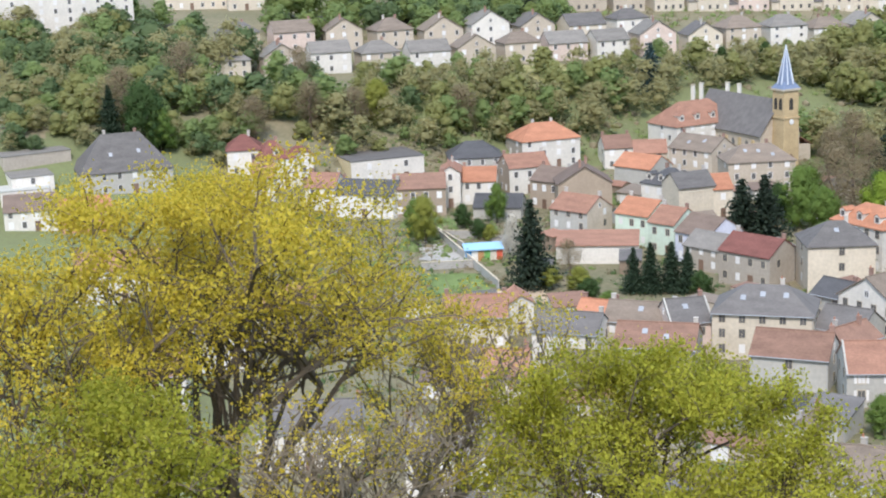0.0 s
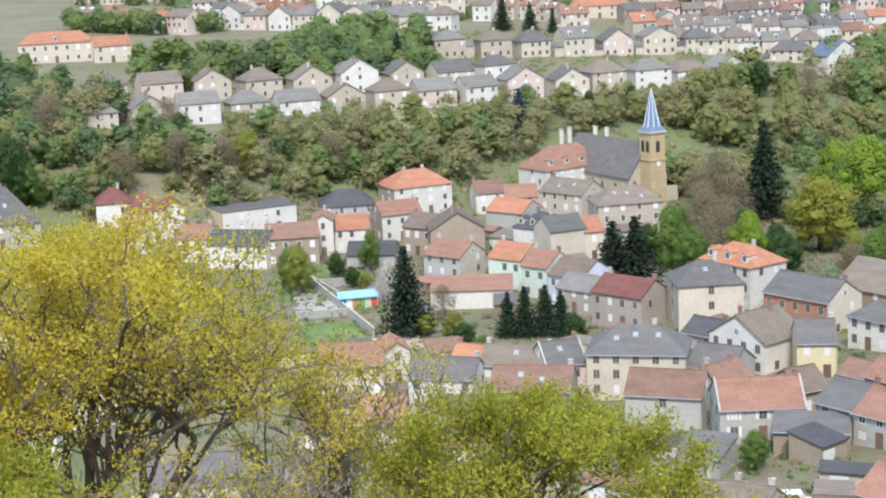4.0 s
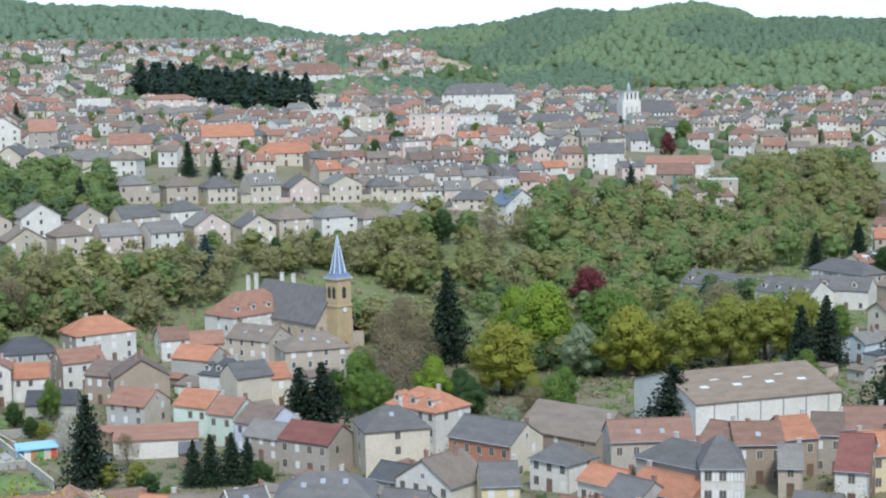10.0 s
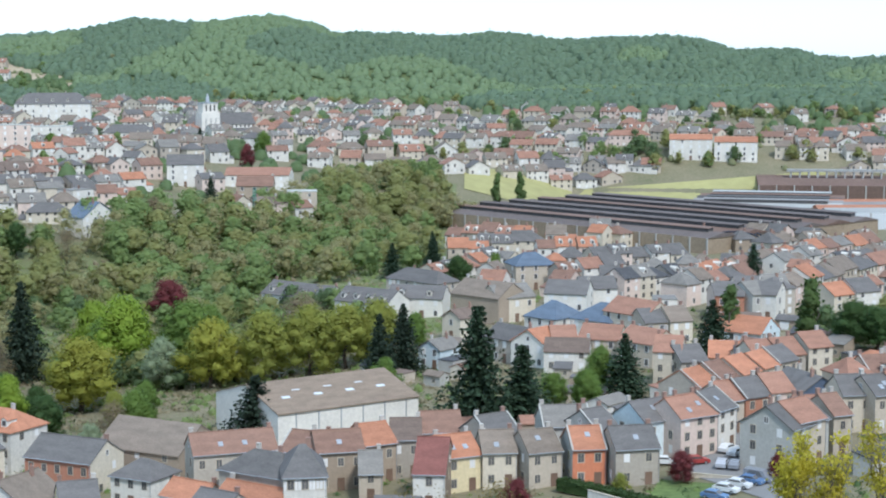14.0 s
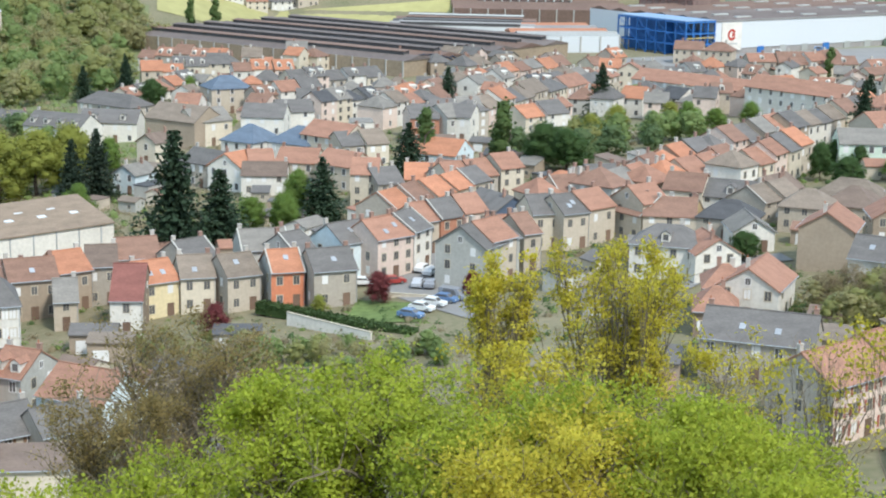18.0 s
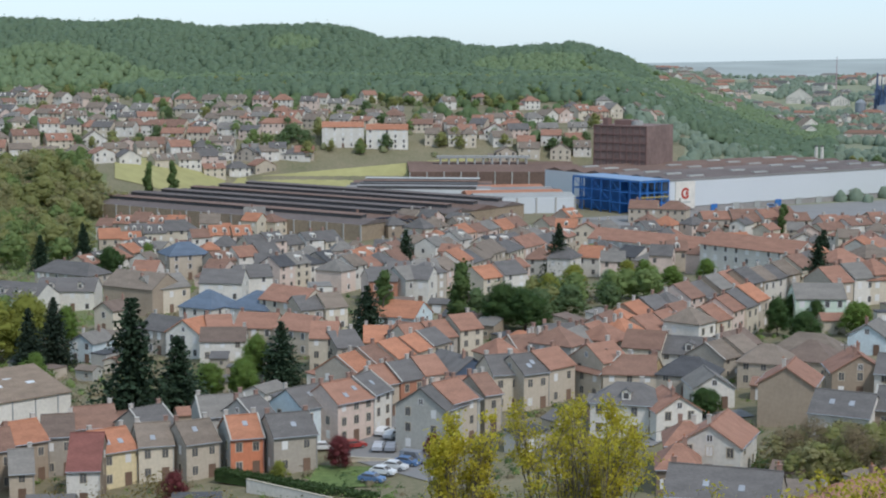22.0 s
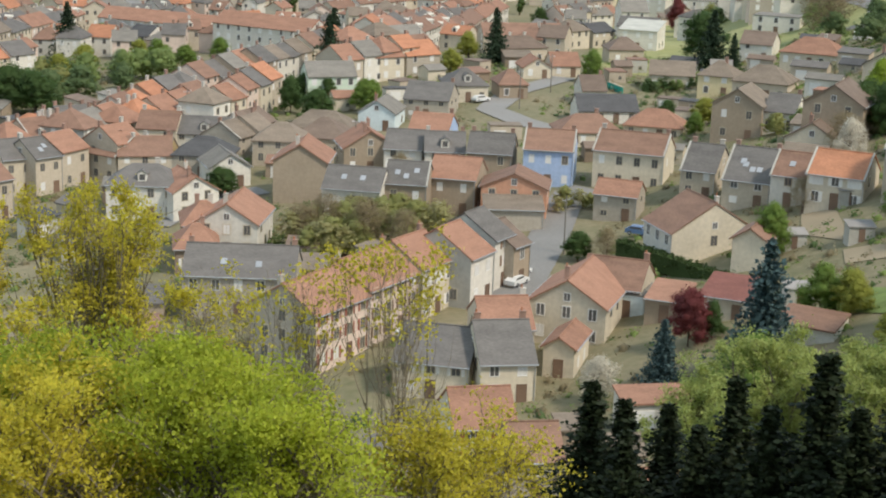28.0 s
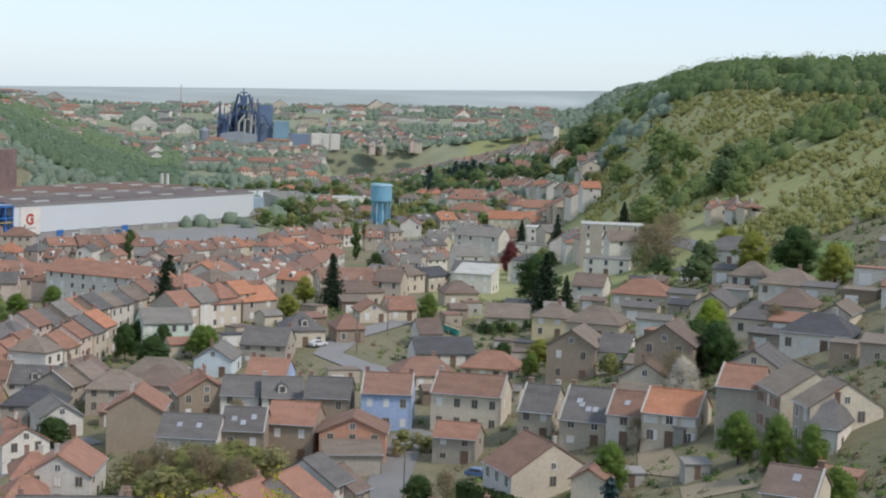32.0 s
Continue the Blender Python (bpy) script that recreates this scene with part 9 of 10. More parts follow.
tree(-153.9, 265.0, 9, "spruce", 1)
tree(-150.9, 266.4, 10, "spruce", 1)
tree(-147.8, 269.0, 10, "spruce", 1)
tree(-144.5, 269.2, 9, "spruce", 1)
tree(-138.9, 264.1, 6, "deep", 1.2)
tree(-157.5, 254.9, 5, "deep", 1.6)
tree(-149.6, 248.8, 5, "green", 1.6)
tree(-172.2, 270.8, 8, "bare", 1.2)
tree(-169.4, 259.8, 5, "olive", 1.6)
tree(-164.1, 261.7, 5, "olive", 1.6)
tree(-190.8, 278.5, 10, "blossom", 0.8)
tree(-213.6, 305.5, 10, "green", 0.8)
tree(-217.7, 297.6, 6, "deep", 1.2)
tree(-207.7, 289.8, 5, "deep", 1.3)
tree(-204.6, 289.6, 4, "olive", 1.4)
tree(-153.0, 309.2, 15, "darkspruce", 1.2)
tree(-148.3, 310.6, 16, "darkspruce", 1.2)
tree(-149.3, 330.4, 15, "green", 1)
tree(-139.5, 320.2, 13, "green", 1)
tree(-128.5, 325.4, 15, "bright", 0.9)
tree(-118.7, 319.5, 11, "deep", 1.3)
tree(-140.9, 339.8, 16, "bare", 1.2)
tree(-151.0, 353.8, 17, "bare", 1.1)
tree(-101.1, 296.3, 9, "silver", 1.2)
tree(-100.7, 309.0, 11, "bare", 1.2)
tree(-98.2, 315.7, 12, "green", 1.2)
tree(-86.7, 296.0, 9, "green", 1.4)
tree(-248.4, 262.5, 9, "bare", 1)
tree(-306.6, 284.4, 20, "deep", 0.9)
tree(-318.0, 287.7, 18, "bare", 1.1)
tree(-329.1, 320.9, 18, "bare", 1.2)
tree(-293.3, 310.3, 13, "bare", 1.2)
tree(-288.6, 327.2, 14, "bare", 1.2)
tree(-280.7, 336.3, 13, "bare", 1.2)
tree(-278.9, 343.7, 13, "olive", 1.2)
tree(-262.7, 360.3, 14, "bare", 1.2)
tree(-311.0, 348.9, 14, "bare", 1)
tree(-304.3, 287.1, 13, "green", 1.1)
tree(-314.7, 280.3, 15, "spruce", 0.9)
tree(-117.4, 287.9, 6, "deep", 1.2)
tree(-77.7, 198.3, 6, "green", 1.2)
tree(114.7, 356.0, 7, "deep", 1.3)
tree(118.4, 351.2, 6, "deep", 1.3)
tree(126.3, 343.1, 6, "green", 1.3)
tree(73.1, 275.0, 6, "deep", 1.4)
tree(147.5, 433.4, 13, "spruce", 1.1)
tree(177.7, 390.6, 15, "spruce", 0.9)
tree(283.9, 602.9, 16, "poplar", 1)
tree(272.8, 560.7, 8, "deep", 1.5)
tree(187.4, 354.3, 9, "green", 1)
tree(340.7, 539.7, 19, "spruce", 0.7)
tree(357.1, 594.1, 17, "spruce", 0.8)
tree(225.6, 361.7, 15, "spruce", 1.1)
tree(225.8, 351.8, 9, "spruce", 0.8)
tree(318.6, 537.5, 14, "purple", 0.9)
tree(169.8, 276.3, 5, "green", 1.2)
tree(176.6, 299.1, 5, "deep", 1.5)
tree(155.7, 207.6, 9, "blossom", 1)
tree(191.9, 248.3, 9, "bright", 1)
tree(174.3, 229.8, 9, "deep", 1)
tree(173.1, 221.1, 9, "deep", 1)
tree(100.3, 145.3, 15, "bluespruce", 1)
tree(100.3, 161.0, 8, "purple", 1.1)
tree(103.2, 160.3, 5, "deep", 0.9)
tree(91.9, 152.4, 8, "bluespruce", 1.1)
tree(85.0, 154.6, 6, "blossom", 1.3)
tree(90.1, 131.3, 11, "green", 1.4)
tree(91.9, 126.0, 9, "green", 1.3)
tree(91.8, 114.7, 11, "green", 1.3)
tree(102.8, 120.9, 7, "olive", 1.2)
tree(108.5, 134.2, 5, "olive", 1.3)
tree(112.5, 152.1, 7, "green", 1.2)
tree(114.0, 148.7, 6, "olive", 1.4)
tree(124.8, 181.2, 8, "green", 1.1)
tree(138.2, 194.0, 6, "bare", 1.2)
tree(136.4, 168.6, 8, "green", 1.1)
tree(134.7, 158.8, 8, "green", 1)
tree(133.7, 151.2, 7, "green", 1)
tree(123.6, 135.5, 7, "green", 1.2)
tree(109.9, 208.6, 5, "deep", 1.5)
tree(113.0, 205.8, 6, "bare", 1.3)
tree(80.1, 236.8, 9, "bare", 1.3)
tree(84.1, 230.1, 9, "bare", 1.3)
tree(88.2, 224.0, 8, "bare", 1.3)
tree(76.2, 235.7, 8, "bare", 1.3)
tree(84.4, 216.4, 6, "bare", 1.3)
tree(175.5, 403.4, 8, "olive", 1.3)
tree(158.0, 373.5, 7, "olive", 1.3)
tree(243.5, 300.4, 11, "olive", 1.3)
tree(234.2, 274.2, 12, "deep", 1.4)
tree(256.0, 355.5, 16, "bare", 1.5)
tree(336.5, 488.4, 12, "spruce", 1)
tree(221.0, 246.7, 9, "olive", 1.4)
tree(195.0, 620.7, 12, "poplar", 1.2)
tree(24.2, 382.9, 16, "poplar", 1.3)
tree(39.4, 357.7, 20, "poplar", 1.2)
tree(51.7, 377.6, 12, "deep", 1.6)
tree(56.4, 373.2, 11, "deep", 1.5)
tree(81.9, 478.5, 17, "spruce", 1)
tree(38.0, 499.7, 15, "spruce", 1)
tree(128.9, 381.5, 16, "spruce", 1)
tree(94.3, 488.5, 10, "green", 1.5)
tree(84.6, 417.4, 8, "silver", 1.3)
tree(77.3, 427.1, 9, "olive", 1.5)
tree(98.5, 436.4, 8, "green", 1.4)
tree(-69.0, 575.4, 14, "spruce", 0.8)
tree(97.2, 452.4, 7, "olive", 1.5)
tree(67.7, 410.0, 9, "olive", 1.4)
tree(103.8, 425.5, 7, "green", 1.5)
tree(116.6, 439.2, 7, "green", 1.5)
tree(192.3, 614.8, 11, "poplar", 1.2)
tree(36.1, 353.1, 9, "green", 1.2)
tree(74.9, 277.2, 5, "deep", 1.6)
tree(9.2, 264.4, 6, "purple", 1.3)
tree(24.7, 262.9, 5, "purple", 1.2)
tree(-16.5, 247.6, 7, "purple", 1.1)
tree(-0.6, 258.2, 4, "olive", 1.3)
tree(-14.4, 330.2, 8, "green", 1.3)
tree(-7.5, 325.4, 9, "green", 1.2)
tree(108.6, 329.1, 8, "deep", 1.6)
tree(107.1, 342.4, 9, "deep", 1)
tree(121.6, 334.9, 8, "green", 1.4)
tree(104.9, 269.4, 6, "bare", 1.3)
tree(176.9, 232.0, 9, "deep", 1.5)
tree(174.8, 223.3, 9, "deep", 1.5)
tree(234.8, 381.5, 14, "deep", 1.4)
tree(279.3, 382.0, 14, "bare", 1.4)
tree(285.7, 403.2, 10, "bare", 1.4)
tree(264.6, 336.2, 9, "olive", 1.5)
tree(162.6, 218.3, 8, "bare", 1.5)
tree(176.7, 284.4, 6, "olive", 1.6)
tree(201.4, 259.1, 6, "olive", 1.4)
tree(200.3, 340.9, 4, "deep", 2.4)
tree(193.3, 230.6, 6, "bare", 1.5)

# woods along the river and on the banks
grove(-281, 358, -239, 412, 30, 26, 9, 13, "bare,olive,bare,green", 1)
grove(-239, 412, -214, 468, 26, 16, 9, 13, "bare,olive,bare", 2)
grove(-288, 366, -245, 427, 22, 8, 8, 12, "bare,olive,green", 3)
grove(-205, 470, -168, 535, 40, 24, 9, 14, "bare,olive,bare", 4)
grove(-200, 505, -135, 600, 60, 40, 9, 14, "bare,green,olive,bare", 5)
grove(-178, 560, -115, 603, 60, 34, 10, 15, "green,olive,green,bare", 6)
grove(-175, 588, -102, 651, 60, 30, 10, 15, "green,bare,olive", 7)
grove(-343, 444, -309, 484, 40, 34, 10, 14, "green,green,bright,deep", 8)
grove(-347, 469, -332, 518, 40, 24, 10, 14, "green,green,deep", 9)
grove(490, 930, 516, 884, 30, 16, 15, 21, "spruce,bluespruce", 80)
grove(560, 868, 586, 905, 24, 14, 14, 20, "deep,bare,deep", 81)
grove(-598, 1012, -462, 938, 56, 85, 19, 27, "darkspruce,darkspruce,spruce", 10)
grove(-172, 536, -91, 610, 70, 50, 10, 15, "green,olive,green,bare", 11)
grove(-188, 506, -127, 507, 40, 22, 10, 15, "bare,olive,green", 12)
grove(-126, 669, -81, 731, 50, 40, 10, 15, "bare,olive,bare", 13)
grove(-137, 744, -86, 758, 40, 26, 9, 13, "green,olive,bare", 14)
grove(-175, 470, -68, 412, 26, 20, 8, 12, "olive,green,bare", 15)
grove(-142, 392, -84, 378, 16, 12, 7, 11, "green,olive", 16)
grove(-347, 297, -292, 344, 40, 26, 9, 14, "bare,olive,deep,green", 17)
grove(-286, 337, -246, 394, 30, 18, 8, 12, "bare,olive,bare", 18)
grove(-365, 312, -353, 370, 30, 18, 12, 16, "bare,bare,deep", 19)
grove(-370, 402, -310, 483, 40, 34, 9, 14, "green,green,deep,bright", 20)
grove(51, 390, 91, 419, 24, 20, 6, 10, "green,olive,deep", 21)
grove(508, 1018, 474, 825, 60, 26, 9, 14, "green,deep,olive", 22)
grove(470, 728, 328, 421, 40, 24, 9, 13, "green,olive,deep", 23)
grove(279, 391, 243, 314, 16, 8, 6, 9, "green,deep", 24)
grove(309, 701, 385, 721, 26, 12, 7, 10, "green,olive", 25)
grove(-163, 432, -116, 425, 26, 12, 7, 10, "bare,olive,green", 27)
grove(-181, 486, -79, 480, 30, 30, 8, 12, "olive,green,bare,deep", 28)
grove(-139, 384, -103, 376, 14, 12, 7, 11, "green,olive,deep", 29)
grove(-199, 426, -164, 432, 24, 14, 10, 15, "bare,green,bare", 30)
grove(-281, 373, -243, 419, 24, 8, 8, 12, "bare,bare,olive", 31)
grove(-214, 468, -197, 503, 24, 14, 8, 13, "bare,bare,olive", 32)
grove(-164, 521, -68, 436, 30, 26, 8, 12, "olive,green,deep", 33)
grove(-274, 436, -202, 504, 16, 9, 5, 8, "bare,olive,green", 34)
grove(-331, 331, -263, 417, 18, 11, 5, 9, "olive,bare,green", 35)
grove(-457, 585, -231, 687, 30, 34, 6, 10, "green,bare,deep", 36)
grove(-589, 733, -259, 871, 60, 46, 6, 10, "green,deep,olive", 37)
grove(-926, 1155, -483, 1293, 80, 46, 7, 11, "green,deep,olive", 38)
grove(-233, 1058, 52, 960, 60, 44, 6, 10, "green,deep,olive", 39)
grove(-145, 868, 47, 869, 30, 30, 7, 11, "green,deep,olive", 40)
grove(-68, 887, 176, 892, 80, 44, 6, 11, "green,deep,olive", 41)
grove(-391, 308, -337, 341, 50, 46, 8, 12, "bare,bare,deep,green", 42)
grove(-348, 272, -303, 314, 24, 26, 6, 9, "bare,olive,deep,green", 43)
grove(-306, 309, -234, 413, 26, 20, 6, 9, "bare,olive,bare,deep,green", 44)
grove(-298, 351, -237, 436, 20, 9, 4, 7, "olive,green,bare", 45)
grove(-218, 474, -195, 490, 30, 7, 6, 10, "bare,olive,green", 46)
grove(-114, 1047, 512, 1783, 60, 60, 7, 11, "green,deep,olive", 47)
grove(-367, 1356, 81, 1109, 50, 60, 7, 11, "green,deep,olive", 48)
grove(-1230, 1587, -360, 1380, 60, 40, 7, 11, "green,deep,bare", 49)
grove(-31, 248, 18, 227, 12, 34, 2.5, 4.5, "bare,olive,green,bare", 50)
grove(-19, 238, 9, 220, 14, 20, 3, 5, "bare,olive,green", 51)
grove(350, 974, 493, 954, 60, 40, 7, 11, "green,deep,olive", 52)
grove(508, 1018, 513, 809, 90, 60, 8, 13, "green,deep,olive", 53)
grove(302, 755, 423, 731, 20, 40, 7, 11, "green,olive,deep,bare", 54)
grove(344, 827, 446, 758, 40, 50, 8, 12, "green,deep,olive,bare", 55)
grove(399, 979, 475, 891, 60, 50, 8, 13, "green,deep,olive", 56)
grove(488, 915, 496, 844, 60, 30, 12, 17, "deep,deep,green", 57)
grove(385, 663, 318, 470, 20, 16, 6, 9, "olive,green,deep", 58)
grove(-855, 860, -677, 850, 30, 26, 6, 9, "green,deep,olive", 59)
grove(-601, 602, -507, 627, 30, 24, 6, 10, "green,bare,deep", 60)
grove(-1424, 1438, -1231, 1551, 60, 40, 6, 10, "green,deep,olive", 61)
grove(-1466, 1481, -1246, 1615, 60, 40, 7, 11, "green,deep,olive", 62)
grove(-497, 497, -442, 531, 30, 30, 8, 12, "green,green,deep", 63)
grove(-412, 312, -386, 379, 60, 50, 8, 12, "green,deep,bare,olive", 64)
grove(74, 234, 98, 237, 14, 34, 4.5, 7.5, "bare,olive,bare,olive,bare", 65)
grove(119, 234, 133, 232, 10, 8, 3, 5, "bare,olive", 66)
grove(175, 283, 176, 237, 10, 12, 3, 5, "olive,bare,green", 67)
grove(194, 340, 206, 335, 8, 8, 3, 4, "deep,green", 68)
grove(-333, 260, -323, 279, 20, 16, 5, 8, "bare,deep,olive", 69)
grove(-302, 288, -294, 304, 14, 12, 5, 8, "deep,green,bare", 70)
grove(-285, 320, -256, 362, 14, 18, 4, 7, "olive,bare,green", 71)
grove(-365, 282, -354, 300, 30, 14, 8, 12, "bare,deep,bare", 72)
grove(-133, 639, -83, 717, 50, 44, 9, 13, "bare,olive,green", 73)
grove(-119, 592, -89, 651, 40, 26, 9, 13, "bare,olive,green", 74)
grove(-148, 607, -125, 648, 40, 20, 9, 13, "olive,bare,green", 75)
grove(40, 1036, 155, 1020, 40, 36, 6, 9, "green,deep,olive", 76)
grove(63, 1387, 177, 1168, 60, 40, 7, 10, "green,deep,olive", 77)
grove(102, 1059, 245, 1084, 50, 46, 6, 10, "green,deep,olive", 78)
grove(-45, 1102, 74, 1074, 40, 30, 6, 9, "green,deep,olive", 79)

# darkspruce, the far grove, is lightened: haze is included in its needle colour.
GROVE_COL = {"green": (0.285, 0.365, 0.135), "olive": (0.38, 0.39, 0.15), "bare": (0.435, 0.41, 0.20), "deep": (0.19, 0.26, 0.115), "bright": (0.27, 0.33, 0.11), "yellow": (0.33, 0.33, 0.12), "spruce": (0.08, 0.12, 0.075), "darkspruce": (0.09, 0.135, 0.10), "bluespruce": (0.085, 0.13, 0.12)}
for kind, cols in GROVE.items():
    mids, radii, leaves, turned = (np.concatenate(c) for c in cols)
    me = canopy("woodland", np.random.default_rng(7), mids, radii, leaves, turned, leafmat("grove_" + kind, GROVE_COL[kind], 0.10, 0.6), 6, 3, 125)
    tagged(new("woodland", me), TREE_LABEL[kind].replace("tree", "trees") + " along the river and banks", "woods", "", "stuff")


# ---- the trees on the lookout's own slope ----
def big_tree(x, y, top, spread, kind, leaves, size, low=0.25, upright=0.5, seed=1, bark=None, col=None, label="", twig=5, crownward=1.3):
    """A tree close by: branching limbs and twigs, with the leaves at their ends. top: height of its crown over sea of the plan."""
    rng = np.random.default_rng(seed)
    z0 = float(ground(x, y))
    H = top - z0
    wood = Shape()
    tips = []

    def grow(p, d, ln, r, depth):
        pts, q, v = [tuple(p)], np.array(p, float), np.array(d, float)
        for i in range(3):
            v = v + rng.normal(size=3) * 0.16 + np.array([0, 0, 0.06 * upright])
            v /= np.linalg.norm(v)
            q = q + v * ln / 3
            pts.append(tuple(q))
            if depth <= 1:
                tips.append((q.copy(), ln))
        wood.tube(pts, [r, r * 0.85, r * 0.7, r * 0.5], 6 if depth > 2 else 3)
        if depth == 0:
            return
        for i in range(twig if depth < 3 else 4):
            k = rng.integers(1, 4)
            a = rng.uniform(0, 2 * math.pi)
            side = np.array([math.cos(a), math.sin(a), rng.uniform(-0.1, 0.5)])
            e = v * (0.55 + 0.3 * upright) + side * (1.0 - 0.35 * upright)
            grow(pts[k], e / np.linalg.norm(e), ln * rng.uniform(0.55, 0.78), r * 0.52, depth - 1)

    trunk = H * low
    r0 = (0.02 * H + 0.05) * (0.5 if kind == "bare" and H < 14 and spread < 2.1 else 1.0)
    wood.tube([(0, 0, -1.5), (0, 0, trunk * 0.5), (0.05, 0, trunk)], [r0 * 1.3, r0, r0 * 0.9], 8)
    n = 6
    for i in range(n):
        a = 2 * math.pi * i / n + rng.uniform(-0.4, 0.4)
        s = spread / H * 1.25 * rng.uniform(0.5, 1.1)
        d = np.array([math.cos(a) * s, math.sin(a) * s, 1.0])
        grow((0, 0, trunk * rng.uniform(0.7, 1.0)), d / np.linalg.norm(d), (H - trunk) * 0.46, r0 * 0.55, 3)
    V = np.array(wood.v)
    P = np.array([t[0] for t in tips])
    k = (H - 0.15) / np.percentile(P[:, 2], 98)
    rr = np.percentile(np.hypot(P[:, 0], P[:, 1]), 92)
    f = np.array([spread / rr, spread / rr, k])
    V[:, :2] *= np.where(V[:, 2:3] > trunk * 0.4, f[0], 1.0)
    V[:, 2] *= np.where(V[:, 2] > 0, k, 1.0)
    P = P * f
    for A in (V, P):
        A[:, 2] = np.where(A[:, 2] > 0.9 * H, 0.9 * H + (A[:, 2] - 0.9 * H) * 0.45, A[:, 2])
    thing_ = thing("tree", x, y, 0, z0, label or TREE_LABEL.get(kind, "leafless brown tree with dense twigs") + " on the grassy slope", "tree", "trees on the slope")
    wood.v = [tuple(v) for v in V]
    part("trunk", wood.mesh("trunk", bark or M_LIMB), thing_, None, "trunk with bare spreading limbs")
    wt = np.clip(P[:, 2] / H, 0.05, 1) ** crownward
    mid = np.array([0, 0, trunk + 0.4 * (H - trunk)])
    wt = wt * np.clip(np.linalg.norm((P - mid) / np.array([spread, spread, 0.6 * (H - trunk)]), axis=1), 0.12, 1.1) ** 1.5
    tuft = rng.choice(len(P), max(60, leaves // 45), p=wt / wt.sum())
    pick = tuft[rng.integers(0, len(tuft), leaves)]
    c = P[pick] + rng.normal(size=(leaves, 3)) * np.array([0.26, 0.26, 0.2]) * (spread / 4.0) ** 0.5
    arr = leaf_quads(rng, c, np.tile([0, 0, 1.0], (leaves, 1)), size, 0.3)
    part("crown", quads("crown", arr, leafmat("spring_" + kind + "_%d" % int(col[0] * 1000), col, 0.20, 0.55), 0.6 * bulge(arr, mid, 0.7) + 0.45 * rng.normal(size=(leaves, 3))), thing_)


LEAF, MOSS = (0.48, 0.54, 0.06), (0.52, 0.51, 0.06)
DARKLIMB = mat("dark_limbs", (0.125, 0.10, 0.07), 0.95, 0.3, 9, 1.0, 0.6)
GOLD, LIME, FRESH, DRY, PALE = (0.75, 0.61, 0.07), (0.64, 0.56, 0.065), (0.50, 0.55, 0.06), (0.36, 0.28, 0.11), (0.42, 0.48, 0.15)
big_tree(-31.2, 31.0, 72.7, 5.6, "yellow", 56000, 0.098, 0.22, 0.3, 11, bark=DARKLIMB, col=GOLD, twig=5, crownward=2.9)
big_tree(-31.4, 24.8, 71.6, 3.4, "yellow", 24000, 0.098, 0.2, 0.4, 12, bark=DARKLIMB, col=GOLD, twig=5)
big_tree(-27.9, 36.6, 68.2, 3.2, "bare", 8000, 0.094, 0.2, 0.6, 13, col=GOLD, twig=5, crownward=2.5)
big_tree(-20.5, 35.5, 67.5, 3.6, "olive", 52000, 0.092, 0.2, 0.5, 14, bark=DARKLIMB, col=MOSS, twig=5)
big_tree(-16.6, 36.4, 66.1, 2.4, "olive", 18200, 0.092, 0.2, 0.5, 15, bark=DARKLIMB, col=MOSS, twig=5)
big_tree(-25.7, 20.8, 69.6, 2.6, "olive", 23400, 0.090, 0.2, 0.5, 16, bark=DARKLIMB, col=MOSS, twig=5)
big_tree(-24.9, 28.7, 67.9, 3.2, "bare", 4000, 0.090, 0.2, 0.5, 17, col=GOLD, twig=5, crownward=2)
big_tree(5.4, 30.5, 69.9, 2.2, "bright", 26000, 0.079, 0.2, 0.5, 31, col=LIME, twig=5)
big_tree(8.1, 28.9, 70.1, 1.8, "bright", 26000, 0.079, 0.2, 0.5, 32, col=FRESH, twig=5)
big_tree(9.1, 26.5, 70.3, 1.6, "bright", 20800, 0.079, 0.2, 0.5, 33, col=FRESH, twig=5)
big_tree(11.3, 34.2, 70.8, 1.6, "bare", 1690, 0.094, 0.2, 1.1, 34, col=LIME, twig=4)
big_tree(13.4, 33.4, 71.5, 1.5, "bare", 1690, 0.094, 0.2, 1.1, 35, col=LIME, twig=4)
big_tree(13.8, 31.1, 67.9, 2.0, "olive", 15600, 0.079, 0.2, 0.6, 36, col=LIME, twig=5)
big_tree(5.6, 39.6, 69.0, 1.6, "bare", 5850, 0.101, 0.2, 1.0, 38, col=LIME, twig=5)
big_tree(55.7, 80.6, 51.7, 4.4, "green", 54600, 0.164, 0.12, 0.2, 41, col=PALE, twig=5)
big_tree(57.5, 71.8, 53.4, 3.4, "green", 41600, 0.156, 0.12, 0.2, 42, col=PALE, twig=5)
big_tree(48.7, 75.7, 50.9, 2.6, "green", 28600, 0.148, 0.12, 0.2, 43, col=PALE, twig=5)
big_tree(56.2, 62.4, 55.8, 3.0, "olive", 36400, 0.148, 0.12, 0.2, 44, col=PALE, twig=5)
big_tree(-5.3, 61.8, 63.4, 3.9, "dry", 24000, 0.1, 0.25, 0.3, 21, col=DRY, twig=6)
big_tree(-7.0, 57.6, 61.8, 2.2, "dry", 14000, 0.09, 0.2, 0.5, 28, col=DRY, twig=6)
big_tree(-0.4, 36.0, 68.8, 2.4, "bright", 26000, 0.09, 0.2, 0.5, 22, col=LEAF, twig=5)
big_tree(-3.0, 32.9, 68.1, 1.7, "bright", 16000, 0.09, 0.2, 0.5, 23, col=LEAF, twig=5)
big_tree(-6.1, 31.4, 68.3, 1.6, "bright", 9000, 0.09, 0.2, 0.5, 46, col=LEAF, twig=5)
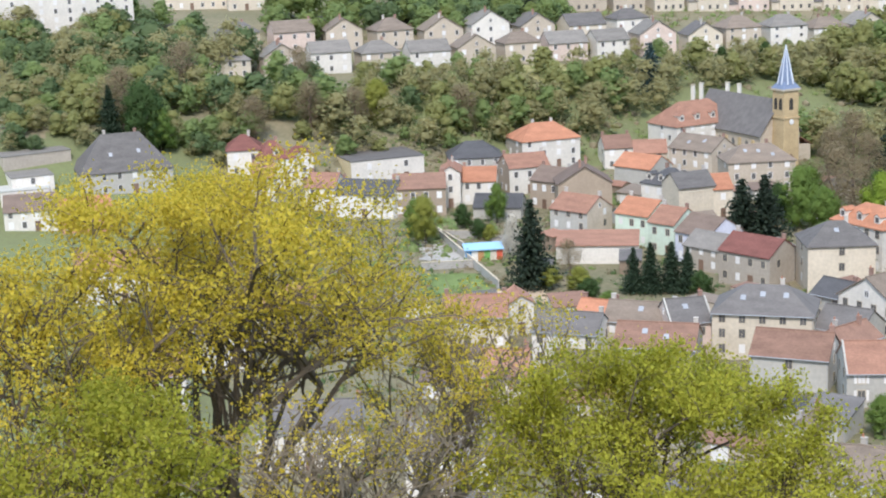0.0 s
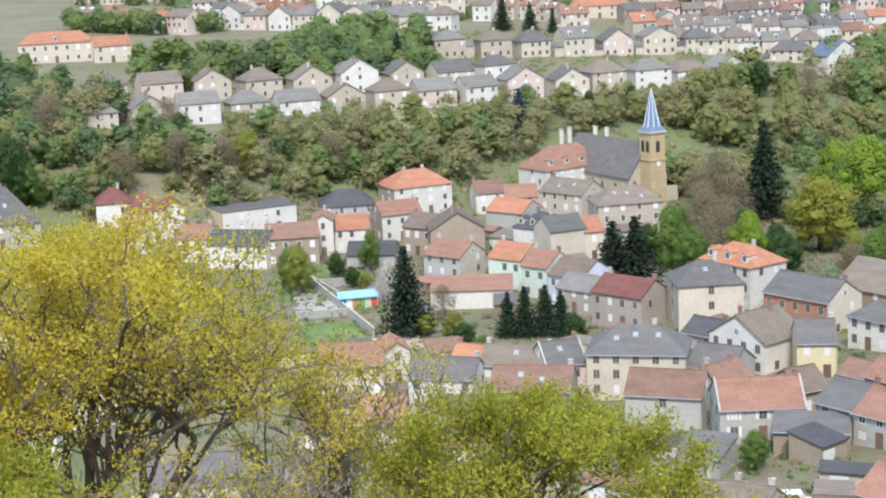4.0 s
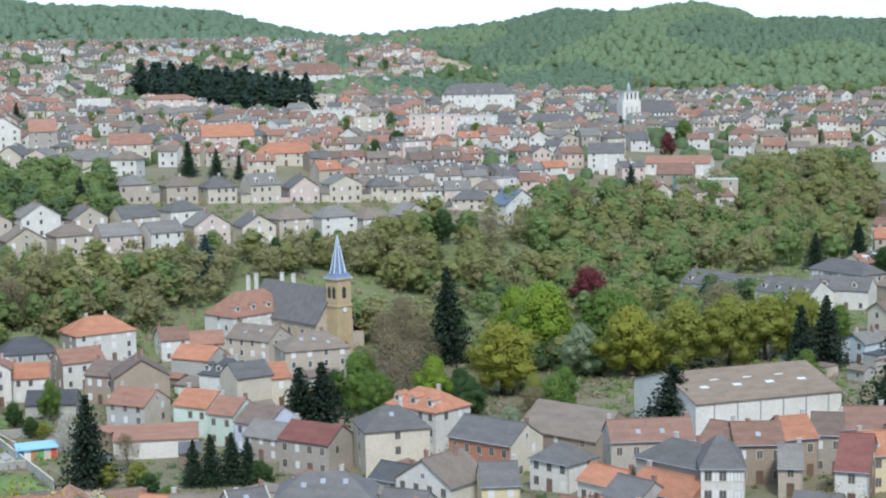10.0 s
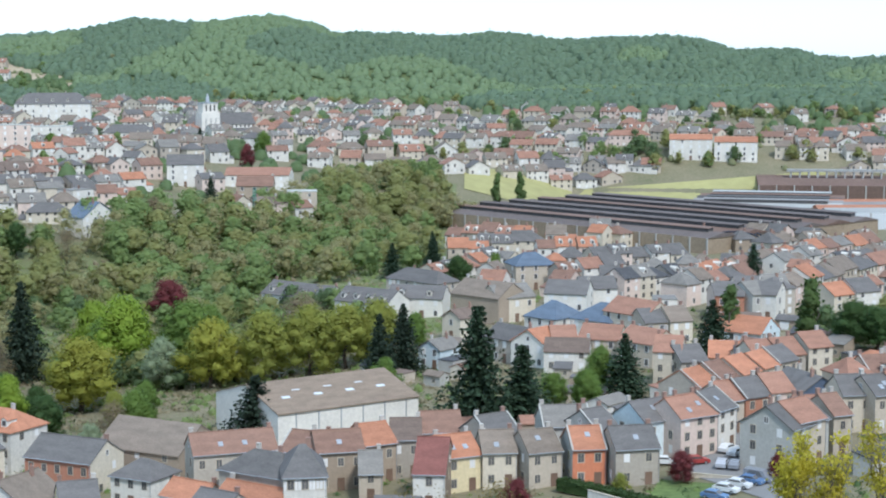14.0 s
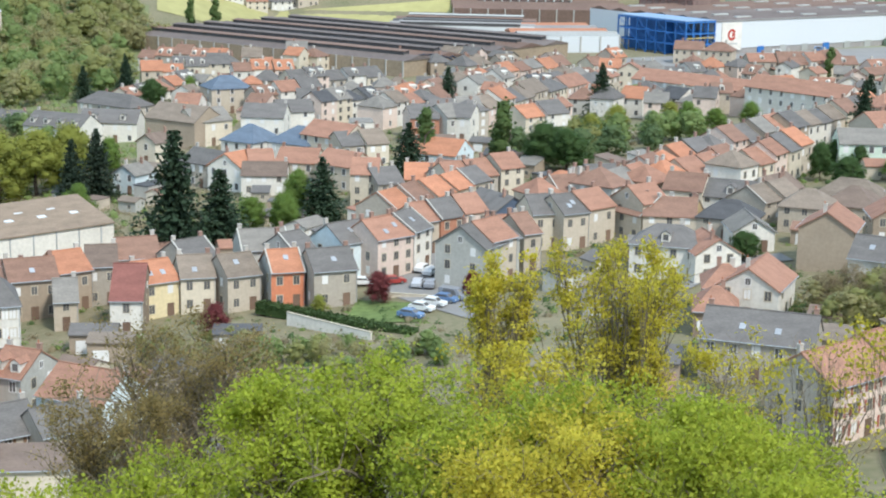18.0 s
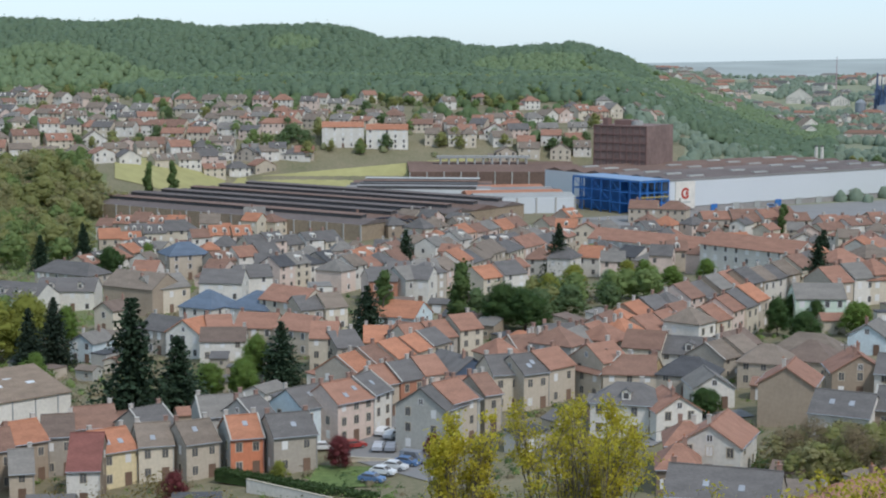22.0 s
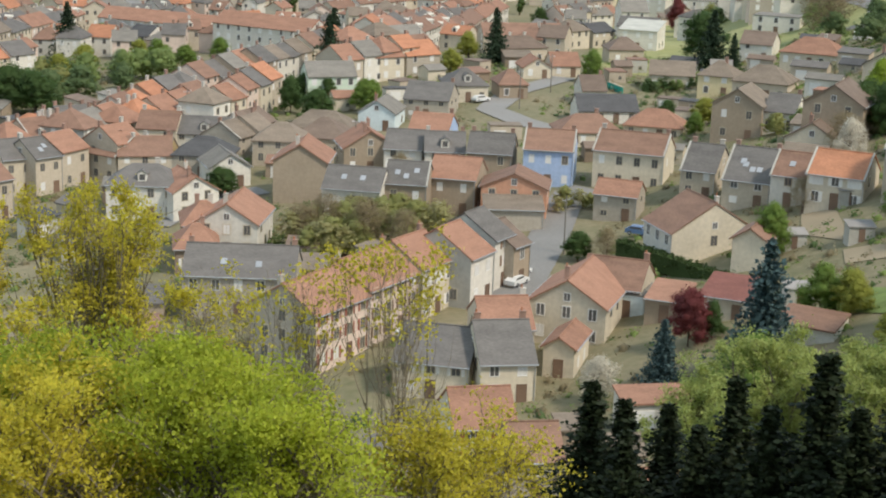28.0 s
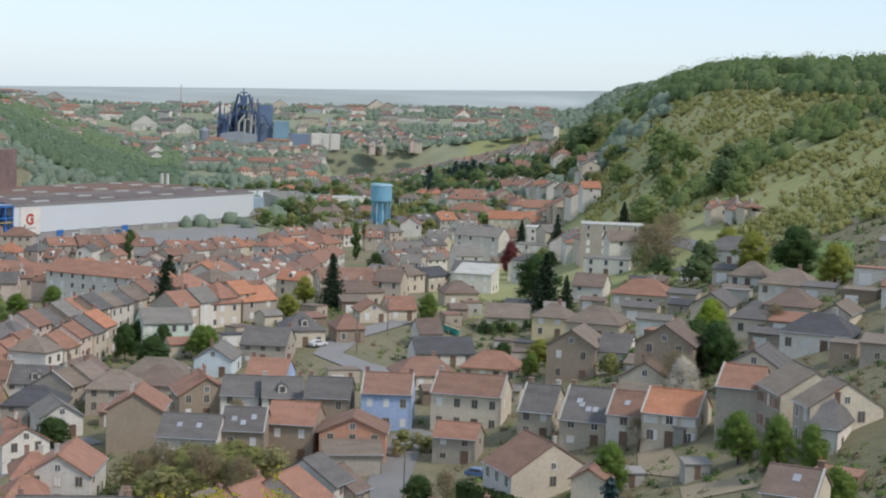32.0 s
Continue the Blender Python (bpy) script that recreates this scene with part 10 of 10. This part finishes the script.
big_tree(1.8, 36.0, 69.4, 2.2, "bright", 24000, 0.09, 0.2, 0.5, 40, col=LEAF, twig=5)
big_tree(3.8, 33.8, 69.1, 2.2, "bright", 26000, 0.09, 0.2, 0.5, 24, col=LEAF, twig=5)
big_tree(6.2, 32.4, 69.7, 2.2, "bright", 24000, 0.09, 0.2, 0.5, 25, col=LEAF, twig=5)
big_tree(8.7, 30.8, 69.7, 2.0, "green", 24000, 0.09, 0.2, 0.5, 26, col=LEAF, twig=5)
big_tree(6.1, 51.6, 68.6, 1.2, "yellow", 14000, 0.1, 0.2, 1.6, 27, col=LIME, twig=5)
big_tree(9.6, 51.1, 69.1, 2.0, "yellow", 22000, 0.1, 0.2, 1.6, 29, col=LIME, twig=5)
big_tree(11.7, 43.4, 67.7, 2.0, "bare", 4000, 0.1, 0.2, 1.0, 30, col=LIME, twig=5)
tree(36.2, 65.7, 13.0, "nearspruce", 1.65)
tree(37.8, 61.3, 11.7, "nearspruce", 1.65)
tree(39.2, 58.0, 12.9, "nearspruce", 1.65)
tree(39.9, 52.6, 13.6, "nearspruce", 1.65)
tree(41.2, 48.9, 13.1, "nearspruce", 1.65)
tree(34.2, 58.8, 9.7, "nearspruce", 1.65)
tree(39.5, 42.5, 12.3, "nearspruce", 1.65)
tree(36.9, 57.2, 10.2, "nearspruce", 1.8)
tree(38.6, 54.4, 11.2, "nearspruce", 1.8)
tree(36.6, 63.2, 11.9, "nearspruce", 1.7)
tree(39.4, 49.6, 11.0, "nearspruce", 1.8)



# ---- far woods ----
def woods(name, label, spots, seed, size, col, per=15, leaf=3.1, core=0.9, nu=7, nv=3):
    """Many crowns, each a loose heap of leaf clumps, in one mesh."""
    rng = np.random.default_rng(seed)
    n = len(spots)
    rad = size * rng.uniform(0.6, 1.4, n)
    full = np.stack([rad, rad * rng.uniform(0.85, 1.15, n), rad * rng.uniform(0.9, 1.4, n)], 1)
    per = max(8, per // 2)
    c = np.repeat(spots, per, 0)
    d = rng.normal(size=(n * per, 3))
    d /= np.linalg.norm(d, axis=1)[:, None]
    d[:, 2] = np.abs(d[:, 2])
    lift = np.array([0, 0, 0.25]) * rad[:, None]
    c = c + d * np.repeat(full, per, 0) * rng.uniform(core - 0.12, 1.1, (n * per, 1)) + np.repeat(lift, per, 0)
    arr = leaf_quads(rng, c, d, leaf * 0.8, 0.85)
    me = canopy(name, rng, spots + lift, full * core, arr, d + np.array([0, 0, 0.2]) + 0.2 * rng.normal(size=d.shape), leafmat("woods_" + name, col, 0.10, 0.35), nu, nv, 105)
    return tagged(new(name, me), label, "woods", "", "stuff")


def polar(rng, n, a0, a1, r0, r1):
    a, r = np.radians(rng.uniform(a0, a1, n)), np.sqrt(rng.uniform(r0 * r0, r1 * r1, n))
    x, y = r * np.sin(a), r * np.cos(a)
    return np.stack([x, y, ground(x, y)], 1)


rng = np.random.default_rng(5)
P = polar(rng, 24000, -25, 19, 1060, 1720)
nz = np.array([noise.noise(Vector((p[0] * 0.006, p[1] * 0.006, 0))) for p in P])
pa = np.degrees(np.arctan2(P[:, 0], P[:, 1]))
up = ~in_quarry(P[:, 0], P[:, 1], P[:, 2], 0.012) & (P[:, 2] > np.interp(pa, (-25, -5, 4, 10, 18), (52, 50, 38, 20, 0)))
# Ridge greens, here and on the further ridge, are blued: haze painted into leaves.
woods("ridge_woods", "deep green woods over the long ridge", P[up & (nz < 0.05)], 1, 5.6, (0.17, 0.235, 0.14), 26, 2.0, 0.8)
woods("ridge_young_woods", "lighter green young woods on the ridge", P[up & (nz >= 0.05)], 2, 5.1, (0.215, 0.285, 0.145), 26, 1.9, 0.8)
P = polar(rng, 12000, -60, -19, 1700, 2420)
woods("left_ridge_woods", "green woods on the further ridge", P[P[:, 2] > 64], 3, 6.6, (0.19, 0.26, 0.16), 16, 2.9)
x = rng.uniform(150, 900, 52000)
y = rng.uniform(120, 1250, 52000)
s = (x - 110) * 0.839 - (y - 200) * 0.545
nz = np.array([noise.noise(Vector((a * 0.009, b * 0.009, 3))) for a, b in zip(x, y)])
az = np.degrees(np.arctan2(x, y))
Q = np.stack([x, y, ground(x, y)], 1)
keep = (az > 26) & (az < 50) & (((Q[:, 2] > 26) & (np.hypot(x, y) > 540) & (nz > -0.3)) | ((s > 60) & (nz > -0.55)) | ((s > 30) & (nz > 0.0))) & (np.hypot(x, y) > 400)
capz = EYE_Z - 4 + np.hypot(x, y) * np.interp(az, *RIGHT_SKY)
crest = (az > 25) & (az < 50) & (Q[:, 2] > capz - 9 - 8 * nz) & (np.hypot(x, y) > 480)
woods("crest_woods", "deep green woods on the crest of the valley side", Q[crest][::6], 9, 5.2, (0.16, 0.22, 0.085), 150, 1.25, 0.68)
keep = keep & ~crest
woods("hill_woods", "spring woods on the valley side", Q[keep & (nz > 0.2)][::2], 4, 4.0, (0.19, 0.25, 0.085), 160, 1.0, 0.62)
woods("hill_scrub", "yellow-green scrub on the valley side", Q[keep & (nz <= 0.2) & (nz > -0.08)], 6, 2.0, (0.31, 0.31, 0.11), 64, 0.8, 0.5, 5, 2)
woods("hill_bushes", "sparse olive bushes on the open slope", Q[keep & (nz <= -0.08)][::2], 10, 1.5, (0.33, 0.29, 0.12), 50, 0.7, 0.4, 5, 2)
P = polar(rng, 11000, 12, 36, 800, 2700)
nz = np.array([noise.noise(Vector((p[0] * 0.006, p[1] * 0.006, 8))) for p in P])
# The greyed, pale green has the valley's haze mixed into the leaf colour.
woods("valley_trees", "scattered trees along the valley floor, their green paled by painted haze", P[nz > -0.12], 7, 4.2, (0.26, 0.32, 0.23), 18, 2.0)

# shrubs in the gardens, clear of the houses
spots = np.array([(o.matrix_basis.translation.x, o.matrix_basis.translation.y) for o in scene.objects if o.parent is None and o.name.split(".")[0] in ("house", "sports_hall")])
turn = np.array([o.matrix_basis.to_euler().z for o in scene.objects if o.parent is None and o.name.split(".")[0] in ("house", "sports_hall")])
mid = spots + np.stack([-np.sin(turn), np.cos(turn)], 1) * 4.5
G = polar(rng, 17000, -42, 46, 130, 460)
far_from = np.array([np.min((mid[:, 0] - g[0]) ** 2 + (mid[:, 1] - g[1]) ** 2) for g in G])
G = G[far_from > 34]
paved = np.array([tuple(v.co.xy) for o in scene.objects if o.type == "MESH" and o.name.split(".")[0] in ("road", "parking", "yard", "pavement", "street_surface") for v in o.data.vertices])
G = G[[np.min((paved[:, 0] - g[0]) ** 2 + (paved[:, 1] - g[1]) ** 2) > 20 for g in G]]
for i, (nm, lab, c) in enumerate((("garden_shrubs", "green shrubs in the gardens", (0.20, 0.27, 0.08)), ("garden_bushes", "brown half-bare bushes in the gardens", (0.26, 0.22, 0.13)), ("garden_thickets", "dark green thickets in the gardens", (0.10, 0.15, 0.055)))):
    woods(nm, lab, G[i::4] - np.array([0, 0, 0.6]), 20 + i, 1.3, c, 64, 0.46, 0.45, 5, 2)
U = polar(rng, 5200, -40, 0, 330, 640)
U = U[[np.min((mid[:, 0] - g[0]) ** 2 + (mid[:, 1] - g[1]) ** 2) > 90 for g in U]]
for i, (nm, lab, c) in enumerate((("river_undergrowth", "green undergrowth along the river", (0.23, 0.29, 0.10)), ("river_brush", "brown brush along the river", (0.30, 0.26, 0.16)))):
    woods(nm, lab, U[i::2] - np.array([0, 0, 0.8]), 30 + i, 1.9, c, 50, 0.7, 0.5, 5, 2)
T = polar(rng, 9000, -41, 13, 690, 1500)
T = T[(T[:, 2] < np.where(T[:, 0] < -420, 97, 54)) & ~((np.degrees(np.arctan2(T[:, 0], T[:, 1])) > -8) & (T[:, 1] < 850))]
spots = np.array(FARSPOT)
T = T[[np.min((spots[:, 0] - t[0]) ** 2 + (spots[:, 1] - t[1]) ** 2) > 60 for t in T]]
nz = np.array([noise.noise(Vector((t[0] * 0.012, t[1] * 0.012, 5))) for t in T])
woods("town_trees", "green trees among the houses of the far town", T[nz > 0.0][::2], 41, 3.6, (0.15, 0.21, 0.09), 20, 1.6)
woods("town_shrubs", "olive shrubs in the far town's gardens", T[nz <= 0.0][::2], 42, 1.8, (0.25, 0.26, 0.13), 16, 1.2)
tagged(new("far_town", mesh_of("far_town", FAR["v"], FAR["f"], FAR["mats"], FAR["m"])), "many pale houses of the far town with red and grey roofs", "houses", "", "stuff")
